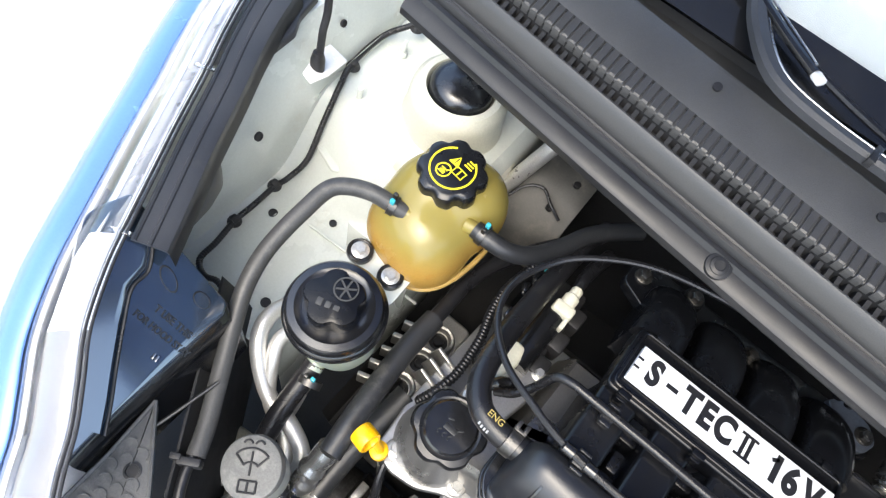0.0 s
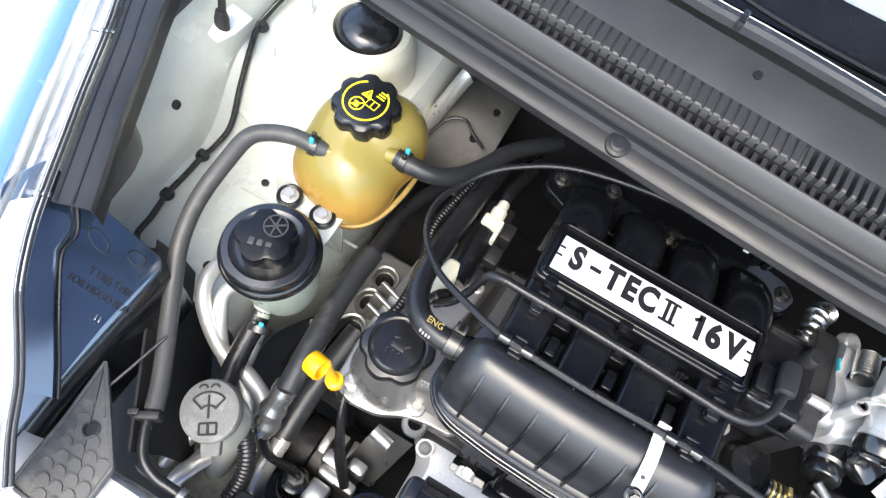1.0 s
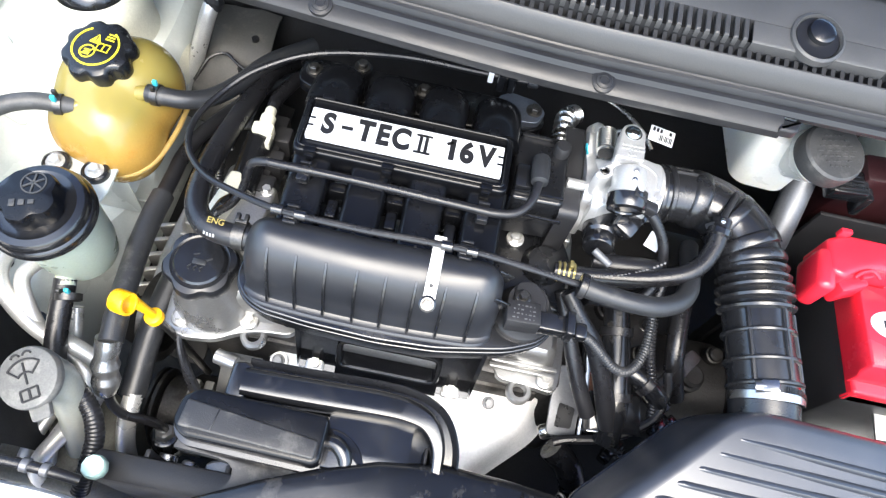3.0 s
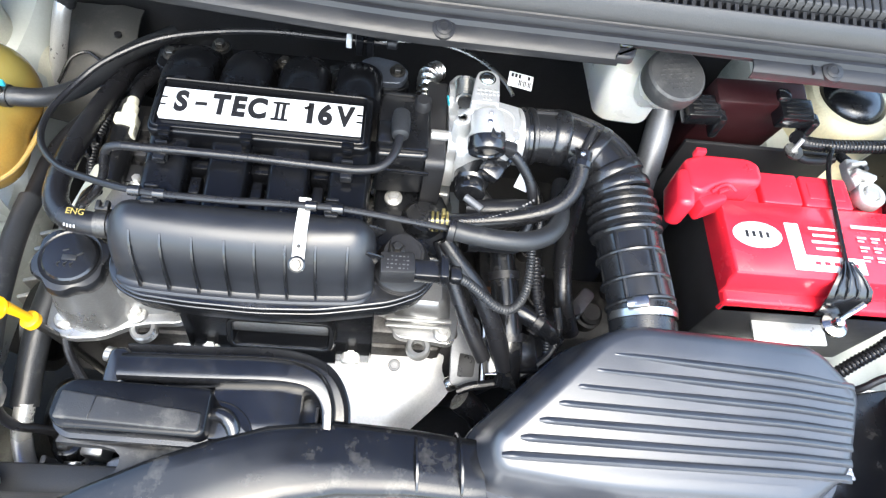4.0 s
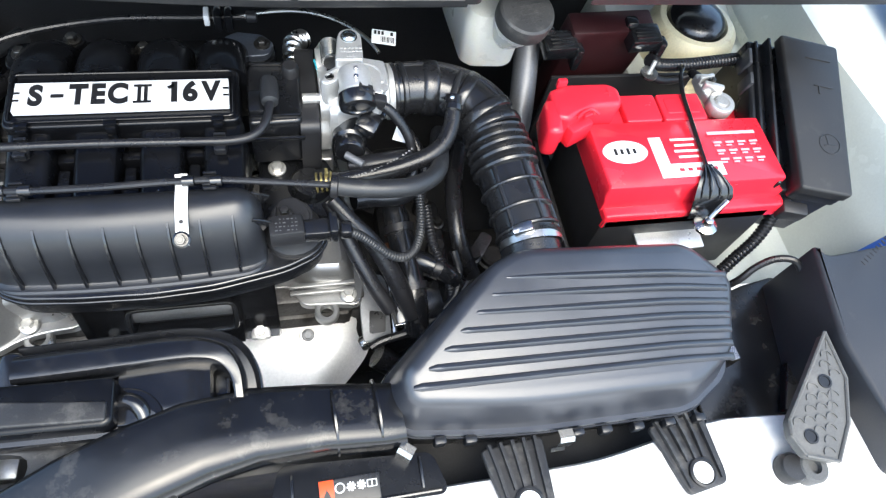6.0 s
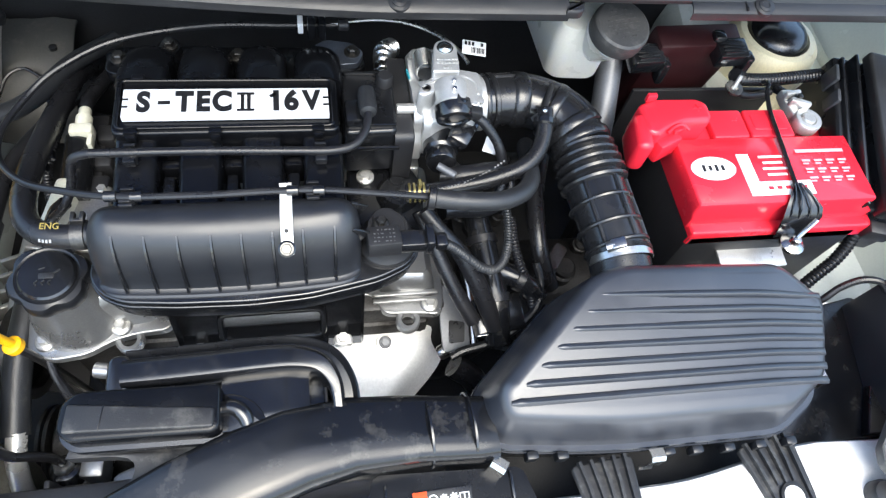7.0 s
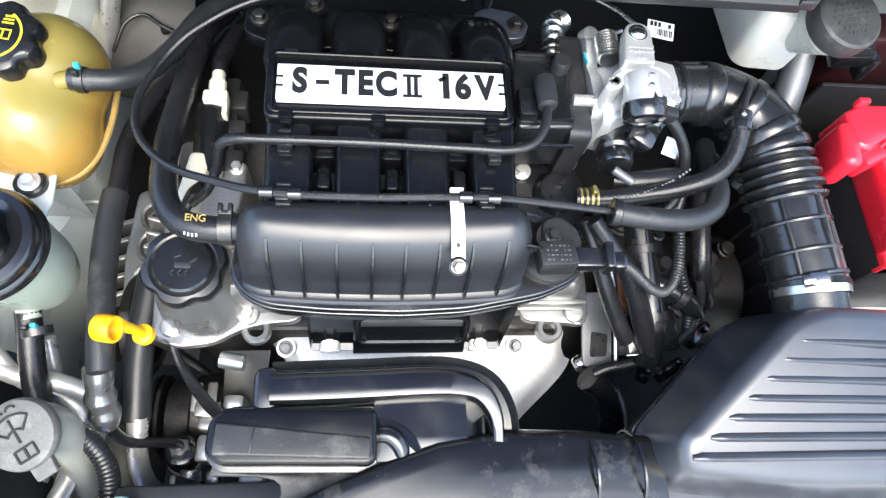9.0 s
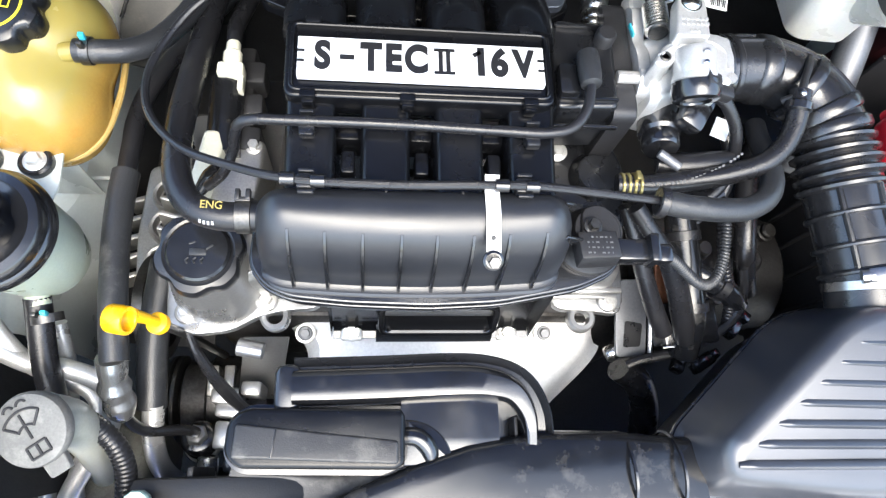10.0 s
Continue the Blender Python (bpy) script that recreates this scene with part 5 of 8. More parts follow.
for s_ in (-0.75, -0.25, 0.3, 0.8):
    part("ridge", tube(BM(), [(0.626 + s_ * 0.005, -0.088, -0.049), (0.628 + s_ * 0.014, -0.104, -0.0502), (0.63 + s_ * 0.022, -0.117, -0.0575), (0.631 + s_ * 0.024, -0.1235, -0.0695)], 0.001, 6, 4), black_gloss, fanp)
bm = BM()
lathe(bm, (0.6275, -0.142, -0.1), [(0.0145, 0), (0.0145, 0.004), (0.0115, 0.006), (0.0065, 0.0075), (0.0055, 0.014), (0.004, 0.015)], seg=24)
tube(bm, [(0.628, -0.14, -0.085), (0.634, -0.136, -0.075), (0.645, -0.129, -0.066)], 0.0028, 8)
part("hook_bolt", bm, bright_metal, hold, "bright hook bolt with washer")
bm = BM()
box(bm, (0.603, -0.135, -0.141), (0.09, 0.03, 0.004), 0.001, (8, 0, 2))
box(bm, (0.617, -0.05, -0.242), (0.26, 0.19, 0.006), 0.002)
part("tray", bm, zinc, hold, "pale metal tray edge")

# ---- throttle body and intake hose ----
tb = thing("throttle_unit", (0.22, 0.02, -0.1), "cast aluminium throttle body with bolted flange and black motor cap", "throttle body")
UPRIGHT = Matrix(((0, 0, 1, 0), (1, 0, 0, 0), (0, 1, 0, 0), (0, 0, 0, 1)))
bm = BM()
slab(bm, rounded(rect(-0.025, -0.11, 0.094, -0.03), 0.012), 0.0, 0.021, 0.002, Matrix.Translation((0.164, 0, 0)) @ UPRIGHT)
part("gasket_block", bm, black_part, tb)
bm = BM()
fo = rounded([(-0.008, -0.092), (0.006, -0.102), (0.076, -0.102), (0.088, -0.086), (0.087, -0.03), (0.078, -0.019), (0.062, -0.022), (0.052, -0.028), (0.034, -0.021), (0.006, -0.021), (-0.002, -0.034), (0.001, -0.05), (-0.008, -0.066)], 0.005)
slab(bm, fo, 0.0, 0.0115, 0.002, Matrix.Translation((0.1865, 0, 0)) @ UPRIGHT)
flange_t = part("flange", bm, throttle_metal, tb)
part("flange_boss", lathe(BM(), (0.1865, 0.012, -0.027), [(0.0085, 0), (0.0085, 0.017), (0.007, 0.019), (0.0, 0.0192)], (1, 0, 0), seg=24, cap=False), throttle_metal, flange_t)
part("stud", cyl(BM(), (0.168, 0.012, -0.027), (0.188, 0.012, -0.027), 0.0055, seg=16, bevel=0.0008), zinc, flange_t)
for y, z in ((0.0745, -0.03), (0.003, -0.082), (0.07, -0.088)):
    bolt(tb, (0.198, y, z), 0.0055, (1, 0, 0))
# body of the casting: flat-sided by the flange, round at the mouth
bm = BM()
rings = []
for x, hy, hz, p in ((0.196, 0.032, 0.03, 0.35), (0.204, 0.034, 0.033, 0.4), (0.222, 0.033, 0.033, 0.55), (0.24, 0.03, 0.031, 0.85), (0.262, 0.0285, 0.0285, 1.0)):
    ring = []
    for q in range(32):
        a = 2 * math.pi * q / 32
        ca, sa = math.cos(a), math.sin(a)
        ring.append(Vector((x, 0.034 - 0.012 * smooth01(0.235, 0.2, x) + hy * math.copysign(abs(ca) ** p, ca), -0.054 + 0.008 * smooth01(0.2, 0.25, x) + hz * math.copysign(abs(sa) ** p, sa))))
    rings.append(ring)
loft(bm, rings)
part("barrel", bm, throttle_metal, tb)
part("mouth", lathe(BM(), (0.2605, 0.035, -0.0455), [(0.0285, 0), (0.0315, 0.002), (0.0315, 0.007), (0.0285, 0.009)], (1, 0.02, 0), seg=40), throttle_metal, tb)
# deck that carries the arm, swept round the motor
bm = BM()
slab(bm, rounded([(0.187, 0.006), (0.193, 0.0015), (0.2025, 0.0055), (0.2085, 0.0125), (0.2225, 0.0185), (0.236, 0.0125), (0.2395, 0.002), (0.24, -0.012), (0.249, -0.013), (0.255, 0.0), (0.2575, 0.014), (0.256, 0.033), (0.231, 0.039), (0.211, 0.031), (0.197, 0.0215)], 0.003, 3), -0.034, 0.005, 0.002)
deck_t = part("deck", bm, throttle_metal, tb)
part("rim_line", tube(BM(), [(0.192, 0.0125, 0.0048), (0.2, 0.018, 0.0048), (0.212, 0.0255, 0.0048), (0.224, 0.029, 0.0048), (0.24, 0.027, 0.0048), (0.25, 0.018, 0.0048), (0.2505, 0.002, 0.0048)], 0.0016, 8), throttle_metal, deck_t)
part("screw", lathe(BM(), (0.197, 0.0115, 0.003), [(0.0048, 0), (0.0048, 0.0028), (0.0036, 0.0034), (0.003, 0.002), (0.0, 0.002)], seg=16, cap=False), dark_steel, deck_t)
part("screw", lathe(BM(), (0.2515, -0.006, 0.003), [(0.0042, 0), (0.0042, 0.003), (0.0, 0.0034)], seg=16, cap=False), zinc, deck_t)
bm = BM()
slab(bm, rounded([(0.2035, 0.024), (0.233, 0.024), (0.2345, 0.06), (0.2315, 0.067), (0.222, 0.071), (0.2125, 0.067), (0.2095, 0.06)], 0.004), 0.002, 0.0155, 0.0022)
arm = part("cast_arm", bm, throttle_metal, tb)
part("boss", lathe(BM(), (0.2212, 0.0575, 0.0148), [(0.0094, 0), (0.0088, 0.0012), (0.0078, 0.0014), (0.0068, 0.0034), (0.004, 0.0052), (0.0, 0.0058)], seg=28, cap=False), bright_metal, arm)
bm = BM()
for i in range(6):
    for j in range(2):
        box(bm, (0.2115 + i * 0.0041, 0.037 + j * 0.005, 0.0156), (0.0026, 0.0032, 0.001), 0.0003)
for i in range(3):
    box(bm, (0.217 + i * 0.0035, 0.03, 0.0156), (0.002, 0.0032, 0.001), 0.0003)
part("cast_mark", bm, throttle_metal, arm)
TA = (0.03, -0.955, -0.29)
motor = part("motor_housing", lathe(BM(), (0.222, 0.02, 0.007), [(0.012, 0), (0.0155, 0.002), (0.0168, 0.005), (0.0168, 0.023), (0.0182, 0.0235), (0.0186, 0.0275), (0.0172, 0.029)], TA, seg=40), throttle_metal, tb)
for dx in (-0.0045, 0.0045):
    part("pin", lathe(BM(), (0.2225 + dx * 0.1, 0.002 + dx, 0.0195 + 0.25 * dx), [(0.0026, 0), (0.0024, 0.0028), (0.0, 0.0034)], (0.02, -0.3, 1), seg=14, cap=False), bright_metal, motor)
capm = part("motor_cap", lathe(BM(), (0.2228, -0.0075, -0.0012), [(0.0178, 0), (0.0195, 0.001), (0.0198, 0.012), (0.0185, 0.015), (0.0125, 0.016), (0.012, 0.0145), (0.0, 0.0145)], TA, seg=40, cap=False), black_gloss, tb, "glossy black motor cap")
bm = BM()
box(bm, (0.2405, -0.0165, 0.0), (0.024, 0.011, 0.011), 0.002, (0, 12, -8))
box(bm, (0.231, -0.013, 0.0125), (0.016, 0.012, 0.004), 0.001, (0, 25, -5))
part("tab", bm, black_part, capm)
# stop spring beside the arm
spring = part("return_spring", cyl(BM(), (0.202, 0.045, -0.01), (0.203, 0.075, -0.012), 0.0085, seg=20), dark_steel, tb)
for i in range(9):
    part("coil", lathe(BM(), (0.202, 0.047 + 0.0031 * i, -0.01), [(0.0085, 0), (0.0108, 0.0008), (0.0085, 0.0016)], (0.03, 1, -0.05), seg=24), bright_metal, spring)
part("link", cyl(BM(), (0.196, 0.07, -0.006), (0.217, 0.078, -0.006), 0.0024, seg=10), bright_metal, tb)
# idle valve and its plug under the cap
valve_i = part("idle_valve", lathe(BM(), (0.218, 0.0, -0.062), [(0.016, 0), (0.019, 0.003), (0.019, 0.024), (0.0165, 0.027), (0.0165, 0.038), (0.0145, 0.041), (0.012, 0.041)], (-0.1, -0.95, 0.12), seg=32), black_gloss, tb, "black idle valve")
bm = BM()
box(bm, (0.235, -0.018, -0.036), (0.024, 0.026, 0.02), 0.005, (10, 15, -28))
box(bm, (0.248, -0.008, -0.034), (0.014, 0.014, 0.012), 0.003, (10, 15, -28))
part("plug", bm, black_gloss, valve_i)
part("outlet", tube(BM(), [(0.212, -0.05, -0.066), (0.235, -0.052, -0.064), (0.262, -0.05, -0.062), (0.28, -0.046, -0.063)], [0.008, 0.0115, 0.0115, 0.0095], 18), rubber, valve_i)
part("nipple", cyl(BM(), (0.208, -0.047, -0.05), (0.226, -0.06, -0.052), 0.0042, seg=14, bevel=0.0008), dull_metal, valve_i)
part("lead", tube(BM(), [(0.247, -0.012, -0.012), (0.26, -0.018, -0.02), (0.276, -0.03, -0.04), (0.284, -0.045, -0.065), (0.28, -0.062, -0.085), (0.262, -0.075, -0.1)], 0.0055, 12), rubber, tb)

hose = thing("intake_hose", (0.36, -0.05, -0.1), "black rubber intake hose with bellows between throttle and filter box", "intake hose")
ELB = [(0.266, 0.036, -0.0455), (0.293, 0.0385, -0.0455), (0.318, 0.038, -0.046), (0.343, 0.029, -0.048), (0.363, 0.014, -0.051), (0.375, -0.006, -0.055), (0.3805, -0.024, -0.058)]
EFINE = spline(ELB, 8)
bm = BM()
tube(bm, ELB, [0.0285, 0.0285, 0.0288, 0.0295, 0.0305, 0.032, 0.034], 32, 8)
part("elbow", bm, hose_rubber, hose)
for k, wid in ((1, 0.002), (4, 0.0018), (14, 0.0048), (27, 0.0034), (38, 0.0036), (45, 0.003)):
    mid, d = EFINE[k], (EFINE[k + 1] - EFINE[k - 1]).normalized()
    r = 0.0285 + 0.0045 * smooth01(10, 48, k)
    part("raised_rib", lathe(BM(), mid - d * wid, [(r, -wid), (r + 0.0022, -wid * 0.6), (r + 0.003, 0), (r + 0.003, wid * 2), (r + 0.0022, wid * 2.6), (r, wid * 3)], d, seg=36, cap=False), hose_rubber, hose)
for lift, out in ((0.9, 0.42), (0.55, 0.84)):
    pts = []
    for k in range(2, 44, 3):
        d = (EFINE[k + 1] - EFINE[k - 1]).normalized()
        side = Vector((0, 0, 1)).cross(d).normalized()
        pts.append(EFINE[k] + (0.0285 + 0.0045 * smooth01(10, 48, k)) * (Vector((0, 0, 1)) * lift + side * out))
    part("long_rib", tube(BM(), pts, 0.0026, 8, 4), hose_rubber, hose)
bm = BM()
tube(bm, [(0.381, -0.026, -0.059), (0.383, -0.042, -0.062), (0.3855, -0.06, -0.065), (0.3875, -0.075, -0.068)], [0.0365, 0.0385, 0.0395, 0.0385], 32, 8, ribs=(0.0105, 0.006))
part("bellows", bm, hose_rubber, hose)
bm = BM()
LOW = [(0.387, -0.073, -0.0675), (0.39, -0.1, -0.071), (0.393, -0.125, -0.074), (0.396, -0.15, -0.078), (0.398, -0.19, -0.088)]
tube(bm, LOW, [0.0335, 0.0325, 0.0325, 0.033, 0.033], 28, 5)
lower = part("lower_section", bm, hose_rubber, hose)
for x, y, z in ((0.3895, -0.094, -0.0705), (0.3928, -0.122, -0.0738), (0.396, -0.145, -0.077)):
    part("ridge", lathe(BM(), (x, y, z), [(0.0325, -0.0028), (0.0358, -0.0018), (0.0365, 0.0), (0.0358, 0.0018), (0.0325, 0.0028)], (0.11, -0.985, -0.13), seg=36, cap=False), hose_rubber, lower)
for a in (-0.75, 0.3, 1.1):
    off = Vector((math.sin(a), 0, math.cos(a))) * 0.0335
    part("ridge", tube(BM(), [Vector(p) + off for p in LOW[:4]], 0.0028, 8, 5), hose_rubber, lower)
bm = BM()
lathe(bm, (0.3975, -0.157, -0.079), [(0.0345, -0.0042), (0.0352, -0.0038), (0.0352, 0.0038), (0.0345, 0.0042)], (0.04, -0.97, -0.2), seg=40, cap=False)
clampo = thing("hose_clamp", (0.3975, -0.157, -0.115), "bright worm-drive hose clamp on the intake hose", "hose clamp")
part("band", bm, bright_metal, clampo)
bm = BM()
box(bm, (0.382, -0.1575, -0.0435), (0.016, 0.012, 0.009), 0.002, (0, -25, 0))
cyl(bm, (0.371, -0.1575, -0.05), (0.379, -0.1575, -0.046), 0.006, seg=12)
part("screw", bm, bright_metal, clampo)
bm = BM()
for k in range(22):
    a = 0.05 + k * 0.05
    c = Vector((0.3975, -0.157, -0.079)) + Vector((math.sin(a), 0.02, math.cos(a))) * 0.0356
    box(bm, c, (0.0007, 0.006, 0.0008), 0, (0, math.degrees(a), 0))
part("thread", bm, dark_steel, clampo)
bm = BM()
lathe(bm, (0.272, 0.0365, -0.0455), [(0.0295, -0.0045), (0.031, -0.004), (0.031, 0.004), (0.0295, 0.0045)], (1, 0.08, 0), seg=40, cap=False)
solo("hose_clamp", bm, black_gloss, "black band clamp at the throttle body's mouth", "hose clamp")
# ---- coolant expansion tank ----
tank = thing("coolant_tank", (-0.335, 0.03, -0.19), "translucent amber plastic coolant expansion tank with black cap", "coolant tank")
BLOBS = (((-0.325, 0.02, -0.125), (0.045, 0.052, 0.06)), ((-0.35, 0.02, -0.118), (0.05, 0.046, 0.055)), ((-0.321, 0.075, -0.105), (0.048, 0.052, 0.058)), ((-0.35, 0.06, -0.1), (0.05, 0.05, 0.055)))
mid = Vector((-0.33, 0.035, -0.115))
bm = BM()
bmesh.ops.create_icosphere(bm, subdivisions=5, radius=1.0)
for v in bm.verts:
    d = v.co.normalized()
    best = []
    for c, r in BLOBS:
        lo, hi = 0.0, 0.3
        for _ in range(22):
            mdl = (lo + hi) / 2
            p = mid + d * mdl
            inside = sum(((p[i] - c[i]) / r[i]) ** 2 for i in range(3)) < 1
            lo, hi = (mdl, hi) if inside else (lo, mdl)
        best.append(lo)
    kk = 120.0
    rr = math.log(sum(math.exp(kk * b) for b in best)) / kk
    v.co = mid + d * rr
part("body", bm, coolant, tank, "yellowed translucent tank body", sharp=80)
bm = BM()
tube(bm, [(-0.335, 0.012, -0.072), (-0.348, 0.008, -0.07), (-0.362, 0.004, -0.068)], 0.008, 14)
part("spout", bm, coolant, tank)
part("spout", tube(BM(), [(-0.3, 0.04, -0.069), (-0.286, 0.041, -0.067)], 0.008, 14), coolant, tank)
bm = BM()
tube(bm, [(-0.33, -0.033, -0.135), (-0.3, -0.022, -0.136), (-0.283, 0.002, -0.136), (-0.275, 0.04, -0.134), (-0.274, 0.08, -0.132)], 0.0032, 8)
part("seam", bm, seam_plastic, tank)
bm = BM()
lathe(bm, (-0.342, 0.066, -0.085), [(0.028, 0), (0.028, 0.03)], (-0.05, -0.12, 1), seg=32)
part("neck", bm, coolant, tank)
part("shoulder", slab(BM(), rounded([(-0.385, 0.06), (-0.31, 0.06), (-0.3, 0.085), (-0.315, 0.115), (-0.37, 0.115), (-0.39, 0.09)], 0.012), -0.1, -0.0635, 0.01), coolant, tank)
cap = part("cap", lathe(BM(), (-0.3415, 0.0645, -0.061), [(0.031, -0.004), (0.0365, 0.0, 0.003, 8), (0.0378, 0.005, 0.0048, 8), (0.0378, 0.02, 0.0048, 8), (0.036, 0.025, 0.0042, 8), (0.032, 0.0275, 0.002, 8), (0.029, 0.028)], (-0.05, -0.12, 1), seg=96), black_plastic, tank, "black lobed cap with yellow warning print")
CAPM = Matrix.Translation((-0.3415, 0.0645, -0.061)) @ turn_to((-0.05, -0.12, 1)) @ Matrix.Translation((0, 0, 0.0282)) @ pose(0, 0, 0, 0, 0, 14) @ Matrix.Diagonal((1.12, 1.12, 1, 1))


def cap_part(bm):
    return part("print", moved(bm, CAPM), yellow_ink, cap)


bm = BM()
for a0, a1 in ((125, 420),):
    n = 48
    rows = []
    for k in range(n + 1):
        a = radians(a0 + (a1 - a0) * k / n)
        rows.append([(r * math.cos(a), r * math.sin(a), 0.0003) for r in (0.0205, 0.0222)])
    sheet(bm, rows, 0.0006)
cap_part(bm)
bm = BM()
tri = rounded([(-0.0085, 0.003), (0.0035, 0.003), (-0.0025, 0.0135)], 0.001, 3)
loft(bm, [[Vector((p.x, p.y, z)) for p in tri] for z in (-0.0002, 0.0003)])
cap_part(bm)
bm = BM()
box(bm, (-0.0025, 0.0085, 0.0003), (0.0013, 0.005, 0.0004))
box(bm, (-0.0025, 0.0048, 0.0003), (0.0013, 0.0013, 0.0004))
part("mark", moved(bm, CAPM), ink_black, cap)
bm = BM()
for x in (0.0045, 0.0105):
    for dx, dy, sx, sy in ((0, -0.004, 0.006, 0.0009), (0, 0.004, 0.006, 0.0009), (-0.0028, 0, 0.0009, 0.009), (0.0028, 0, 0.0009, 0.009)):
        box(bm, (x + dx, 0.0005 + dy, 0.0002), (sx, sy, 0.0004))
cap_part(bm)
bm = BM()
lathe(bm, (-0.0045, -0.0075, 0), [(0.0075, -0.0002), (0.0075, 0.0003), (0.0062, 0.0003), (0.0062, -0.0002)], seg=32, cap=False)
box(bm, (-0.0045, -0.0075, 0.0001), (0.0125, 0.0009, 0.0004), 0, (0, 0, 40))
box(bm, (-0.0045, -0.0095, 0.0001), (0.006, 0.0035, 0.0004))
box(bm, (-0.0045, -0.006, 0.0001), (0.007, 0.0015, 0.0004))
cap_part(bm)
bm = BM()
for i in range(3):
    box(bm, (0.009, 0.0105 + 0.003 * i, 0.0001), (0.009 - 0.001 * i, 0.0014, 0.0004), 0)
cap_part(bm)

# ---- power steering reservoir ----
ps = thing("steering_fluid_reservoir", (-0.337, -0.117, -0.19), "pale translucent power steering fluid reservoir with wide black lid", "fluid reservoir")
AX = (-0.02, -0.06, 1)
part("body", lathe(BM(), (-0.333, -0.108, -0.185), [(0.02, 0), (0.036, 0.006), (0.041, 0.03), (0.0435, 0.07), (0.0445, 0.1)], AX, seg=48), pale_plastic, ps)
lidp = part("lid", lathe(BM(), (-0.337, -0.1155, -0.09), [(0.049, 0), (0.0508, 0.002), (0.0512, 0.007), (0.05, 0.011), (0.0478, 0.013), (0.047, 0.0195), (0.0445, 0.0225), (0.038, 0.0235), (0.035, 0.022), (0.03, 0.0215)], AX, seg=64), black_gloss, ps)
part("knob", lathe(BM(), (-0.338, -0.116, -0.0695), [(0.029, 0, 0.003, 5), (0.03, 0.004, 0.0055, 5), (0.0295, 0.018, 0.006, 5), (0.028, 0.0215, 0.005, 5), (0.021, 0.0225), (0.0, 0.0225)], AX, spin=0.5, seg=80, cap=False), manifold_plastic, lidp)
bm = BM()
mm = Matrix.Translation((-0.337, -0.114, -0.0465)) @ turn_to(AX) @ pose(0, 0, 0, 0, 0, 35) @ Matrix.Diagonal((1.4, 1.4, 1, 1))
rows = []
for k in range(33):
    a = 2 * math.pi * k / 32
    rows.append([mm @ Vector((0.003 + r * math.cos(a), 0.006 + r * math.sin(a), 0.0006)) for r in (0.0075, 0.0085)])
sheet(bm, rows, 0.001)
tmp = BM()
for i in range(3):
    box(tmp, (0.003, 0.006, 0.0003), (0.014, 0.0012, 0.001), 0, (0, 0, 60 * i + 20))
for i in range(3):
    box(tmp, (-0.009 + 0.006 * i, -0.0085, 0.0003), (0.004, 0.0055 - 0.001 * i, 0.001), 0.0004)
moved(tmp, mm)
me_tmp = bpy.data.meshes.new("tmp")
tmp.to_mesh(me_tmp)
tmp.free()
bm.from_mesh(me_tmp)
bpy.data.meshes.remove(me_tmp)
part("emblem", bm, worn_black, lidp)
mount = thing("reservoir_bracket", (-0.37, -0.05, -0.14), "white-painted sheet metal bracket with rubber-mounted bolts", "bracket")
bm = BM()
slab(bm, rounded([(-0.384, -0.06), (-0.378, -0.11), (-0.315, -0.085), (-0.308, -0.06), (-0.31, -0.015), (-0.345, -0.005), (-0.37, 0.0)], 0.004), -0.122, -0.119, 0.001)
part("plate", bm, cream_paint, mount)
bm = BM()
box(bm, (-0.36, -0.02, -0.175), (0.09, 0.003, 0.11), 0.001)
part("leg", bm, cream_paint, mount)
for x, y in ((-0.371, -0.04), (-0.328, -0.041)):
    bm = BM()
    rings = [[Vector((x + r * math.cos(a), y + r * math.sin(a), z)) for a in np.linspace(0, 2 * math.pi, 28, endpoint=False)] for r, z in ((0.014, -0.12), (0.0148, -0.117), (0.0142, -0.1125), (0.012, -0.111), (0.0098, -0.1125), (0.009, -0.117))]
    loft(bm, rings)
    g = part("rubber_grommet", bm, rubber, mount)
    bolt(mount, (x, y, -0.1125), 0.0064, h=0.006)

# ---- brake fluid reservoir ----
brake = thing("brake_fluid_reservoir", (0.4, 0.11, -0.1), "white translucent brake fluid reservoir with worn black cap", "fluid reservoir")
bm = BM()
bo = rounded([(0.364, 0.1), (0.376, 0.09), (0.418, 0.088), (0.432, 0.098), (0.438, 0.2), (0.358, 0.2)], 0.012)
loft(bm, [[Vector((p.x, p.y, z)) for p in inset(bo, d)] for d, z in ((0.008, -0.072), (0.0, -0.064), (-0.002, -0.03), (-0.002, 0.0), (0.002, 0.01), (0.008, 0.013))])
part("body", bm, tank_white, brake)
bm = BM()
tube(bm, [(0.412, 0.125, -0.042), (0.416, 0.11, -0.022), (0.418, 0.088, 0.006), (0.417, 0.074, 0.024)], [0.024, 0.026, 0.028, 0.029], 28)
part("neck", bm, tank_white, brake)
CA = (0.05, -0.22, 0.97)
bc = part("cap", lathe(BM(), (0.416, 0.072, 0.0215), [(0.0305, 0), (0.032, 0.001), (0.0325, 0.006), (0.0325, 0.016), (0.0315, 0.0195), (0.029, 0.0215), (0.01, 0.022)], CA, seg=64), worn_black, brake, "worn black cap with faint embossing")
bm = BM()
for i in range(7):
    w = 0.036 - abs(i - 3) * 0.006
    for j in range(5):
        box(bm, (-w / 2 + w * j / 4, 0.0165 - 0.0055 * i, 0.0222), (w / 6, 0.0022, 0.0008), 0.0002)
part("embossing", moved(bm, Matrix.Translation((0.416, 0.072, 0.0215)) @ turn_to(CA) @ pose(0, 0, 0, 0, 0, 180)), worn_black, bc)

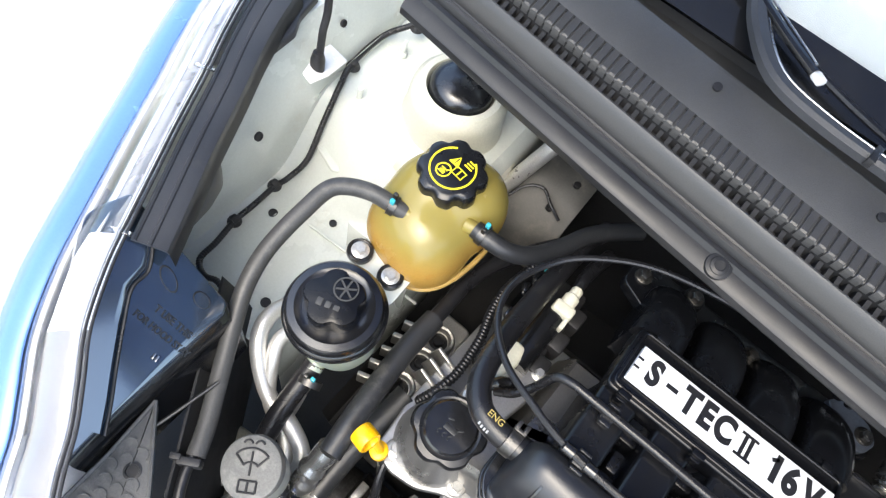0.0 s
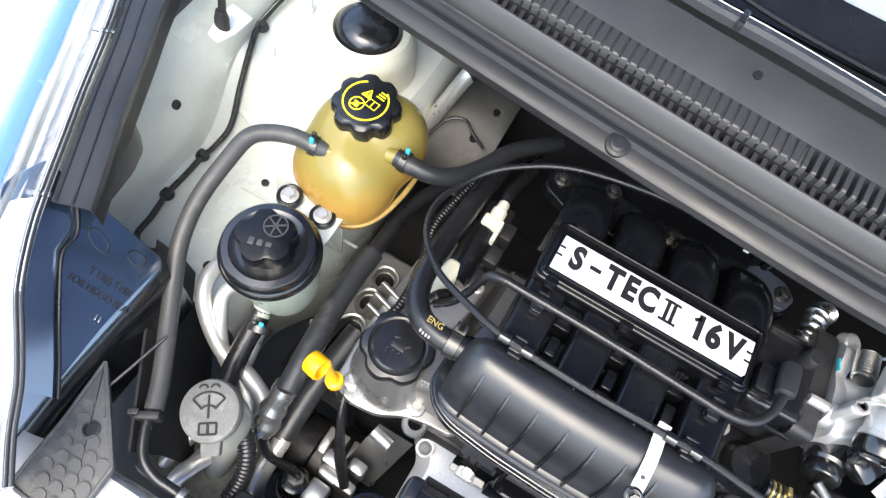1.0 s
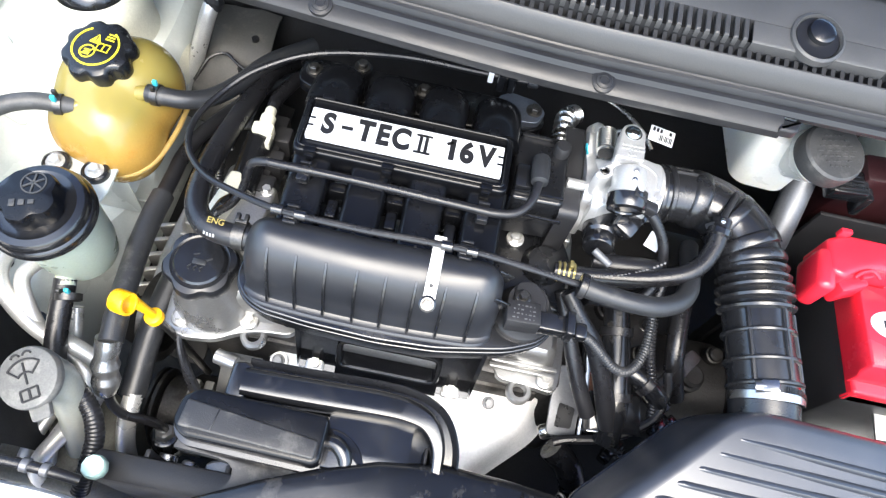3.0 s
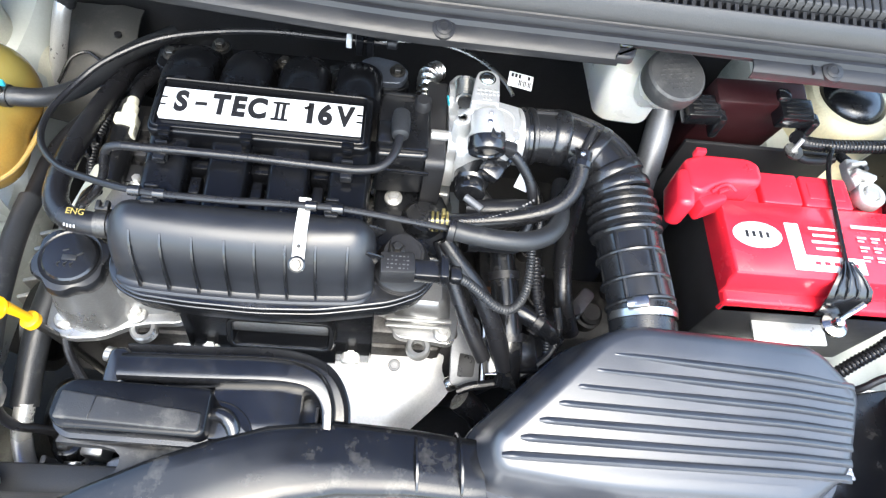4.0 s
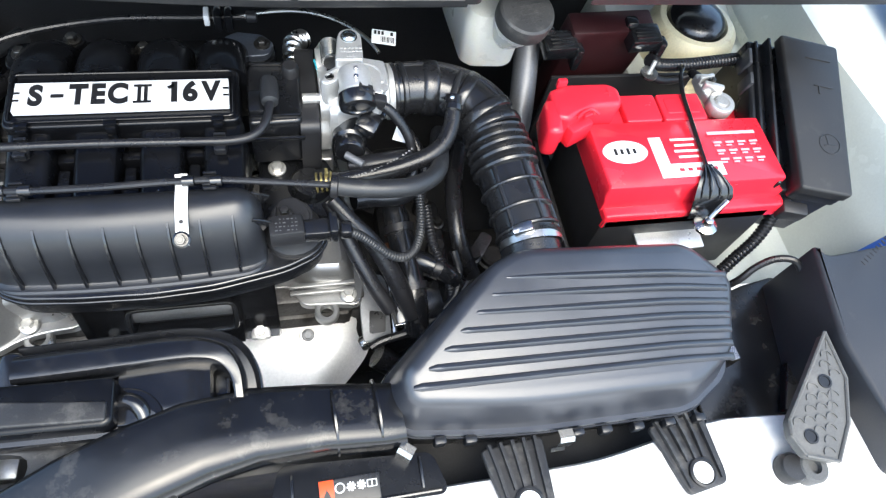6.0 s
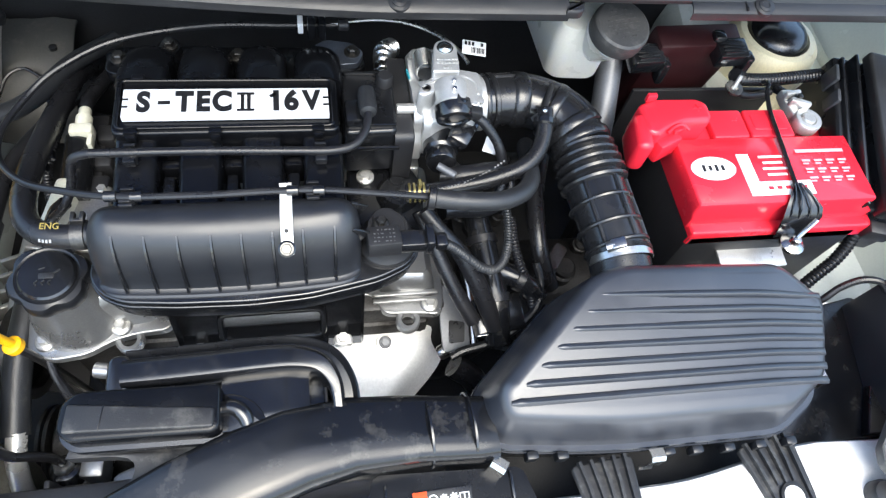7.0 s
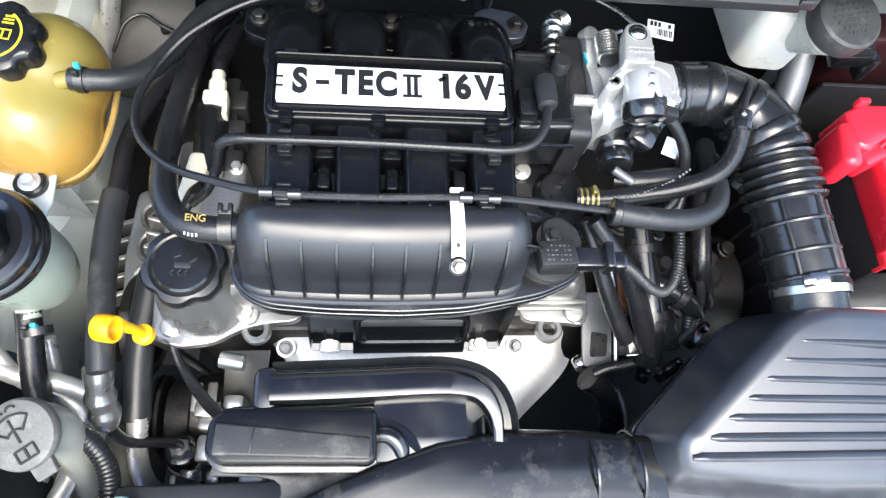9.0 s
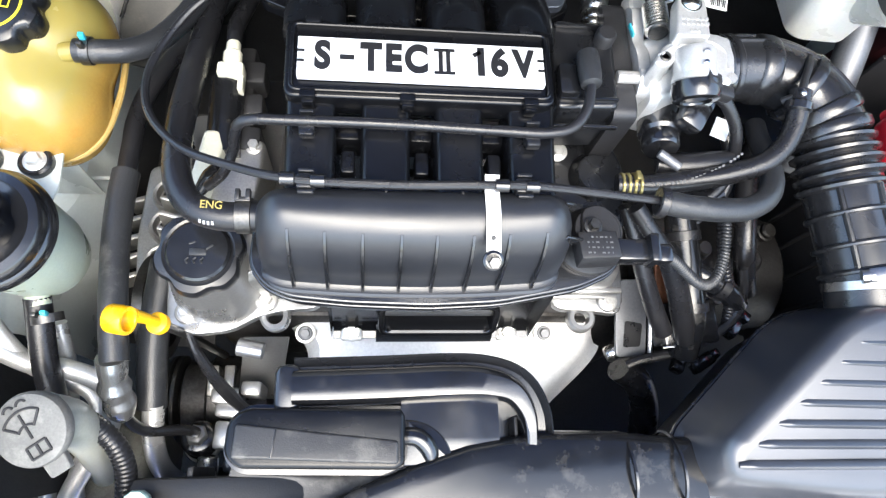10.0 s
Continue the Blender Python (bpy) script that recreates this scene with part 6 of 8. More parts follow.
# ---- fuse box ----
fuse = thing("fuse_box", (0.78, -0.03, -0.2), "tall black fuse box with smooth grey-black lid", "fuse box")
FA, FB, FC = Vector((0.731, -0.118, -0.052)), Vector((0.787, 0.086, -0.015)), Vector((0.817, -0.126, -0.052))
fu, fv = (FC - FA).normalized(), (FB - FA).normalized()
fw = fu.cross(fv).normalized()
fu = fv.cross(fw)
FM = Matrix(((fu.x, fv.x, fw.x, FA.x), (fu.y, fv.y, fw.y, FA.y), (fu.z, fv.z, fw.z, FA.z), (0, 0, 0, 1)))
bm = BM()
slab(bm, rounded(rect(-0.03, 0.004, 0.082, 0.222), 0.006), -0.13, -0.03, 0.004, FM)
slab(bm, rounded([(0.013, -0.003), (0.077, -0.003), (0.077, 0.212), (0.002, 0.212)], 0.005), -0.034, -0.012, 0.002, FM)
part("body", bm, black_plastic, fuse)
bm = BM()
slab(bm, rounded([(0.01, -0.006), (0.078, -0.006), (0.08, 0.214), (-0.002, 0.216)], 0.007), -0.014, 0.0, 0.004, FM)
fl = part("lid", bm, fuse_lid, fuse, "smooth dark grey lid")
for x, h in ((-0.02, -0.028), (-0.008, -0.018)):
    part("ridge", moved(box(BM(), (x, 0.11, h - 0.02), (0.005, 0.216, 0.05), 0.002), FM), black_plastic, fuse)
for y, w in ((0.19, 0.012), (0.155, 0.009)):
    part("clip", moved(box(BM(), (-0.031, y, -0.036), (0.005, w * 2, 0.03), 0.0015), FM), grey_plastic, fuse)
bm = BM()
box(bm, (0.048, 0.186, 0.0005), (0.034, 0.002, 0.0012), 0.0003)
box(bm, (0.052, 0.145, 0.0005), (0.026, 0.002, 0.0012), 0.0003)
box(bm, (0.046, 0.139, 0.0005), (0.002, 0.012, 0.0012), 0.0003)
part("embossing", moved(bm, FM), fuse_lid, fl)
bm = BM()
lathe(bm, (0.053, 0.062, 0), [(0.0145, -0.0005), (0.0145, 0.0006), (0.013, 0.0008), (0.0125, 0)], seg=28, cap=False)
box(bm, (0.053, 0.06, 0.0002), (0.016, 0.0018, 0.001), 0.0003, (0, 0, 12))
box(bm, (0.05, 0.066, 0.0002), (0.0018, 0.014, 0.001), 0.0003, (0, 0, 12))
part("embossing", moved(bm, FM), fuse_lid, fl)
bm = BM()
box(bm, (0.03, -0.012, -0.05), (0.034, 0.018, 0.024), 0.004)
part("latch", moved(bm, FM), black_part, fuse)

# ---- control unit behind the battery ----
ecu = thing("control_unit", (0.565, 0.12, -0.12), "dark control unit box, a maroon reflection in its colour, with black connectors", "control unit")
bm = BM()
box(bm, (0.56, 0.135, -0.11), (0.115, 0.034, 0.18), 0.004, (10, 0, 3))
part("housing", bm, maroon, ecu)
part("rib", box(BM(), (0.56, 0.128, -0.024), (0.1, 0.006, 0.004), 0.0015, (10, 0, 3)), maroon, ecu)
for x, y, z, s in ((0.489, 0.1, -0.042, 0.95), (0.601, 0.102, -0.034, 0.95)):
    bm = BM()
    box(bm, (x, y, z), (0.044 * s, 0.03 * s, 0.024 * s), 0.003, (10, 0, 4))
    con = part("connector", bm, black_gloss, ecu)
    for k in range(5):
        part("rib", box(BM(), (x, y - 0.011 + 0.0055 * k, z + 0.0125 * s), (0.03 * s, 0.0024, 0.003), 0.0008, (10, 0, 4)), black_gloss, con)
    part("hood", box(BM(), (x - 0.016, y + 0.014, z + 0.013), (0.016, 0.016, 0.012), 0.004), black_gloss, con)
    part("lever", box(BM(), (x + 0.026 * s, y - 0.008, z - 0.012), (0.01, 0.018, 0.034), 0.003), black_gloss, con)
bm = BM()
tube(bm, [(0.475, 0.2, -0.02), (0.462, 0.13, -0.07), (0.45, 0.06, -0.13), (0.44, 0.02, -0.2)], 0.0165, 18)
solo("brace_tube", bm, dull_metal, "grey metal brace tube beside the brake reservoir", "tube")

# ---- headlamp and wing at the car's right ----
head = thing("headlamp", (-0.55, -0.17, -0.2), "clear headlamp with pale housing and black upper bracket", "headlamp")
# the inner edge of the lamp runs back along the wing
EDGE = [(-0.352, -0.388), (-0.378, -0.359), (-0.398, -0.331), (-0.421, -0.305), (-0.448, -0.275), (-0.471, -0.237), (-0.487, -0.206), (-0.513, -0.155), (-0.538, -0.106), (-0.568, -0.044), (-0.591, 0.0), (-0.614, 0.05), (-0.632, 0.1)]


def edge_at(k, d, z):
    """A point d metres outboard of the lamp's inner edge."""
    a = Vector(EDGE[max(0, k - 1)])
    b = Vector(EDGE[min(len(EDGE) - 1, k + 1)])
    t = (b - a).normalized()
    p = Vector(EDGE[k]) + Vector((-t.y, t.x)) * d
    return Vector((p.x, p.y, z - 0.022 * smooth01(-0.2, -0.36, EDGE[k][1])))


def along(prof, thick, k0=0, k1=len(EDGE) - 1, down=(0, 0, -1)):
    cols = []
    for d, z in prof:
        cols.append(spline([edge_at(k, d, z) for k in range(k0, k1 + 1)], 5))
    return sheet(BM(), [list(r) for r in zip(*cols)], thick, down)


def edge_line(d, z, r, k0=0, k1=len(EDGE) - 1):
    return tube(BM(), [edge_at(k, d, z) for k in range(k0, k1 + 1)], r, 8, 5)


lens = part("lens", along([(0.0, 0.003), (0.008, 0.006), (0.022, 0.003), (0.036, -0.006), (0.05, -0.02), (0.06, -0.036)], 0.003), lens_plastic, head, "clear polycarbonate lens")
lens.visible_shadow = False
for d in (-0.0015, 0.0025, 0.0058):
    part("lens_bead", edge_line(d, 0.0055, 0.0013), black_part if d < 0.005 else lamp_grey, lens)
part("reflector", along([(0.004, -0.008), (0.014, -0.02), (0.024, -0.032), (0.036, -0.04), (0.05, -0.052), (0.062, -0.075)], 0.002), lamp_chrome, head, "bright silvered reflector bowl")
part("trim_band", along([(0.006, -0.004), (0.013, -0.0075), (0.0145, -0.013)], 0.002, 5), white_paint, head, "white inner trim band")
part("trim_band", along([(0.026, -0.012), (0.034, -0.019), (0.0355, -0.026)], 0.002, 3), lamp_grey, head, "grey inner trim band")
part("trim_band", along([(0.045, -0.024), (0.052, -0.032), (0.053, -0.042)], 0.002), lamp_grey, head, "grey inner trim band")
part("bezel", along([(0.001, -0.001), (0.012, -0.003), (0.026, -0.009), (0.037, -0.017), (0.04, -0.03)], 0.002, 0, 4), lamp_dark, head, "dark grey bezel")
mesh = part("ribbed_trim", along([(0.001, -0.0012), (0.012, -0.0032), (0.026, -0.0092), (0.037, -0.0172), (0.04, -0.0302)], 0.002, 4, 6), lamp_chrome, head, "pale finely ribbed trim")
for k in range(60):
    f = 4.0 + k / 59 * 1.9
    a = edge_at(int(f), 0.006, -0.0018).lerp(edge_at(int(f) + 1, 0.006, -0.0018), f % 1)
    b = edge_at(int(f), 0.034, -0.0142).lerp(edge_at(int(f) + 1, 0.034, -0.0142), f % 1)
    part("bezel_rib", tube(BM(), [a, a.lerp(b, 0.5) + Vector((0, 0, 0.0022)), b], 0.0005, 5, straight=True), lamp_grey, mesh)
for k, d in ((9, 0.003), (6, 0.004)):
    p = edge_at(k, d, 0.007)
    part("moulding_clip", box(BM(), p, (0.02, 0.004, 0.003), 0.001, (0, 0, 25)), lens_plastic, head)
# black carrier beside the lamp, with the bulb cover below its inner edge
car = spline([edge_at(k, -0.032 - 0.004 * smooth01(-0.1, 0.1, EDGE[k][1]), 0) for k in range(6, 13)], 10)
rim = spline([edge_at(k, -0.002, 0) for k in range(6, 13)], 10)
rows = [[a.lerp(b, u) + Vector((0, 0, dz)) for u, dz in ((0, -0.004), (0.15, -0.005), (0.5, -0.0075), (0.85, -0.011), (0.96, -0.013), (1.0, -0.017), (1.0, -0.04))] for a, b in zip(rim, car)]
part("carrier", sheet(BM(), rows, 0.003), carrier_plastic, head, "black plastic lamp carrier with a rolled inner edge")
part("carrier_ridge", edge_line(-0.017, -0.0075, 0.002, 6, 12), carrier_plastic, head)
part("carrier_ridge", edge_line(-0.0045, -0.005, 0.0024, 6, 12), carrier_plastic, head)
part("bulb_cover", slab(BM(), rounded([(-0.565, -0.07), (-0.555, -0.067), (-0.533, -0.076), (-0.515, -0.091), (-0.505, -0.117), (-0.501, -0.147), (-0.500, -0.166), (-0.53, -0.16)][::-1], 0.006), -0.09, -0.05, 0.006), carrier_plastic, head, "black bulb cover")
part("flap", slab(BM(), rounded([(-0.6, -0.005), (-0.576, -0.003), (-0.577, 0.039), (-0.579, 0.080), (-0.591, 0.100), (-0.6, 0.14), (-0.64, 0.12)], 0.004), -0.05, -0.04, 0.003), carrier_plastic, head, "black seal flap behind the lamp")
# flat black mounting plate in front, sloping inwards, with raised writing
def plate_z(x, y):
    """The height of the sloping mounting plate."""
    return -0.083 - 0.84 * (x + 0.436)


PLATE = rounded([(-0.53, -0.215), (-0.45, -0.345), (-0.414, -0.37), (-0.4165, -0.31), (-0.4165, -0.184), (-0.422, -0.1755), (-0.522, -0.175)], [0.01, 0.01, 0.002, 0.02, 0.005, 0.005, 0.004])
bm = BM()
loft(bm, [[Vector((p.x, p.y, plate_z(p.x, p.y) + dz)) for p in inset(PLATE, d)] for d, dz in ((0.0, -0.004), (0.0, -0.001), (0.0012, 0.0))])
mp = part("mounting_plate", bm, plate_sky_gloss, head, "black mounting plate with raised lettering and holes")
# the side that drops from the plate's inner edge, with two flutes
SIDE = [(-0.43, -0.1745), (-0.4175, -0.182), (-0.416, -0.2), (-0.416, -0.25), (-0.416, -0.31), (-0.4135, -0.36)]
drop = []
for x, y in SIDE:
    drop.append([(x + dx, y + dy, plate_z(x, y) + dz) for dx, dy, dz in ((0.0, 0.0, -0.003), (0.004, 0.0, -0.008), (0.007, 0.001, -0.022), (0.0055, 0.001, -0.026), (0.011, 0.002, -0.045), (0.016, 0.002, -0.085))])
part("fold", sheet(BM(), drop, 0.002, (-1, 0, -0.2)), black_gloss, mp)
# raised step along the lens
STEP = [(-0.493, -0.185), (-0.477, -0.208), (-0.4745, -0.229), (-0.459, -0.255), (-0.441, -0.282), (-0.425, -0.305), (-0.411, -0.327)]
part("step", sheet(BM(), [[(x - dx, y - dx * 0.6, plate_z(x - dx, y) + dz) for dx, dz in ((0.0, -0.001), (0.0012, 0.0035), (0.004, 0.004), (0.022, 0.004))] for x, y in STEP], 0.002), plate_sky_gloss, mp)
part("groove", tube(BM(), [(x + 0.0015, y + 0.0008, plate_z(x, y) - 0.0004) for x, y in STEP], 0.0017, 8), ink_black, mp)
for x, y, rx_, ry_, a in ((-0.462, -0.2, 0.0098, 0.0055, -25), (-0.435, -0.191, 0.0068, 0.0058, 0)):
    bm = BM()
    loft(bm, [[Vector((q.x, q.y, plate_z(q.x, q.y) + z)) for q in [pose(x, y, 0, 0, 0, a) @ Vector((p[0], p[1], 0)) for p in oval(0, 0, rx_ * k, ry_ * k, 24)]] for k, z in ((1.12, -0.002), (1.12, 0.0006), (1.0, 0.0008), (0.96, -0.0002))])
    part("hole", bm, ink_black, mp)


def on_plate(bm, x, y, turn):
    """Lays flat lettering on the sloping plate."""
    for v in moved(bm, pose(x, y, 0, 0, 0, turn)).verts:
        v.co.z += plate_z(v.co.x, v.co.y) + 0.0004
    return bm


for body, size, x, y in (("T USE THIS", 0.0085, -0.4365, -0.2225), ("FOR HOOD STAY", 0.0078, -0.4355, -0.2365)):
    part("lettering", on_plate(moved(words(body, size, 0.0002), Matrix.Diagonal((0.8, 1.15, 1, 1))), x, y, 8), ink_black, mp)
bm = BM()
for k in range(3):
    box(bm, (-0.432 + 0.004 * k, -0.254, plate_z(-0.428, -0.254) + 0.0006), (0.0026, 0.006, 0.001), 0.0002, (0, 0, 8))
part("raised_mark", bm, plate_sky_gloss, mp)
part("stay_bar", tube(BM(), [(-0.392, -0.297, -0.128), (-0.386, -0.265, -0.128), (-0.38, -0.23, -0.128)], 0.0018, 8), dark_steel, head, "grey steel bar under the lamp")
# dark inner side below the lamp
bm = BM()
side_rows = []
for k in range(9):
    f = k / 8
    x, y = -0.50 + 0.12 * f, -0.15 - 0.18 * f
    side_rows.append([(x + 0.04, y + 0.0, -0.14), (x + 0.05, y + 0.012, -0.2), (x + 0.06, y + 0.02, -0.3), (x + 0.05, y, -0.45)])
sheet(bm, side_rows, 0.003, (-1, 0, 0))
solo("lamp_side_panel", bm, dark_sheet, "black splash panel under the headlamp", "splash panel", kind="structure")

# blue wing and bumper skin outside the lamp
wing = thing("front_wing", (-0.7, -0.1, -0.3), "metallic blue painted front wing and bumper", "car wing", kind="structure")
part("skin", along([(0.061, -0.034), (0.072, -0.035), (0.088, -0.043), (0.102, -0.065), (0.114, -0.12), (0.118, -0.4)], 0.003, down=(0.6, 0, -0.3)), blue_paint, wing)
bm = BM()
cols = []
for d, z in ((-0.01, -0.004), (0.01, -0.002), (0.03, -0.012), (0.045, -0.05), (0.05, -0.12), (0.05, -0.4)):
    cols.append(spline([(-0.628 - d, 0.095, z), (-0.65 - d, 0.2, z + 0.01), (-0.665 - d, 0.4, z + 0.03), (-0.67 - d, 0.7, z + 0.05)], 6))
sheet(bm, [list(r) for r in zip(*cols)], 0.002)
part("rear_skin", bm, blue_paint, wing)
bm = BM()
rows = []
for i in range(25):
    x = -0.40 + 1.06 * i / 24
    sag = 0.05 * ((x - 0.13) / 0.53) ** 2
    rows.append([(x, -0.51 + sag, -0.2), (x, -0.56 + sag, -0.19), (x, -0.6 + sag, -0.22), (x, -0.62 + sag, -0.3), (x, -0.62 + sag, -0.5)])
sheet(bm, rows, 0.003)
part("bumper", bm, blue_paint, wing)
bm = BM()
cols = []
for d, z in ((-0.01, -0.004), (0.01, -0.002), (0.03, -0.012), (0.045, -0.05), (0.05, -0.12), (0.05, -0.4)):
    cols.append(spline([(0.84 + d, -0.45, z - 0.06), (0.93 + d, -0.3, z - 0.04), (1.0 + d, 0.0, z - 0.03), (1.03 + d, 0.3, z), (1.04 + d, 0.7, z + 0.02)], 6))
wing2 = thing("front_wing", (0.95, 0.0, -0.3), "metallic blue painted front wing beside the fuse box", "car wing", kind="structure")
part("skin", sheet(bm, [list(r) for r in zip(*cols)], 0.002), blue_paint, wing2)

# ---- lattice-moulded triangular brackets on both sides ----
def lattice(name, outline, z, holes, label, skin=bracket_grey):
    root = thing(name, (*outline[0], z - 0.03), label, "bracket", "side brackets")
    bm = BM()
    slab(bm, rounded(outline, 0.004), z - 0.012, z, 0.0015)
    pl = part("plate", bm, skin, root)
    xs, ys = [p[0] for p in outline], [p[1] for p in outline]

    def inside(x, y):
        ok, n = True, len(outline)
        for i in range(n):
            a, b = outline[i], outline[(i + 1) % n]
            ln = math.hypot(b[0] - a[0], b[1] - a[1])
            if ((b[0] - a[0]) * (y - a[1]) - (b[1] - a[1]) * (x - a[0])) / ln < 0.007:
                ok = False
        return ok

    bm = BM()
    nx, ny = int((max(xs) - min(xs)) / 0.0135), int((max(ys) - min(ys)) / 0.011)
    for i in range(nx + 1):
        for j in range(ny + 1):
            x = min(xs) + 0.0135 * i + (0.00675 if j % 2 else 0)
            y = min(ys) + 0.011 * j
            if inside(x, y) and all(math.hypot(x - h[0], y - h[1]) > 0.011 for h in holes):
                n = 10
                rows = []
                for k in range(n + 1):
                    a = math.pi * k / n
                    rows.append([(x + r * math.cos(a), y + r * math.sin(a) - 0.002, z + 0.0014) for r in (0.0058, 0.0069)])
                sheet(bm, rows, 0.0014)
    part("lattice", bm, skin, pl)
    for hx_, hy_ in holes:
        bm = BM()
        lathe(bm, (hx_, hy_, z - 0.001), [(0.0078, 0), (0.0078, 0.0022), (0.0058, 0.0024), (0.0054, 0.0012)], seg=24)
        part("hole", bm, ink_black, pl)
    bm = BM()
    n = len(outline)
    for i in range(n):
        a, b = outline[i], outline[(i + 1) % n]
        tube(bm, [(a[0], a[1], z + 0.0005), (b[0], b[1], z + 0.0005)], 0.002, 6, straight=True)
    part("edge_rim", bm, skin, pl)
    return root


lattice("lamp_bracket_west", [(-0.406, -0.279), (-0.4, -0.335), (-0.398, -0.4), (-0.335, -0.405), (-0.337, -0.348)], -0.12, [(-0.374, -0.332)], "dusty black triangular bracket with moulded lattice")
lattice("lamp_bracket_east", [(0.72, -0.29), (0.675, -0.335), (0.632, -0.377), (0.627, -0.393), (0.634, -0.414), (0.667, -0.425), (0.697, -0.39), (0.719, -0.344)], -0.1, [(0.692, -0.344), (0.648, -0.397)], "dusty grey pointed bracket with moulded lattice", bracket_pale)
bush = thing("mount_bush", (0.645, -0.425, -0.137), "grey-black rubber mounting bush on the crossmember", "bush")
part("sleeve", lathe(BM(), (0.652, -0.424, -0.137), [(0.0165, 0), (0.0165, 0.017), (0.014, 0.02), (0.0075, 0.02), (0.007, 0.014)], seg=24), bracket_grey, bush)
part("collar", lathe(BM(), (0.631, -0.421, -0.137), [(0.0155, 0), (0.0155, 0.014), (0.013, 0.018), (0.004, 0.0185)], seg=24), dusty_plastic, bush)
bm = BM()
slab(bm, rounded([(0.754, -0.182), (0.765, -0.2), (0.9, -0.19), (0.92, -0.4), (0.8, -0.47), (0.745, -0.44), (0.73, -0.3)][::-1], 0.01), -0.2, -0.09, 0.006)
hl2 = solo("headlamp_carrier", bm, carrier_plastic, "black plastic headlamp carrier beside the filter box", "headlamp carrier")
bm = BM()
for i in range(9):
    box(bm, (0.79 + 0.006 * i, -0.222 + 0.0035 * i, -0.0745), (0.0022, 0.006, 0.001), 0.0003, (0, 0, 28))
part("raised_print", bm, dusty_plastic, hl2)
shroud = thing("side_shroud", (0.7, -0.27, -0.24), "black plastic splash shroud panels beside the filter box", "shroud")
bm = BM()
slab(bm, rounded([(0.6, -0.356), (0.82, -0.356), (0.82, -0.2), (0.772, -0.174), (0.724, -0.182), (0.66, -0.2), (0.6, -0.3)], 0.005), -0.26, -0.2, 0.003)
part("lower_panel", bm, duct_plastic, shroud)
bm = BM()
slab(bm, rounded([(0.7, -0.352), (0.82, -0.352), (0.81, -0.21), (0.772, -0.2), (0.762, -0.21), (0.745, -0.27)], 0.004), -0.204, -0.188, 0.002)
part("upper_panel", bm, black_plastic, shroud)

# ---- hoses, cables and pipes ----
def run(name, pts, r, material, label, category, group="", seg=12, ribs=None):
    return solo(name, tube(BM(), pts, r, seg, ribs=ribs), material, label, category, group)


def spring_clip(at, axis, r, root, teal=False):
    bm = BM()
    lathe(bm, at, [(r, -0.004), (r + 0.0016, -0.0038), (r + 0.0016, 0.0038), (r, 0.004)], axis, seg=28, cap=False)
    part("band", bm, dark_steel, root)
    for s in (-1, 1):
        bm = BM()
        side = Vector(axis).normalized().cross((0, 0, 1)).normalized()
        c = Vector(at) + Vector((0, 0, r + 0.004)) + side * 0.004 * s
        box(bm, c, (0.005, 0.004, 0.008), 0.001)
        part("ear", bm, teal_paint if teal and s < 0 else dark_steel, root)


# throttle cable, looped round the manifold
cable = thing("throttle_cable", (0, 0, -0.1), "thin black throttle cable looping round the intake manifold", "cable")
part("sheath", tube(BM(), [(0.115, 0.139, -0.03), (0.058, 0.136, -0.028), (-0.03, 0.134, -0.028), (-0.119, 0.114, -0.03), (-0.175, 0.085, -0.04), (-0.205, 0.056, -0.05), (-0.222, 0.012, -0.051), (-0.214, -0.03, -0.043), (-0.185, -0.064, -0.032), (-0.146, -0.084, -0.02), (-0.095, -0.0995, -0.0095), (-0.022, -0.1035, -0.006), (0.041, -0.1025, -0.005), (0.086, -0.1005, -0.009), (0.14, -0.1015, -0.017), (0.195, -0.104, -0.024)], 0.0034, 10), rubber, cable)
part("inner_wire", tube(BM(), [(0.1, 0.139, -0.029), (0.15, 0.14, -0.022), (0.19, 0.134, -0.02), (0.225, 0.12, -0.024), (0.25, 0.1, -0.03), (0.26, 0.085, -0.035)], 0.0024, 8), bright_metal, cable, "bright steel cable end")
for x, y, z in ((-0.1, -0.099, -0.0095), (-0.078, -0.1005, -0.009), (0.058, -0.102, -0.006), (0.082, -0.101, -0.009)):
    part("collar", lathe(BM(), (x - 0.006, y, z), [(0.003, 0), (0.005, 0.001), (0.0052, 0.011), (0.0035, 0.012)], (1, 0, 0), seg=16), black_gloss, cable)
for x, z in ((-0.0865, -0.011), (0.0765, -0.01)):
    bm = BM()
    box(bm, (x, -0.1, z - 0.004), (0.014, 0.012, 0.012), 0.002)
    box(bm, (x, -0.092, z + 0.001), (0.012, 0.003, 0.004), 0.001)
    box(bm, (x, -0.109, z + 0.001), (0.012, 0.003, 0.004), 0.001)
    part("cable_clip", bm, black_plastic, cable)
part("cable_clip", box(BM(), (0.072, 0.136, -0.026), (0.006, 0.016, 0.014), 0.001), white_label, cable, "white cable marker")
bm = BM()
for x in (0.084, 0.096):
    box(bm, (x, 0.137, -0.026), (0.009, 0.03, 0.024), 0.003)
part("cable_holder", bm, black_gloss, cable)
part("collar", lathe(BM(), (0.114, 0.139, -0.029), [(0.004, 0), (0.0065, 0.001), (0.0065, 0.011), (0.004, 0.013)], (1, 0, 0), seg=16), black_part, cable)
TM = pose(0.266, 0.095, -0.021, 14, 4, -8)
part("tag", slab(BM(), rounded(rect(-0.014, -0.009, 0.014, 0.009), 0.001), -0.0006, 0.0, 0.0001, TM), white_label, cable, "white barcode tag")
bm = BM()
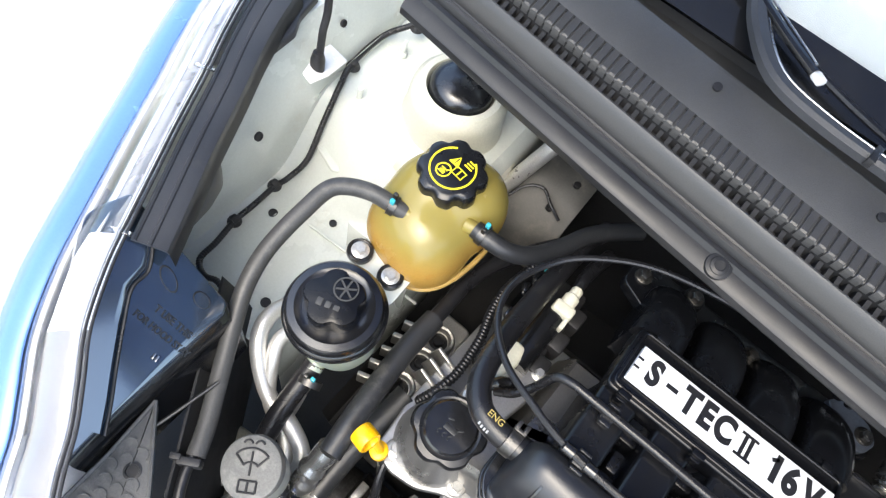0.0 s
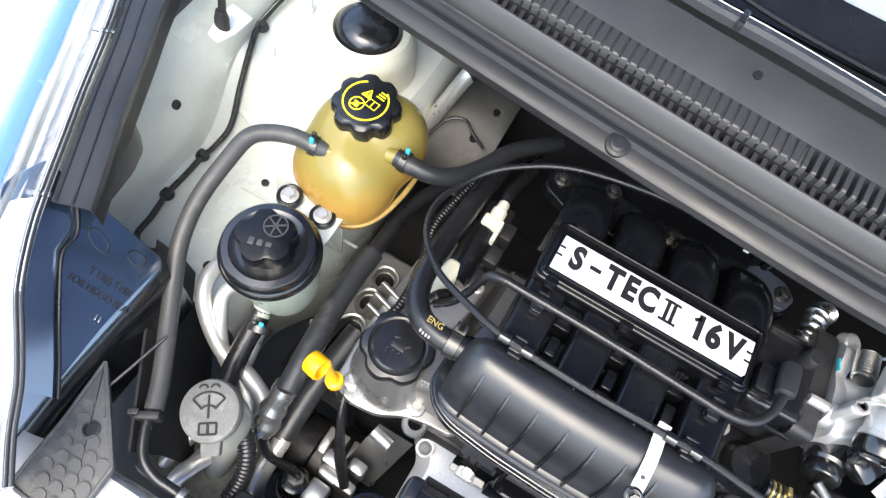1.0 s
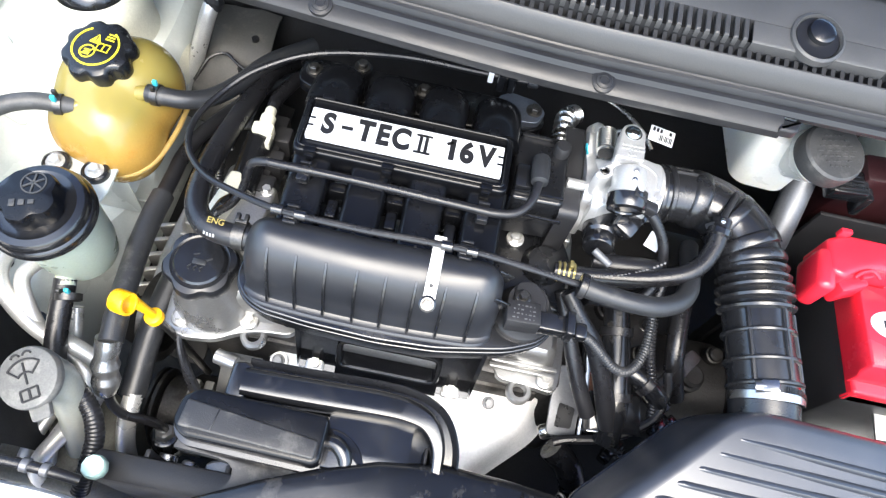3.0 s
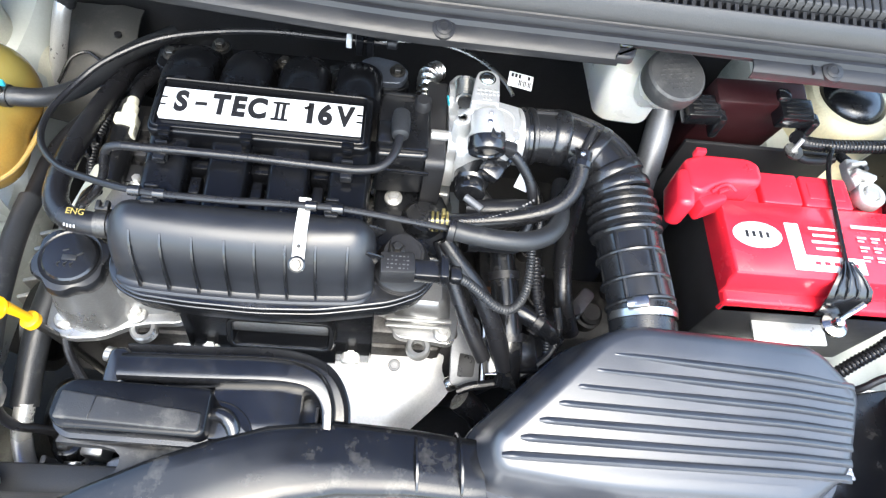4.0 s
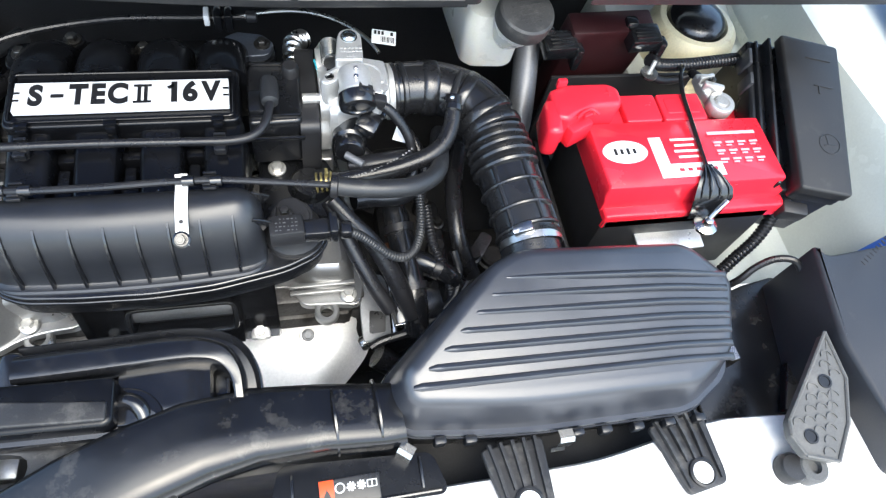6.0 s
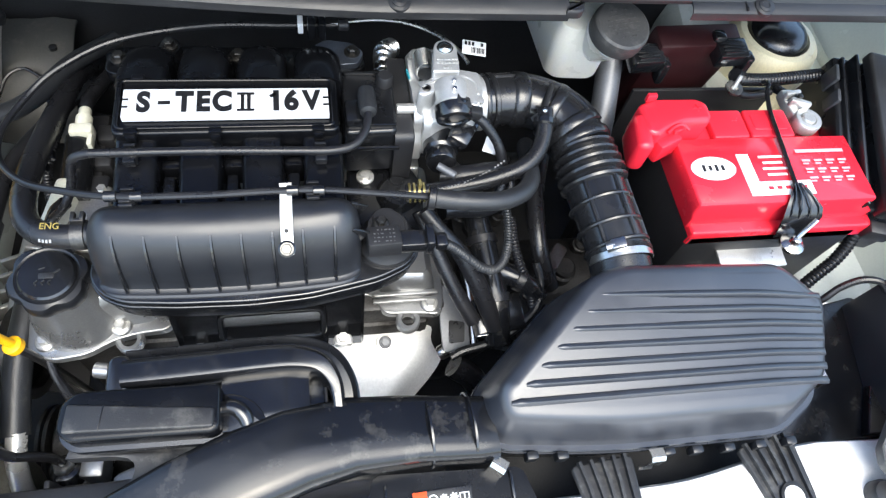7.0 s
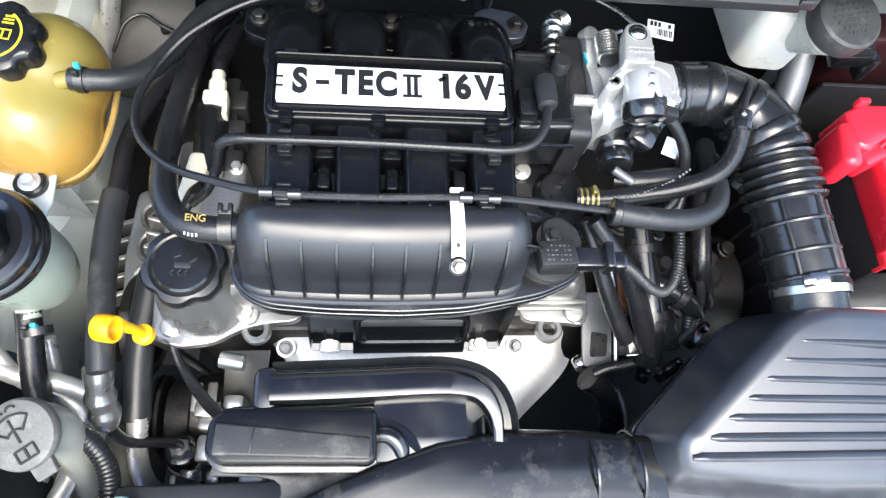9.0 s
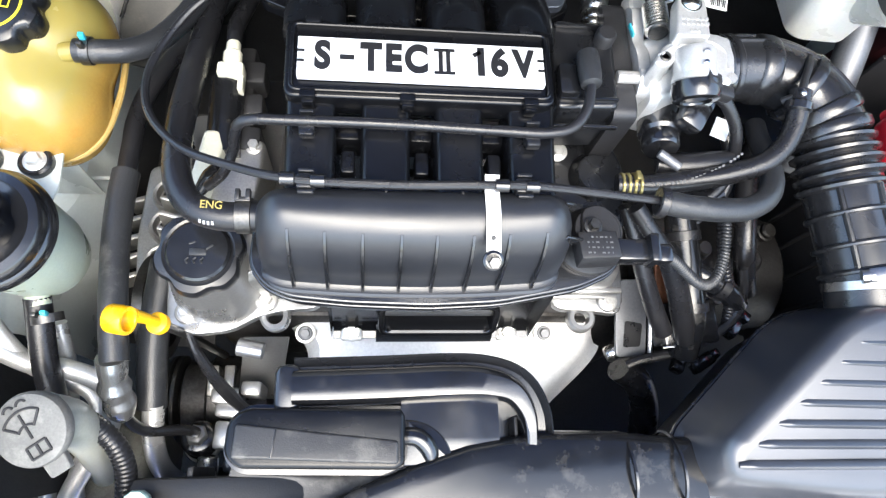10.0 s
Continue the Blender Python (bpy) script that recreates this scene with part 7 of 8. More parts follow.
for i in range(9):
    box(bm, (-0.003 + 0.0018 * i, -0.003, 0.0003), (0.0011 if i % 3 else 0.0005, 0.007, 0.0005), 0)
box(bm, (0.009, 0.005, 0.0003), (0.003, 0.004, 0.0005), 0)
for i in range(3):
    box(bm, (-0.01 + 0.0042 * i, 0.005, 0.0003), (0.0026, 0.0045, 0.0005), 0)
part("barcode", moved(bm, TM), ink_black, cable)

# vacuum tube over the runners
vac = thing("vacuum_tube", (0, -0.05, -0.03), "thin black vacuum tube clipped across the runners", "tube")
part("tube", tube(BM(), [(-0.172, -0.078, -0.075), (-0.158, -0.072, -0.062), (-0.148, -0.061, -0.045), (-0.141, -0.052, -0.02), (-0.128, -0.0505, -0.011), (-0.105, -0.051, -0.0095), (-0.021, -0.052, -0.0085), (0.06, -0.0545, -0.0085), (0.098, -0.055, -0.0085), (0.119, -0.049, -0.008), (0.131, -0.033, -0.006), (0.1355, -0.012, -0.004)], 0.0043, 12), rubber, vac)
part("boot", lathe(BM(), (0.1355, -0.014, -0.004), [(0.005, 0), (0.0085, 0.002), (0.0095, 0.012), (0.0095, 0.026), (0.0085, 0.032), (0.005, 0.034)], (0, 0.98, -0.05), seg=20), rubber_grey, vac, "soft grey-black rubber boot")
for x, y in ((-0.088, -0.0515), (0.086, -0.0547)):
    bm = BM()
    box(bm, (x, y, -0.015), (0.012, 0.014, 0.01), 0.0015)
    box(bm, (x, y + 0.0075, -0.0085), (0.011, 0.003, 0.005), 0.001)
    box(bm, (x, y - 0.0085, -0.0125), (0.011, 0.006, 0.008), 0.0015)
    part("tube_clip", bm, black_plastic, vac)

# breather hose with gold printing at the plenum's end
breather = thing("breather_hose", (-0.17, -0.05, -0.09), "thick black rubber hose with gold lettering at the plenum", "hose", "rubber hoses")
part("hose", tube(BM(), [(-0.128, -0.112, -0.052), (-0.15, -0.113, -0.052), (-0.172, -0.107, -0.053), (-0.187, -0.09, -0.056), (-0.194, -0.065, -0.06), (-0.197, -0.02, -0.069), (-0.196, 0.03, -0.082), (-0.194, 0.09, -0.1), (-0.19, 0.15, -0.118), (-0.18, 0.2, -0.15)], 0.0115, 18), rubber, breather)
part("nipple", lathe(BM(), (-0.116, -0.112, -0.052), [(0.014, 0), (0.0128, 0.002), (0.0128, 0.016)], (-1, 0, 0), seg=24), black_plastic, breather)
bm = BM()
lathe(bm, (-0.136, -0.112, -0.052), [(0.0128, -0.006), (0.0142, -0.0055), (0.0142, 0.0055), (0.0128, 0.006)], (1, 0, 0), seg=28, cap=False)
part("clamp", bm, dark_steel, breather)
for dx in (-0.004, 0.004):
    part("clamp_ear", box(BM(), (-0.136 + dx, -0.1, -0.039), (0.004, 0.009, 0.006), 0.001), dark_steel, breather)
part("clamp_ear", box(BM(), (-0.136, -0.104, -0.0385), (0.012, 0.004, 0.004), 0.001), dark_steel, breather)
bm = words("ENG", 0.0085, 0.0001, 0.0002)
part("lettering", moved(bm, pose(-0.159, -0.1085, -0.0398, 8, 0, -3)), gold_ink, breather)
bm = BM()
for k in range(9):
    a = k / 8
    if k != 4:
        box(bm, (-0.158 - 0.026 * a, -0.1215 + 0.016 * a * a, -0.0445 - 0.004 * a), (0.0018, 0.003, 0.0005), 0, (42, -10 * a, -30 * a))
part("print", bm, grey_ink, breather)

# hoses on the throttle side
h2 = run("bypass_hose", [(0.19, -0.104, -0.024), (0.215, -0.1075, -0.026), (0.245, -0.1085, -0.029), (0.27, -0.1045, -0.033), (0.292, -0.092, -0.039), (0.306, -0.072, -0.047), (0.313, -0.045, -0.058), (0.317, -0.02, -0.07), (0.323, 0.0, -0.08)], 0.0098, rubber_grey, "smooth blue-grey rubber sleeve hose beside the throttle body", "hose", "rubber hoses", 18)
part("end_collar", lathe(BM(), (0.1915, -0.1042, -0.024), [(0.0108, -0.004), (0.0122, -0.003), (0.0122, 0.003), (0.0108, 0.004)], (0.98, -0.2, 0), seg=20), rubber, h2)
h3 = thing("crankcase_hose", (0.26, -0.05, -0.09), "black ribbed crankcase hose running to the intake elbow", "hose", "rubber hoses")
part("hose", tube(BM(), [(0.172, -0.0725, -0.063), (0.2, -0.073, -0.06), (0.243, -0.069, -0.055), (0.273, -0.0645, -0.05), (0.299, -0.057, -0.044), (0.316, -0.044, -0.038), (0.325, -0.027, -0.031), (0.3285, -0.012, -0.025), (0.331, 0.002, -0.021)], 0.0092, 16), rubber, h3)
bm = BM()
for k in range(24):
    if k % 5 != 3:
        box(bm, (0.202 + 0.0035 * k, -0.0765 + 0.000055 * k * k, -0.0512 + 0.00042 * k), (0.0022, 0.002, 0.0006), 0, (38, 0, 5))
part("print", bm, faint_ink, h3)
for k in range(4):
    part("clamp", lathe(BM(), (0.176 + 0.005 * k, -0.0728, -0.0625 + 0.0005 * k), [(0.0095, -0.0014), (0.0108, -0.001), (0.0108, 0.001), (0.0095, 0.0014)], (1, -0.02, 0.08), seg=20, cap=False), brass, h3, "yellow-passivated spring clamp")
part("clamp_ear", box(BM(), (0.186, -0.07, -0.0495), (0.004, 0.008, 0.007), 0.001), brass, h3)
part("tip", lathe(BM(), (0.327, -0.016, -0.027), [(0.0095, 0), (0.0118, 0.002), (0.0118, 0.008), (0.0095, 0.01)], (0.2, 0.9, 0.3), seg=20), black_gloss, h3)
part("strap", tube(BM(), [(0.318, -0.004, -0.03), (0.327, -0.002, -0.0185), (0.334, 0.012, -0.0165), (0.342, 0.028, -0.017), (0.35, 0.044, -0.026)], 0.0034, 10), black_part, h3, "black holding strap round the elbow")
part("pin", lathe(BM(), (0.327, -0.004, -0.0165), [(0.0028, 0), (0.0028, 0.004), (0.001, 0.0055)], (0, -0.2, 1), seg=12), bright_metal, h3)

# coolant hoses
ch = thing("coolant_hose", (-0.4, -0.15, -0.2), "grey-black ribbed coolant hose arching from tank to front", "hose", "rubber hoses")
part("hose", tube(BM(), [(-0.354, 0.006, -0.07), (-0.366, 0.003, -0.067), (-0.39, -0.003, -0.062), (-0.413, -0.016, -0.06), (-0.426, -0.032, -0.062), (-0.43, -0.062, -0.071), (-0.433, -0.094, -0.084), (-0.433, -0.121, -0.098), (-0.426, -0.151, -0.113), (-0.41, -0.183, -0.126), (-0.388, -0.221, -0.136), (-0.362, -0.263, -0.141), (-0.348, -0.29, -0.142)], 0.0092, 16), hose_grey, ch)
part("thin_end", tube(BM(), [(-0.352, -0.288, -0.142), (-0.342, -0.31, -0.143), (-0.329, -0.328, -0.146), (-0.31, -0.336, -0.15), (-0.288, -0.337, -0.153), (-0.262, -0.338, -0.156), (-0.235, -0.34, -0.17)], 0.0052, 12), rubber, ch)
for p in ((-0.28, -0.3372, -0.154), (-0.262, -0.338, -0.156)):
    part("collar", lathe(BM(), p, [(0.0054, -0.004), (0.0068, -0.003), (0.0068, 0.003), (0.0054, 0.004)], (1, -0.05, -0.1), seg=16), dull_metal, ch)
spring_clip((-0.368, 0.002, -0.066), (-0.9, -0.25, 0.15), 0.0095, ch, True)
bm = BM()
box(bm, (-0.348, -0.297, -0.144), (0.022, 0.008, 0.02), 0.002, (0, 0, 30))
box(bm, (-0.36, -0.301, -0.138), (0.01, 0.006, 0.012), 0.001, (0, 0, 30))
part("holder", bm, black_part, ch)
ch2 = thing("coolant_hose", (-0.25, 0.05, -0.12), "black coolant hose leaving the tank's spout", "hose", "rubber hoses")
part("hose", tube(BM(), [(-0.289, 0.041, -0.067), (-0.27, 0.041, -0.067), (-0.248, 0.047, -0.072), (-0.228, 0.065, -0.08), (-0.21, 0.1, -0.09), (-0.19, 0.15, -0.1), (-0.15, 0.2, -0.11)], 0.0102, 16), rubber_grey, ch2)
spring_clip((-0.279, 0.041, -0.067), (1, 0, 0), 0.0104, ch2, True)

# air-conditioning line in its foam sleeve
ac = thing("air_conditioning_line", (-0.26, -0.15, -0.25), "thick foam-sleeved air conditioning line with crimped metal end", "pipe")
part("sleeve", tube(BM(), [(-0.258, -0.207, -0.163), (-0.263, -0.165, -0.157), (-0.268, -0.1, -0.154), (-0.269, -0.06, -0.154), (-0.268, -0.03, -0.155)], 0.0125, 20), rubber_grey, ac, "dark grey foam sleeve")
part("upper_hose", tube(BM(), [(-0.268, -0.035, -0.155), (-0.268, 0.0, -0.158), (-0.268, 0.03, -0.161), (-0.26, 0.07, -0.165), (-0.236, 0.12, -0.168), (-0.205, 0.17, -0.17), (-0.17, 0.23, -0.18)], 0.009, 18), rubber, ac)
part("crimp", tube(BM(), [(-0.2615, -0.203, -0.163), (-0.262, -0.21, -0.17), (-0.263, -0.219, -0.179), (-0.264, -0.225, -0.187), (-0.264, -0.231, -0.1955), (-0.264, -0.237, -0.204), (-0.264, -0.243, -0.212), (-0.263, -0.247, -0.218)], [0.0132, 0.0132, 0.0118, 0.0148, 0.0124, 0.0148, 0.0128, 0.0095], 24, 5), zinc_dull, ac, "bright crimped ferrule")
part("pipe", tube(BM(), [(-0.264, -0.243, -0.214), (-0.26, -0.254, -0.232), (-0.25, -0.26, -0.247), (-0.234, -0.259, -0.262), (-0.222, -0.258, -0.28), (-0.2175, -0.259, -0.3)], 0.0056, 14), rubber, ac)
lp = thing("compressor_line", (-0.25, -0.3, -0.36), "bright bent metal line to the compressor", "pipe")
part("pipe", tube(BM(), [(-0.247, -0.235, -0.247), (-0.249, -0.262, -0.262), (-0.251, -0.285, -0.293), (-0.248, -0.3, -0.322), (-0.235, -0.31, -0.336), (-0.206, -0.314, -0.336)], 0.0105, 18), zinc, lp)
part("sleeve", tube(BM(), [(-0.24, -0.1, -0.21), (-0.246, -0.15, -0.22), (-0.25, -0.19, -0.236), (-0.25, -0.238, -0.252)], 0.0145, 16), rubber_grey, lp)
part("end_block", cyl(BM(), (-0.206, -0.283, -0.315), (-0.206, -0.325, -0.322), 0.011, seg=18, bevel=0.001), bright_metal, lp)

# silver steering and cooling pipes under the reservoir
for pts, r in (([(-0.40, -0.11, -0.18), (-0.405, -0.14, -0.17), (-0.398, -0.165, -0.173), (-0.378, -0.185, -0.19), (-0.35, -0.2, -0.21), (-0.318, -0.205, -0.215), (-0.288, -0.217, -0.22), (-0.278, -0.235, -0.228), (-0.285, -0.265, -0.24), (-0.305, -0.295, -0.25), (-0.32, -0.322, -0.262), (-0.328, -0.336, -0.3), (-0.33, -0.34, -0.38)], 0.0072),
               ([(-0.375, -0.13, -0.18), (-0.38, -0.152, -0.175), (-0.372, -0.172, -0.183), (-0.352, -0.2, -0.215), (-0.325, -0.212, -0.235), (-0.302, -0.225, -0.24), (-0.295, -0.245, -0.246), (-0.305, -0.275, -0.255), (-0.317, -0.305, -0.268), (-0.325, -0.325, -0.31), (-0.326, -0.33, -0.39)], 0.0062),
               ([(-0.335, -0.16, -0.22), (-0.33, -0.2, -0.245), (-0.332, -0.25, -0.27), (-0.345, -0.305, -0.28), (-0.354, -0.328, -0.31), (-0.356, -0.335, -0.39)], 0.006)):
    run("metal_pipe", pts, r * 1.3, zinc, "bent bright metal pipe under the steering reservoir", "pipe", "bright pipes", 14)
psh = thing("steering_hose", (-0.32, -0.19, -0.23), "black braided steering hose with clip under the reservoir", "hose", "rubber hoses")
part("hose", tube(BM(), [(-0.333, -0.148, -0.168), (-0.332, -0.162, -0.175), (-0.331, -0.187, -0.188), (-0.329, -0.21, -0.201), (-0.326, -0.235, -0.222), (-0.322, -0.26, -0.255)], 0.0115, 18), rubber, psh)
part("spigot", tube(BM(), [(-0.334, -0.125, -0.165), (-0.334, -0.14, -0.165), (-0.331, -0.155, -0.17)], 0.0105, 16), pale_plastic, psh)
spring_clip((-0.324, -0.166, -0.1735), (0.2, -0.9, -0.3), 0.012, psh, True)

# washer filler
wash = thing("washer_filler", (-0.3, -0.27, -0.3), "grey-black washer filler cap with screen-wash symbol on a pale neck", "filler cap")
WA = (-0.1, -0.28, 0.95)
part("neck", tube(BM(), [(-0.298, -0.258, -0.14), (-0.288, -0.258, -0.17), (-0.288, -0.275, -0.22), (-0.3, -0.3, -0.3)], [0.0235, 0.019, 0.015, 0.013], 28), neck_grey, wash)
part("bottle", slab(BM(), rounded([(-0.385, -0.345), (-0.262, -0.345), (-0.258, -0.25), (-0.29, -0.225), (-0.385, -0.235)], 0.02), -0.42, -0.29, 0.012), surface("bottle_dust", (0.13, 0.125, 0.1), 0.6, vary=0.3, bump=0.3, blotch=25, dirt=(0.07, 0.062, 0.05), dirt_amount=0.35), wash, "dusty olive-grey washer bottle")
WM = Matrix.Translation((-0.299, -0.2625, -0.137)) @ turn_to(WA)
wcap = part("cap", lathe(BM(), (-0.299, -0.2625, -0.137), [(0.0275, 0), (0.0292, 0.001), (0.0298, 0.005), (0.0298, 0.009), (0.0285, 0.012), (0.026, 0.013), (0.0, 0.0132)], WA, seg=56, cap=False), worn_cap, wash, "grey-black snap cap with raised symbol")
part("tab", moved(slab(BM(), rounded([(-0.009, -0.041), (0.009, -0.041), (0.01, -0.024), (-0.01, -0.024)], 0.003), 0.0, 0.006, 0.001), WM @ pose(0, 0, 0, 0, 0, 52)), worn_cap, wcap)
WR = pose(0, 0, 0, 0, 0, 52)
m2 = WM @ WR @ Matrix.Diagonal((1.12, 1.12, 1, 1))


def stroke(pts, w=0.00105):
    part("symbol_stroke", tube(BM(), [m2 @ Vector((x, y, 0.0138)) for x, y in pts], w, 6, 2), dark_sheet, wcap)


def arc(cx, cy, r, a0, a1):
    stroke([(cx + r * math.cos(radians(a)), cy + r * math.sin(radians(a))) for a in np.linspace(a0, a1, 9)])


arc(0, -0.004, 0.0195, 45, 135)
arc(0, -0.004, 0.0085, 45, 135)
for sx in (-1, 1):
    stroke([(sx * 0.0055, 0.0015), (sx * 0.0138, 0.0098)])
    arc(sx * 0.005, 0.0175, 0.004, 20, 160)
stroke([(0, -0.006), (0, 0.013)])
for dx in (-0.0038, 0.0038):
    c = [(dx - 0.0036, -0.019), (dx + 0.0036, -0.019), (dx + 0.0036, -0.01), (dx - 0.0036, -0.01)]
    for k in range(4):
        stroke([c[k], c[(k + 1) % 4]])
run("conduit", [(-0.287, -0.25, -0.175), (-0.272, -0.262, -0.19), (-0.26, -0.276, -0.2), (-0.254, -0.295, -0.212), (-0.255, -0.32, -0.225), (-0.262, -0.345, -0.25)], 0.0098, rubber, "black ribbed hose curving past the washer filler", "conduit", "conduits", 16, ribs=(0.0042, 0.0006))
valve_cap = thing("service_port", (-0.24, -0.318, -0.28), "pale teal cap on an air conditioning service port", "service cap")
part("cap", lathe(BM(), (-0.235, -0.324, -0.2), [(0.011, 0), (0.0118, 0.002), (0.0118, 0.012), (0.0105, 0.0145), (0.0, 0.015)], (0, 0, 1), seg=10, cap=False), pale_teal, valve_cap)
part("stem", cyl(BM(), (-0.235, -0.324, -0.3), (-0.235, -0.324, -0.198), 0.0075, seg=16), bright_metal, valve_cap)

# dipstick
dip = thing("dipstick", (-0.232, -0.175, -0.2), "orange-yellow plastic dipstick handle with a ring grip", "dipstick")
bm = BM()
mm = Matrix.Translation((-0.238, -0.182, -0.106)) @ turn_to((0.95, -0.2, 0.2))
loft(bm, [[mm @ Vector((x, y, z)) for x, y in oval(0, 0, 0.0118 * k, 0.0128 * k, 36)] for k, z in ((0.96, -0.008), (1.0, -0.007), (1.02, 0.0), (1.0, 0.007), (0.96, 0.008), (0.74, 0.008), (0.7, 0.007), (0.7, -0.007), (0.74, -0.008), (0.96, -0.008))], cap=False)
part("grip", bm, yellow_plastic, dip)
part("stem", tube(BM(), [(-0.232, -0.176, -0.117), (-0.226, -0.175, -0.135), (-0.222, -0.175, -0.15)], [0.006, 0.0045, 0.0045], 12), yellow_plastic, dip)
part("foot", lathe(BM(), (-0.2225, -0.175, -0.153), [(0.006, -0.006), (0.0095, -0.004), (0.0095, 0.003), (0.006, 0.005)], (-0.2, 0, 1), seg=18), yellow_plastic, dip)
part("guide", tube(BM(), [(-0.222, -0.175, -0.156), (-0.215, -0.172, -0.22), (-0.205, -0.17, -0.35)], 0.0045, 10), dark_steel, dip)

# loom along the wing
loom = thing("wing_loom", (-0.55, 0.05, -0.26), "thin black wiring loom clipped along the cream inner wing", "wiring")
part("loom", tube(BM(), [(-0.53, 0.29, -0.12), (-0.548, 0.258, -0.13), (-0.566, 0.225, -0.14), (-0.566, 0.165, -0.147), (-0.555, 0.13, -0.152), (-0.546, 0.09, -0.184), (-0.541, 0.055, -0.226), (-0.548, 0.025, -0.246), (-0.553, 0.006, -0.25), (-0.552, -0.03, -0.25), (-0.552, -0.064, -0.25), (-0.546, -0.1, -0.25), (-0.542, -0.13, -0.248), (-0.52, -0.142, -0.243), (-0.5, -0.138, -0.238), (-0.47, -0.15, -0.236), (-0.45, -0.175, -0.24)], 0.0043, 10, ribs=(0.0035, 0.0006)), rubber, loom)
for x, y, z in ((-0.555, 0.008, -0.253), (-0.553, -0.064, -0.253), (-0.565, 0.166, -0.153), (-0.54, 0.262, -0.132)):
    bm = BM()
    lathe(bm, (x, y, z), [(0.0095, 0), (0.0085, 0.003), (0.005, 0.006), (0.004, 0.009)], (0.1, 0, 1), seg=16)
    lathe(bm, (x, y - 0.004, z + 0.005), [(0.0056, 0), (0.0062, 0.001), (0.0062, 0.008), (0.0056, 0.009)], (0.05, 1, 0.02), seg=14)
    part("clip", bm, black_part, loom)

# brace and shelf behind the coolant tank
run("brace_rod", [(-0.288, 0.238, -0.105), (-0.296, 0.224, -0.12), (-0.318, 0.19, -0.19), (-0.34, 0.15, -0.26)], 0.0105, zinc, "grey metal brace tube behind the coolant tank", "tube")
bm = BM()
lathe(bm, (-0.29, 0.234, -0.108), [(0.012, -0.006), (0.0125, 0.004), (0.009, 0.008)], (0.3, 0.3, 0.9), seg=20)
solo("brace_bush", bm, black_part, "black rubber bush at the brace tube's end", "bush")
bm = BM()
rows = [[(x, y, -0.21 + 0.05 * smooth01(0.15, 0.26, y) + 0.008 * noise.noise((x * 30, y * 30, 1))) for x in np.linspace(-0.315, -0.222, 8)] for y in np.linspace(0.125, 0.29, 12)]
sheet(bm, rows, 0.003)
# much darker than the cream wing, with paler blotches
shelf = solo("side_shelf", bm, surface("shelf_grey", (0.055, 0.053, 0.047), 0.5, vary=0.2, dirt=(0.12, 0.11, 0.09), dirt_amount=0.35), "blotchy dark grey sheet metal shelf behind the coolant tank", "panel", kind="structure")
for x, y in ((-0.255, 0.2), (-0.245, 0.24)):
    bm = BM()
    lathe(bm, (x, y, -0.186 if y < 0.22 else -0.166), [(0.005, 0), (0.005, 0.004), (0.003, 0.0045)], seg=14)
    part("hole", bm, ink_black, shelf)
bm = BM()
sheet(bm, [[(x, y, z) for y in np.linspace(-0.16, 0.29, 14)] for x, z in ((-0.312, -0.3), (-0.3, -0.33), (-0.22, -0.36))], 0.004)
solo("side_member", bm, dark_sheet, "dark body side member beside the engine", "side member", kind="structure")
run("small_wire", [(-0.31, 0.17, -0.19), (-0.295, 0.195, -0.17), (-0.275, 0.205, -0.165), (-0.255, 0.195, -0.17), (-0.235, 0.19, -0.18)], 0.0022, rubber, "thin black wire looping behind the coolant tank", "wire", "wires", 8)

# ---- ignition modules and connectors over the engine ----
coil = thing("ignition_module", (-0.18, 0.03, -0.2), "black ignition module with a cream connector beside the runners", "ignition module")
part("body", box(BM(), (-0.168, 0.02, -0.155), (0.034, 0.15, 0.06), 0.005), black_part, coil)
part("shaft", tube(BM(), [(-0.172, -0.03, -0.115), (-0.172, 0.02, -0.112), (-0.172, 0.045, -0.11)], 0.0155, 18), black_plastic, coil)
part("wire_boot", tube(BM(), [(-0.167, 0.074, -0.1), (-0.168, 0.09, -0.102), (-0.168, 0.11, -0.11), (-0.16, 0.16, -0.13)], [0.007, 0.0075, 0.008, 0.008], 14), rubber, coil)
bm = BM()
box(bm, (-0.167, 0.046, -0.098), (0.024, 0.014, 0.018), 0.003)
lathe(bm, (-0.167, 0.052, -0.098), [(0.0075, 0), (0.0085, 0.002), (0.0085, 0.014), (0.0065, 0.016), (0.0065, 0.024), (0.0055, 0.026)], (0, 1, 0.05), seg=20)
box(bm, (-0.158, 0.034, -0.1), (0.005, 0.014, 0.012), 0.001)
part("connector", bm, cream_plastic, coil, "cream plastic connector")
bm = BM()
for k in range(3):
    box(bm, (-0.15, -0.01 + 0.035 * k, -0.13), (0.02, 0.024, 0.03), 0.004)
part("spool", bm, black_part, coil)
end = thing("camshaft_cover", (-0.17, -0.05, -0.15), "pale cast end cover with a cream moulded sensor", "cover")
part("casting", slab(BM(), rounded([(-0.196, -0.09), (-0.148, -0.092), (-0.138, -0.05), (-0.135, -0.012), (-0.15, -0.008), (-0.172, -0.03), (-0.194, -0.03)], 0.008), -0.19, -0.118, 0.004), cast_metal, end)
part("housing", slab(BM(), rounded([(-0.197, -0.074), (-0.182, -0.078), (-0.174, -0.05), (-0.168, -0.03), (-0.172, -0.012), (-0.186, -0.012)], 0.005), -0.14, -0.098, 0.004), cream_plastic, end, "cream moulded sensor housing")
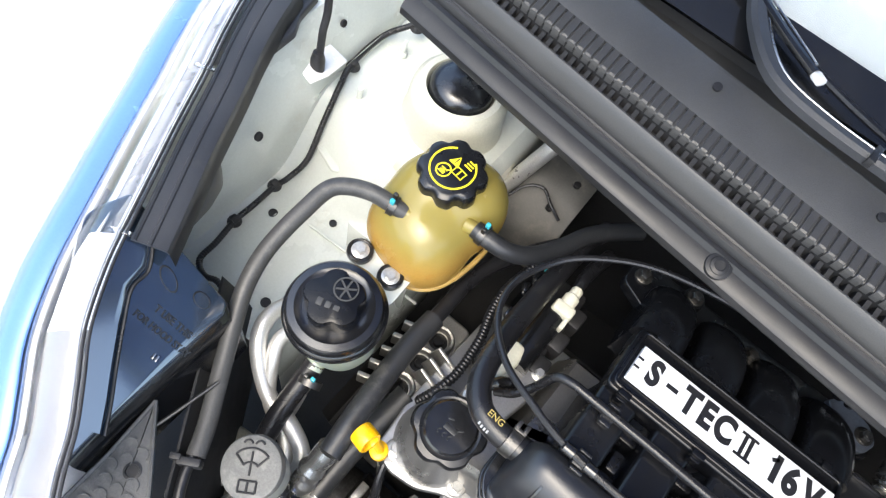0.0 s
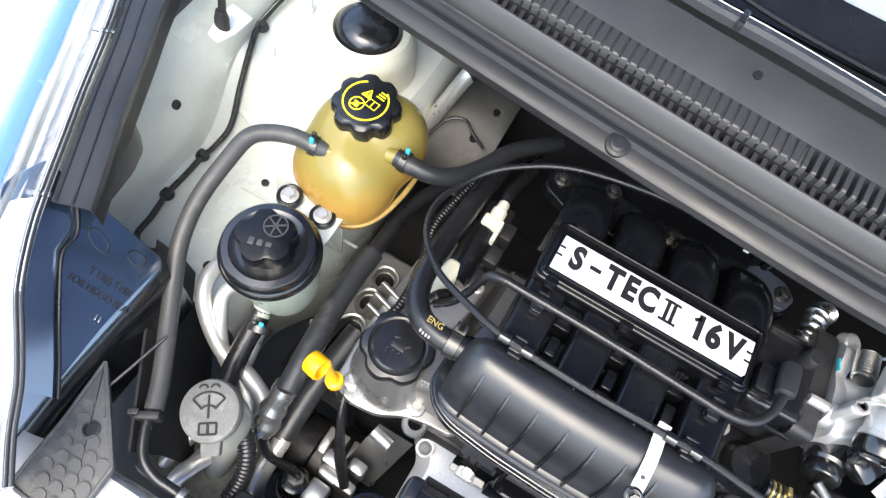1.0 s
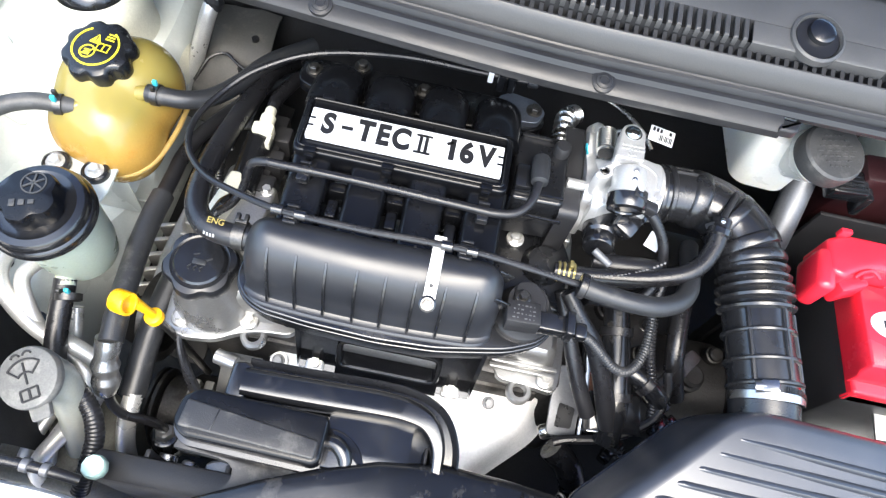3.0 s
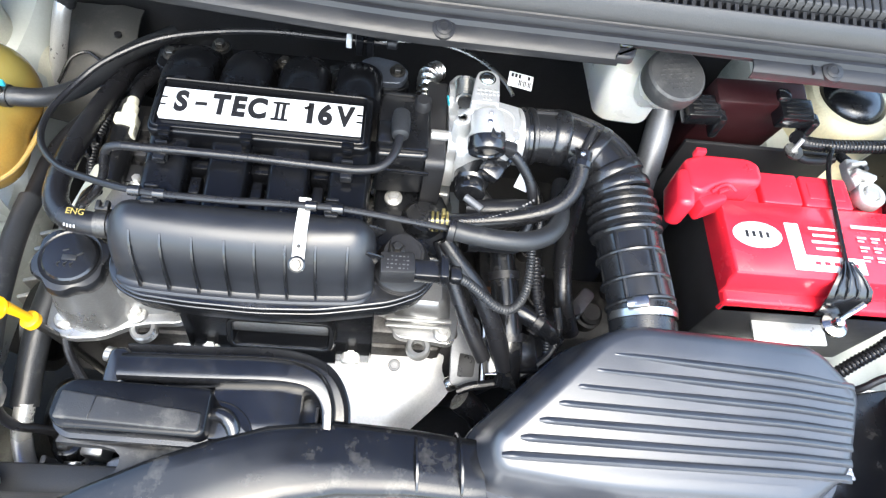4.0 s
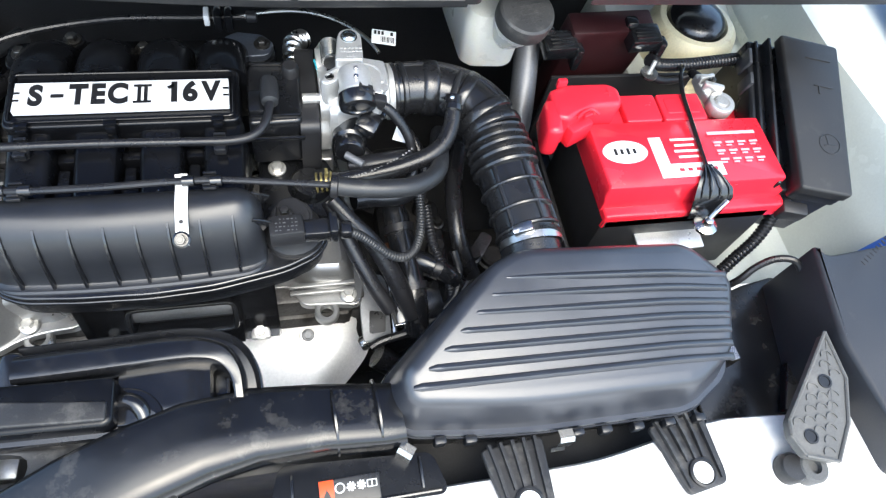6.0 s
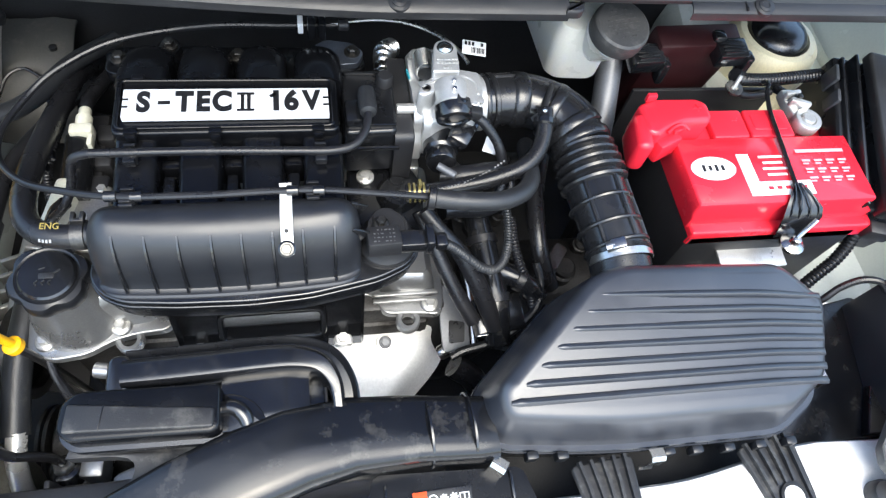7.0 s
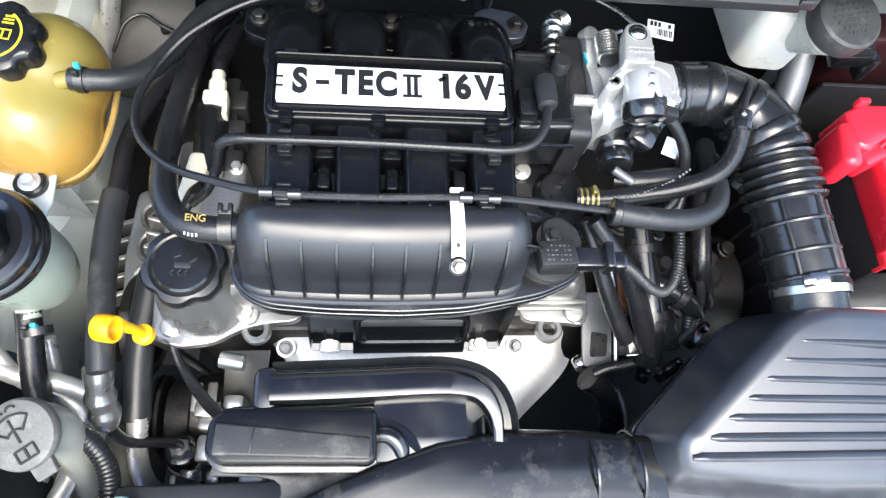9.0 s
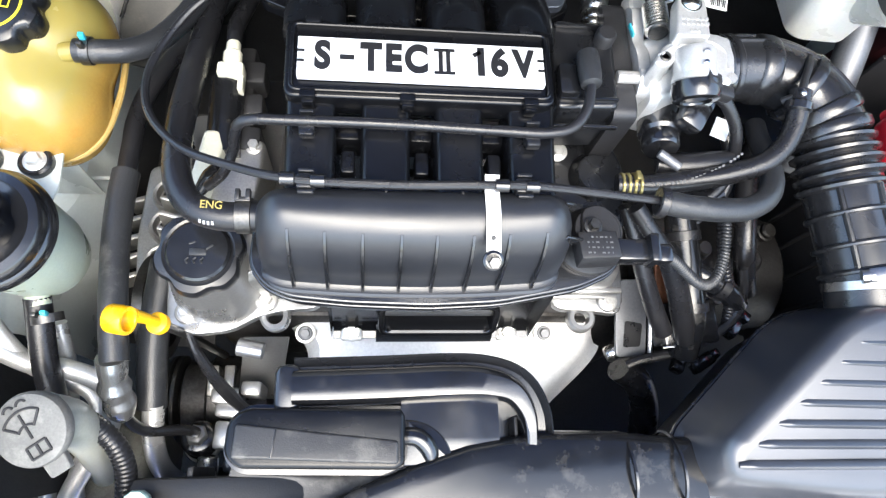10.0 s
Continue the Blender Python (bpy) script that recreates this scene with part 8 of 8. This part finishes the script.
part("port", tube(BM(), [(-0.182, -0.074, -0.092), (-0.172, -0.066, -0.08), (-0.162, -0.062, -0.072)], [0.0055, 0.007, 0.0065], 14), black_gloss, end)
bolt(end, (-0.146, -0.018, -0.118), 0.005)

coil2 = thing("ignition_module", (0.16, -0.06, -0.18), "black moulded ignition cover bolted beside the throttle body", "ignition module")
part("cover", slab(BM(), rounded([(0.112, -0.095), (0.195, -0.095), (0.2, -0.03), (0.19, -0.006), (0.115, -0.002)], 0.006), -0.16, -0.108, 0.005), black_plastic, coil2)
part("dome", lathe(BM(), (0.168, -0.045, -0.118), [(0.024, 0), (0.024, 0.012), (0.019, 0.02), (0.0, 0.021)], (0.1, 0, 1), seg=28, cap=False), black_plastic, coil2)
bolt(coil2, (0.135, -0.02, -0.105), 0.0065)
part("head_edge", slab(BM(), rounded(rect(0.113, -0.006, 0.2, 0.024), 0.004), -0.135, -0.112, 0.003), cast_metal, coil2, "bright cast edge behind the cover")
box_v = thing("vacuum_chamber", (0.14, 0.02, -0.1), "black plastic chamber between manifold and throttle body", "chamber")
part("shell", slab(BM(), rounded([(0.112, -0.022), (0.166, -0.02), (0.168, 0.062), (0.118, 0.066), (0.112, 0.05)], 0.006), -0.09, -0.024, 0.004), black_plastic, box_v)
for y in (0.058, -0.014):
    part("rib", box(BM(), (0.14, y, -0.0225), (0.05, 0.003, 0.005), 0.001), black_gloss, box_v)
part("rib", box(BM(), (0.14, -0.03, -0.04), (0.056, 0.003, 0.005), 0.001), black_gloss, box_v)
part("cap", lathe(BM(), (0.158, 0.045, -0.026), [(0.009, 0), (0.009, 0.012), (0.007, 0.015)], (0, 0, 1), seg=20), black_part, box_v)
part("socket", box(BM(), (0.122, 0.0, -0.022), (0.018, 0.03, 0.018), 0.004), black_plastic, box_v)
pipe = thing("coolant_neck", (0.16, 0.1, -0.08), "bright banded metal pipe neck behind the manifold", "pipe neck")
bm = BM()
tube(bm, [(0.162, 0.075, -0.055), (0.163, 0.095, -0.046), (0.166, 0.112, -0.045), (0.176, 0.125, -0.05)], [0.011, 0.012, 0.013, 0.012], 20, ribs=(0.006, 0.0025))
part("neck", bm, bright_metal, pipe)
part("collar", lathe(BM(), (0.198, 0.1, -0.05), [(0.01, 0), (0.0115, 0.002), (0.0115, 0.012), (0.009, 0.014)], (0.4, -0.2, 0.9), seg=20), zinc, pipe)

# engine mount with three plugged holes
em = thing("engine_mount", (-0.255, -0.05, -0.3), "cast aluminium engine mount with three deep bolt holes", "engine mount")
part("casting", slab(BM(), rounded([(-0.285, -0.115), (-0.238, -0.12), (-0.228, -0.05), (-0.23, 0.03), (-0.285, 0.03), (-0.29, -0.05)], 0.012), -0.3, -0.262, 0.005), cast_metal, em)
for y in (-0.087, -0.047, -0.01):
    rings = [[Vector((-0.256 + r * math.cos(a), y + r * math.sin(a), z)) for a in np.linspace(0, 2 * math.pi, 28, endpoint=False)] for r, z in ((0.0205, -0.27), (0.0195, -0.252), (0.0175, -0.249), (0.0145, -0.25), (0.0135, -0.262))]
    part("socket", loft(BM(), rings, cap=False), cast_metal, em)
    part("plug", lathe(BM(), (-0.256, y, -0.275), [(0.0142, 0), (0.0142, 0.012), (0.011, 0.0135), (0.007, 0.0135), (0.006, 0.019), (0.0, 0.0195)], seg=24, cap=False), ink_black, em)
for k in range(5):
    part("fin", box(BM(), (-0.296, -0.1 + 0.022 * k, -0.28), (0.022, 0.006, 0.03), 0.0015, (0, 0, 20)), cast_metal, em)
for k in range(3):
    part("fin", box(BM(), (-0.232, -0.075 + 0.016 * k, -0.21), (0.035, 0.005, 0.04), 0.0015, (0, 10, -12)), cast_metal, em)
part("belt_rim", lathe(BM(), (-0.262, -0.13, -0.28), [(0.055, -0.006), (0.057, -0.005), (0.057, 0.005), (0.055, 0.006), (0.045, 0.006), (0.045, -0.006)], (1, 0, 0.1), seg=40), dark_steel, em)

# compressor low in the bay
comp = thing("compressor", (-0.2, -0.23, -0.45), "silver finned air conditioning compressor with hose fittings", "compressor")
part("barrel", lathe(BM(), (-0.255, -0.215, -0.4), [(0.04, 0), (0.046, 0.004), (0.046, 0.03), (0.052, 0.034), (0.052, 0.09), (0.046, 0.1), (0.02, 0.106)], (1, 0, 0), seg=36), block_metal, comp)
for k in range(5):
    part("fin", box(BM(), (-0.215 + 0.018 * k, -0.2, -0.352), (0.012, 0.035, 0.016), 0.002), cast_metal, comp)
part("pulley", lathe(BM(), (-0.272, -0.215, -0.4), [(0.04, 0), (0.052, 0.002), (0.052, 0.006), (0.048, 0.008), (0.052, 0.01), (0.052, 0.014), (0.048, 0.016)], (1, 0, 0), seg=36), dark_steel, comp)
part("fitting", lathe(BM(), (-0.219, -0.268, -0.336), [(0.017, 0.0), (0.0185, 0.002), (0.0185, 0.02), (0.016, 0.024), (0.011, 0.026)], (0.03, 0.22, 0.97), seg=28), black_gloss, comp)
part("collar", lathe(BM(), (-0.219, -0.27, -0.345), [(0.012, -0.02), (0.0125, -0.004), (0.0195, -0.002), (0.0195, 0.008), (0.0175, 0.01)], (0.03, 0.22, 0.97), seg=28), zinc, comp, "bright switch collar")
part("nut", lathe(BM(), (-0.2182, -0.2625, -0.3105), [(0.0115, 0), (0.0115, 0.006), (0.0095, 0.008), (0.006, 0.008)], (0.03, 0.22, 0.97), seg=6), zinc_dull, comp)
for x, y, z, sx, sy, sz in ((-0.19, -0.222, -0.318, 0.03, 0.018, 0.05), (-0.162, -0.216, -0.31, 0.022, 0.016, 0.05), (-0.176, -0.238, -0.325, 0.05, 0.014, 0.05), (-0.19, -0.262, -0.332, 0.026, 0.03, 0.04), (-0.185, -0.292, -0.34, 0.016, 0.016, 0.03)):
    part("lug", box(BM(), (x, y, z), (sx, sy, sz), 0.004, (0, 0, -4)), cover_metal, comp)
part("bracket_leg", sheet(BM(), [[(-0.165 + 0.045 * u - 0.02 * v, -0.17 - 0.05 * v, -0.24 - 0.11 * v) for u in (0, 0.5, 1)] for v in np.linspace(0, 1, 6)], 0.005), cover_metal, comp)
run("sensor_lead", [(-0.222, -0.08, -0.2), (-0.215, -0.15, -0.205), (-0.208, -0.18, -0.215), (-0.195, -0.205, -0.24), (-0.18, -0.225, -0.27), (-0.165, -0.24, -0.3)], [0.0038, 0.0038, 0.0042, 0.006, 0.007, 0.006], rubber, "black sheathed sensor lead hanging before the engine", "wire", "wires", 10)
run("timing_hose", [(-0.215, 0.14, -0.16), (-0.229, 0.067, -0.172), (-0.226, 0.03, -0.175), (-0.216, -0.006, -0.175), (-0.212, -0.054, -0.176), (-0.218, -0.083, -0.18), (-0.226, -0.1, -0.2)], 0.006, rubber, "black corrugated loom beside the engine", "conduit", "conduits", 12, ribs=(0.0045, 0.0009))
for k in range(6):
    solo("loom_connector", box(BM(), (-0.208 + 0.004 * math.sin(k * 2), 0.015 + 0.018 * k, -0.118), (0.008, 0.012, 0.012), 0.002, (0, 0, 12 * k)), black_gloss, "small black loom connector beside the engine", "connector", "loom connectors")
part("mark", box(BM(), (-0.205, 0.078, -0.1), (0.003, 0.012, 0.002), 0.0005, (0, 0, -12)), teal_paint, cable)

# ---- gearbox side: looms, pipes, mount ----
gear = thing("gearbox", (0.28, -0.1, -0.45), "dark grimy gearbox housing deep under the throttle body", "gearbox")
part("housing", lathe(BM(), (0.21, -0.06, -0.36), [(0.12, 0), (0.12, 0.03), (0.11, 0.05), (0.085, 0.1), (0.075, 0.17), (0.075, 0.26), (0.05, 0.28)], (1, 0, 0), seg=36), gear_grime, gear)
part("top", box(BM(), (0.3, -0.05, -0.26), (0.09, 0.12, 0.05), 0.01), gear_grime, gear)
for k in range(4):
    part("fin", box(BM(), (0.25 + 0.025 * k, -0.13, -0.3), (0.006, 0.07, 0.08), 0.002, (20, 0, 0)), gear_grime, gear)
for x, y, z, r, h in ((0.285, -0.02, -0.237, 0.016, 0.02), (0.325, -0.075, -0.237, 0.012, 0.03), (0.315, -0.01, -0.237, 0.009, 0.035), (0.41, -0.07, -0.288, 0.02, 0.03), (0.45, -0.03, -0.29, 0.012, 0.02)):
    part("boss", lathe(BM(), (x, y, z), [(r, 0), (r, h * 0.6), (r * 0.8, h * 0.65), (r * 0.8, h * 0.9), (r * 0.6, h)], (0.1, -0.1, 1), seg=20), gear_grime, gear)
for x, y in ((0.27, -0.095), (0.33, -0.1), (0.27, 0.0), (0.338, -0.03)):
    bolt(gear, (x, y, -0.236), 0.006, (0, 0, 1), dark_steel)
arm_ = part("selector_arm", slab(BM(), rounded([(-0.012, -0.05), (0.012, -0.05), (0.009, 0.045), (-0.009, 0.045)], 0.006), 0, 0.005, 0.0012, pose(0.375, -0.09, -0.24, 8, 6, -38)), dark_steel, gear)
part("pivot", lathe(BM(), (0.375, -0.09, -0.237), [(0.011, 0), (0.011, 0.01), (0.008, 0.012), (0.008, 0.02)], seg=18), dark_steel, arm_)
# black branch pipe over the gearbox
tee = thing("branch_pipe", (0.272, -0.12, -0.2), "dark grey plastic branch pipe with collars over the gearbox", "pipe")
part("pipe", tube(BM(), [(0.262, -0.05, -0.13), (0.268, -0.085, -0.145), (0.273, -0.125, -0.157), (0.277, -0.165, -0.17), (0.28, -0.195, -0.2)], [0.013, 0.0155, 0.0165, 0.016, 0.015], 20), duct_plastic, tee)
part("branch", tube(BM(), [(0.273, -0.118, -0.155), (0.295, -0.13, -0.155), (0.318, -0.142, -0.162), (0.335, -0.15, -0.18)], [0.011, 0.0115, 0.0115, 0.011], 16), duct_plastic, tee)
for p, d, r in (((0.2685, -0.088, -0.146), (0.1, -0.95, -0.3), 0.0185), ((0.2765, -0.155, -0.167), (0.1, -0.93, -0.32), 0.0188), ((0.308, -0.137, -0.158), (0.85, -0.45, -0.2), 0.0138)):
    part("collar", lathe(BM(), p, [(r * 0.85, -0.005), (r, -0.0045), (r, 0.0045), (r * 0.85, 0.005)], d, seg=22), rubber, tee)
# plastic tray that carries the battery
tray = thing("battery_tray", (0.615, -0.04, -0.33), "black plastic battery tray with a ribbed side wall", "battery tray")
part("floor", box(BM(), (0.615, -0.045, -0.262), (0.25, 0.2, 0.012), 0.004), black_part, tray)
part("side_wall", box(BM(), (0.487, -0.045, -0.3), (0.006, 0.21, 0.24), 0.002), black_part, tray)
for k in range(5):
    part("rib", box(BM(), (0.481, -0.125 + 0.04 * k, -0.3), (0.008, 0.005, 0.23), 0.0015), black_part, tray)
part("back_wall", box(BM(), (0.6, 0.098, -0.18), (0.21, 0.006, 0.17), 0.002), black_part, tray)
part("leg", box(BM(), (0.615, -0.045, -0.38), (0.2, 0.16, 0.22), 0.01), black_part, tray)
lug = thing("cable_bracket", (0.24, -0.15, -0.26), "grey steel bracket plate with a square hole", "bracket")
bm = BM()
oo = rounded([(-0.019, -0.036), (0.016, -0.036), (0.019, 0.03), (0.014, 0.045), (-0.014, 0.045), (-0.019, 0.0)], 0.006)
hole_o = rounded([(-0.011, -0.026), (0.009, -0.026), (0.012, -0.002), (-0.008, 0.002)], 0.003)
mm = pose(0.236, -0.16, -0.215, 18, 8, 4)
slab(bm, oo, -0.003, 0.0, 0.001, mm)
lp_ = part("plate", bm, dull_metal, lug)
part("hole", loft(BM(), [[mm @ Vector((p.x, p.y, z)) for p in hole_o] for z in (-0.0005, 0.0008)]), ink_black, lp_)
part("edge", tube(BM(), [mm @ Vector((0.02, -0.034, 0.002)), mm @ Vector((0.022, 0.03, 0.002)), mm @ Vector((0.016, 0.075, 0.004))], 0.0028, 8), bright_metal, lug)
rust = surface("rust_strip", (0.16, 0.055, 0.02), 0.6, vary=0.3)
part("strip", box(BM(), (0.262, -0.13, -0.19), (0.014, 0.09, 0.004), 0.001, (15, 0, 3)), rust, lug, "rust-brown strip")
run("conduit", [(0.203, -0.141, -0.052), (0.215, -0.142, -0.062), (0.232, -0.147, -0.078), (0.247, -0.152, -0.09), (0.262, -0.151, -0.098), (0.275, -0.14, -0.102), (0.284, -0.12, -0.102), (0.288, -0.095, -0.098), (0.289, -0.07, -0.092)], 0.0052, rubber_grey, "grey corrugated conduit from the pressure sensor's plug", "conduit", "conduits", 12, ribs=(0.0034, 0.001))
run("loom_branch", [(0.19, -0.09, -0.07), (0.208, -0.108, -0.085), (0.23, -0.125, -0.105), (0.248, -0.145, -0.13), (0.262, -0.165, -0.155), (0.275, -0.185, -0.18)], [0.008, 0.0085, 0.0095, 0.0105, 0.011, 0.0105], rubber, "thick taped black loom branch going down to the gearbox", "wiring", "looms", 16)
run("loom_branch", [(0.185, -0.085, -0.08), (0.2, -0.11, -0.1), (0.215, -0.135, -0.125), (0.232, -0.16, -0.15), (0.248, -0.18, -0.17)], [0.007, 0.0075, 0.0085, 0.009, 0.009], rubber, "taped black loom branch beside the sensor plug", "wiring", "looms", 16)
run("loom_branch", [(0.3, -0.075, -0.12), (0.303, -0.11, -0.135), (0.312, -0.135, -0.15), (0.322, -0.15, -0.17), (0.326, -0.17, -0.19)], 0.006, rubber, "dark corrugated loom dropping toward the gearbox", "wiring", "looms", 12, ribs=(0.004, 0.001))
run("battery_lead", [(0.33, -0.12, -0.15), (0.335, -0.14, -0.165), (0.328, -0.165, -0.18), (0.3, -0.185, -0.195), (0.27, -0.195, -0.205), (0.24, -0.2, -0.21), (0.225, -0.205, -0.215)], 0.0052, rubber, "black curved cable over the gearbox", "cable", "cables", 10)
run("gearbox_hose", [(0.36, 0.02, -0.13), (0.345, -0.03, -0.14), (0.34, -0.08, -0.15), (0.345, -0.11, -0.17), (0.36, -0.13, -0.2)], 0.011, rubber, "black hose beside the intake bellows", "hose", "rubber hoses", 14)
conn = thing("loom_connector", (0.28, -0.17, -0.22), "black square loom connector with a bright edge", "connector")
part("shell", box(BM(), (0.283, -0.165, -0.195), (0.06, 0.045, 0.03), 0.004, (12, 0, 6)), black_gloss, conn)
part("edge", box(BM(), (0.268, -0.191, -0.186), (0.03, 0.0022, 0.0022), 0.0005, (0, 0, 4)), bright_metal, conn)
for pts, r, mt in (([(0.225, 0.0, -0.1), (0.245, -0.02, -0.11), (0.258, -0.045, -0.12)], 0.0095, black_part), ([(0.215, -0.075, -0.095), (0.24, -0.07, -0.1), (0.265, -0.07, -0.1), (0.285, -0.062, -0.1)], 0.012, black_plastic), ([(0.285, 0.0, -0.075), (0.296, -0.02, -0.085), (0.3, -0.045, -0.1), (0.292, -0.07, -0.12)], 0.006, rubber)):
    run("lead_wire", pts, r, mt, "black lead or stub pipe under the throttle body", "wire", "lead wires", 12)
part("tag", box(BM(), (0.273, -0.018, -0.056), (0.015, 0.019, 0.0014), 0.0004, (12, 0, -24)), white_label, tb, "small white paper tag")
part("paint_mark", box(BM(), (0.1855, 0.058, -0.024), (0.0016, 0.012, 0.004), 0, (0, 0, 10)), teal_paint, tb)
for x, y, z, a in ((0.318, -0.2, -0.235, 30), (0.3, -0.195, -0.25, 60), (0.345, -0.165, -0.21, 50)):
    bm = BM()
    box(bm, (x, y, z), (0.03, 0.014, 0.014), 0.003, (0, 10, a))
    box(bm, (x + 0.012, y + 0.008, z + 0.004), (0.012, 0.01, 0.01), 0.002, (0, 10, a))
    solo("sensor_plug", bm, black_gloss, "small black sensor plug low beside the filter box", "connector", "sensor plugs")
run("lower_hose", [(0.235, -0.2, -0.26), (0.26, -0.215, -0.275), (0.275, -0.24, -0.3), (0.278, -0.28, -0.33)], 0.016, rubber, "thick black lower radiator hose", "hose", "rubber hoses", 16)
bm = BM()
lathe(bm, (0.215, -0.19, -0.245), [(0.007, 0), (0.009, 0.003), (0.009, 0.014), (0.006, 0.018), (0.006, 0.03), (0.008, 0.032), (0.008, 0.04)], (0.85, 0.35, 0.2), seg=16)
solo("oxygen_sensor", bm, bright_metal, "bright threaded exhaust sensor beside the heat shield", "sensor")
run("sensor_lead", [(0.25, -0.178, -0.238), (0.268, -0.185, -0.24), (0.29, -0.19, -0.235), (0.31, -0.2, -0.23)], 0.004, rubber, "black lead of the exhaust sensor", "wire", "wires", 10)

# ---- battery side: looms ----
run("conduit", [(0.615, 0.085, -0.055), (0.635, 0.087, -0.066), (0.68, 0.09, -0.07), (0.73, 0.095, -0.07), (0.77, 0.1, -0.072), (0.8, 0.1, -0.08)], 0.0088, rubber, "black corrugated conduit behind the battery", "conduit", "conduits", 14, ribs=(0.005, 0.0012))
run("conduit", [(0.785, -0.09, -0.14), (0.772, -0.108, -0.15), (0.75, -0.13, -0.17), (0.723, -0.146, -0.195), (0.7, -0.16, -0.22)], 0.0088, rubber, "black corrugated conduit between battery and wing", "conduit", "conduits", 14, ribs=(0.005, 0.0012))
run("lamp_lead", [(0.67, -0.19, -0.2), (0.688, -0.192, -0.16), (0.705, -0.185, -0.14), (0.725, -0.183, -0.125), (0.745, -0.19, -0.12), (0.757, -0.205, -0.13)], 0.0045, rubber, "black lead to the headlamp carrier", "wire", "wires", 10)
lugp = thing("earth_lug", (0.6, 0.08, -0.09), "bright cable lug and stud behind the battery", "cable lug")
part("ring", lathe(BM(), (0.612, 0.069, -0.064), [(0.0115, 0), (0.0115, 0.003), (0.005, 0.0034), (0.0048, 0.001)], (0, -0.1, 1), seg=20), bright_metal, lugp)
part("stud", cyl(BM(), (0.612, 0.069, -0.068), (0.617, 0.076, -0.048), 0.0028, seg=10), zinc, lugp)
part("cable", tube(BM(), [(0.618, 0.067, -0.068), (0.635, 0.066, -0.074), (0.655, 0.07, -0.078), (0.675, 0.074, -0.076)], 0.005, 12), rubber, lugp)

# ---- warning label on the duct's front ----
warn = thing("warning_label", (0.18, -0.37, -0.145), "black warning label with an orange end and white pictograms", "label")
mm = pose(0.182, -0.3725, -0.133, 6, 0, 1)
part("base", slab(BM(), rounded(rect(-0.03, -0.012, 0.027, 0.012), 0.002), -0.006, 0.0, 0.0005, mm), ink_black, warn)
part("hazard_panel", slab(BM(), rect(-0.0295, -0.0115, -0.016, 0.0115), 0.0, 0.0006, 0.0001, mm), orange_label, warn, "orange panel")
bm = BM()
loft(bm, [[mm @ Vector((x, y, z)) for x, y in ((-0.027, -0.005), (-0.0185, -0.005), (-0.0228, 0.0035))] for z in (0.0005, 0.001)])
part("triangle", bm, ink_black, warn)
part("pictogram", moved(lathe(BM(), (-0.0105, 0.003, 0), [(0.0048, 0), (0.0048, 0.0008), (0.0036, 0.0008), (0.0036, 0)], seg=24, cap=False), mm), white_label, warn)
for x in (0.0, 0.0095):
    bm = BM()
    for a in (0, 45, 90, 135):
        box(bm, (x, 0.003, 0.0004), (0.0085, 0.0016, 0.0006), 0, (0, 0, a + 10))
    part("pictogram", moved(bm, mm), white_label, warn)
bm = BM()
for dx in (-0.0022, 0.0022):
    for ex, ey, sx, sy in ((0, -0.003, 0.0044, 0.0008), (0, 0.003, 0.0044, 0.0008), (-0.0021, 0, 0.0008, 0.0064), (0.0021, 0, 0.0008, 0.0064)):
        box(bm, (0.0195 + dx + ex, 0.003 + ey, 0.0004), (sx, sy, 0.0006), 0)
part("pictogram", moved(bm, mm), white_label, warn)
bm = BM()
slab(bm, rounded([(0.12, -0.345), (0.26, -0.352), (0.27, -0.385), (0.11, -0.382)], 0.006), -0.2, -0.138, 0.004)
db = thing("duct_bracket", (0.19, -0.365, -0.2), "black plastic bracket under the intake duct", "bracket")
part("web", bm, manifold_plastic, db)
part("lip", tube(BM(), [(0.113, -0.3815, -0.1375), (0.15, -0.383, -0.1372), (0.2, -0.3845, -0.1372), (0.267, -0.3845, -0.1375)], 0.002, 8), black_gloss, db)
for x in (0.128, 0.25):
    part("rib", box(BM(), (x, -0.366, -0.1365), (0.003, 0.03, 0.004), 0.001), black_gloss, db)

# fittings seen through the opening in the duct's base
fit = thing("pipe_fitting", (-0.12, -0.31, -0.24), "cast aluminium pipe fitting seen below the duct", "fitting")
part("body", box(BM(), (-0.118, -0.31, -0.25), (0.04, 0.05, 0.04), 0.008, (8, 0, 20)), dull_metal, fit)
part("stub", cyl(BM(), (-0.105, -0.3, -0.24), (-0.08, -0.296, -0.238), 0.009, bevel=0.001), dull_metal, fit)
bolt(fit, (-0.13, -0.326, -0.229), 0.006)
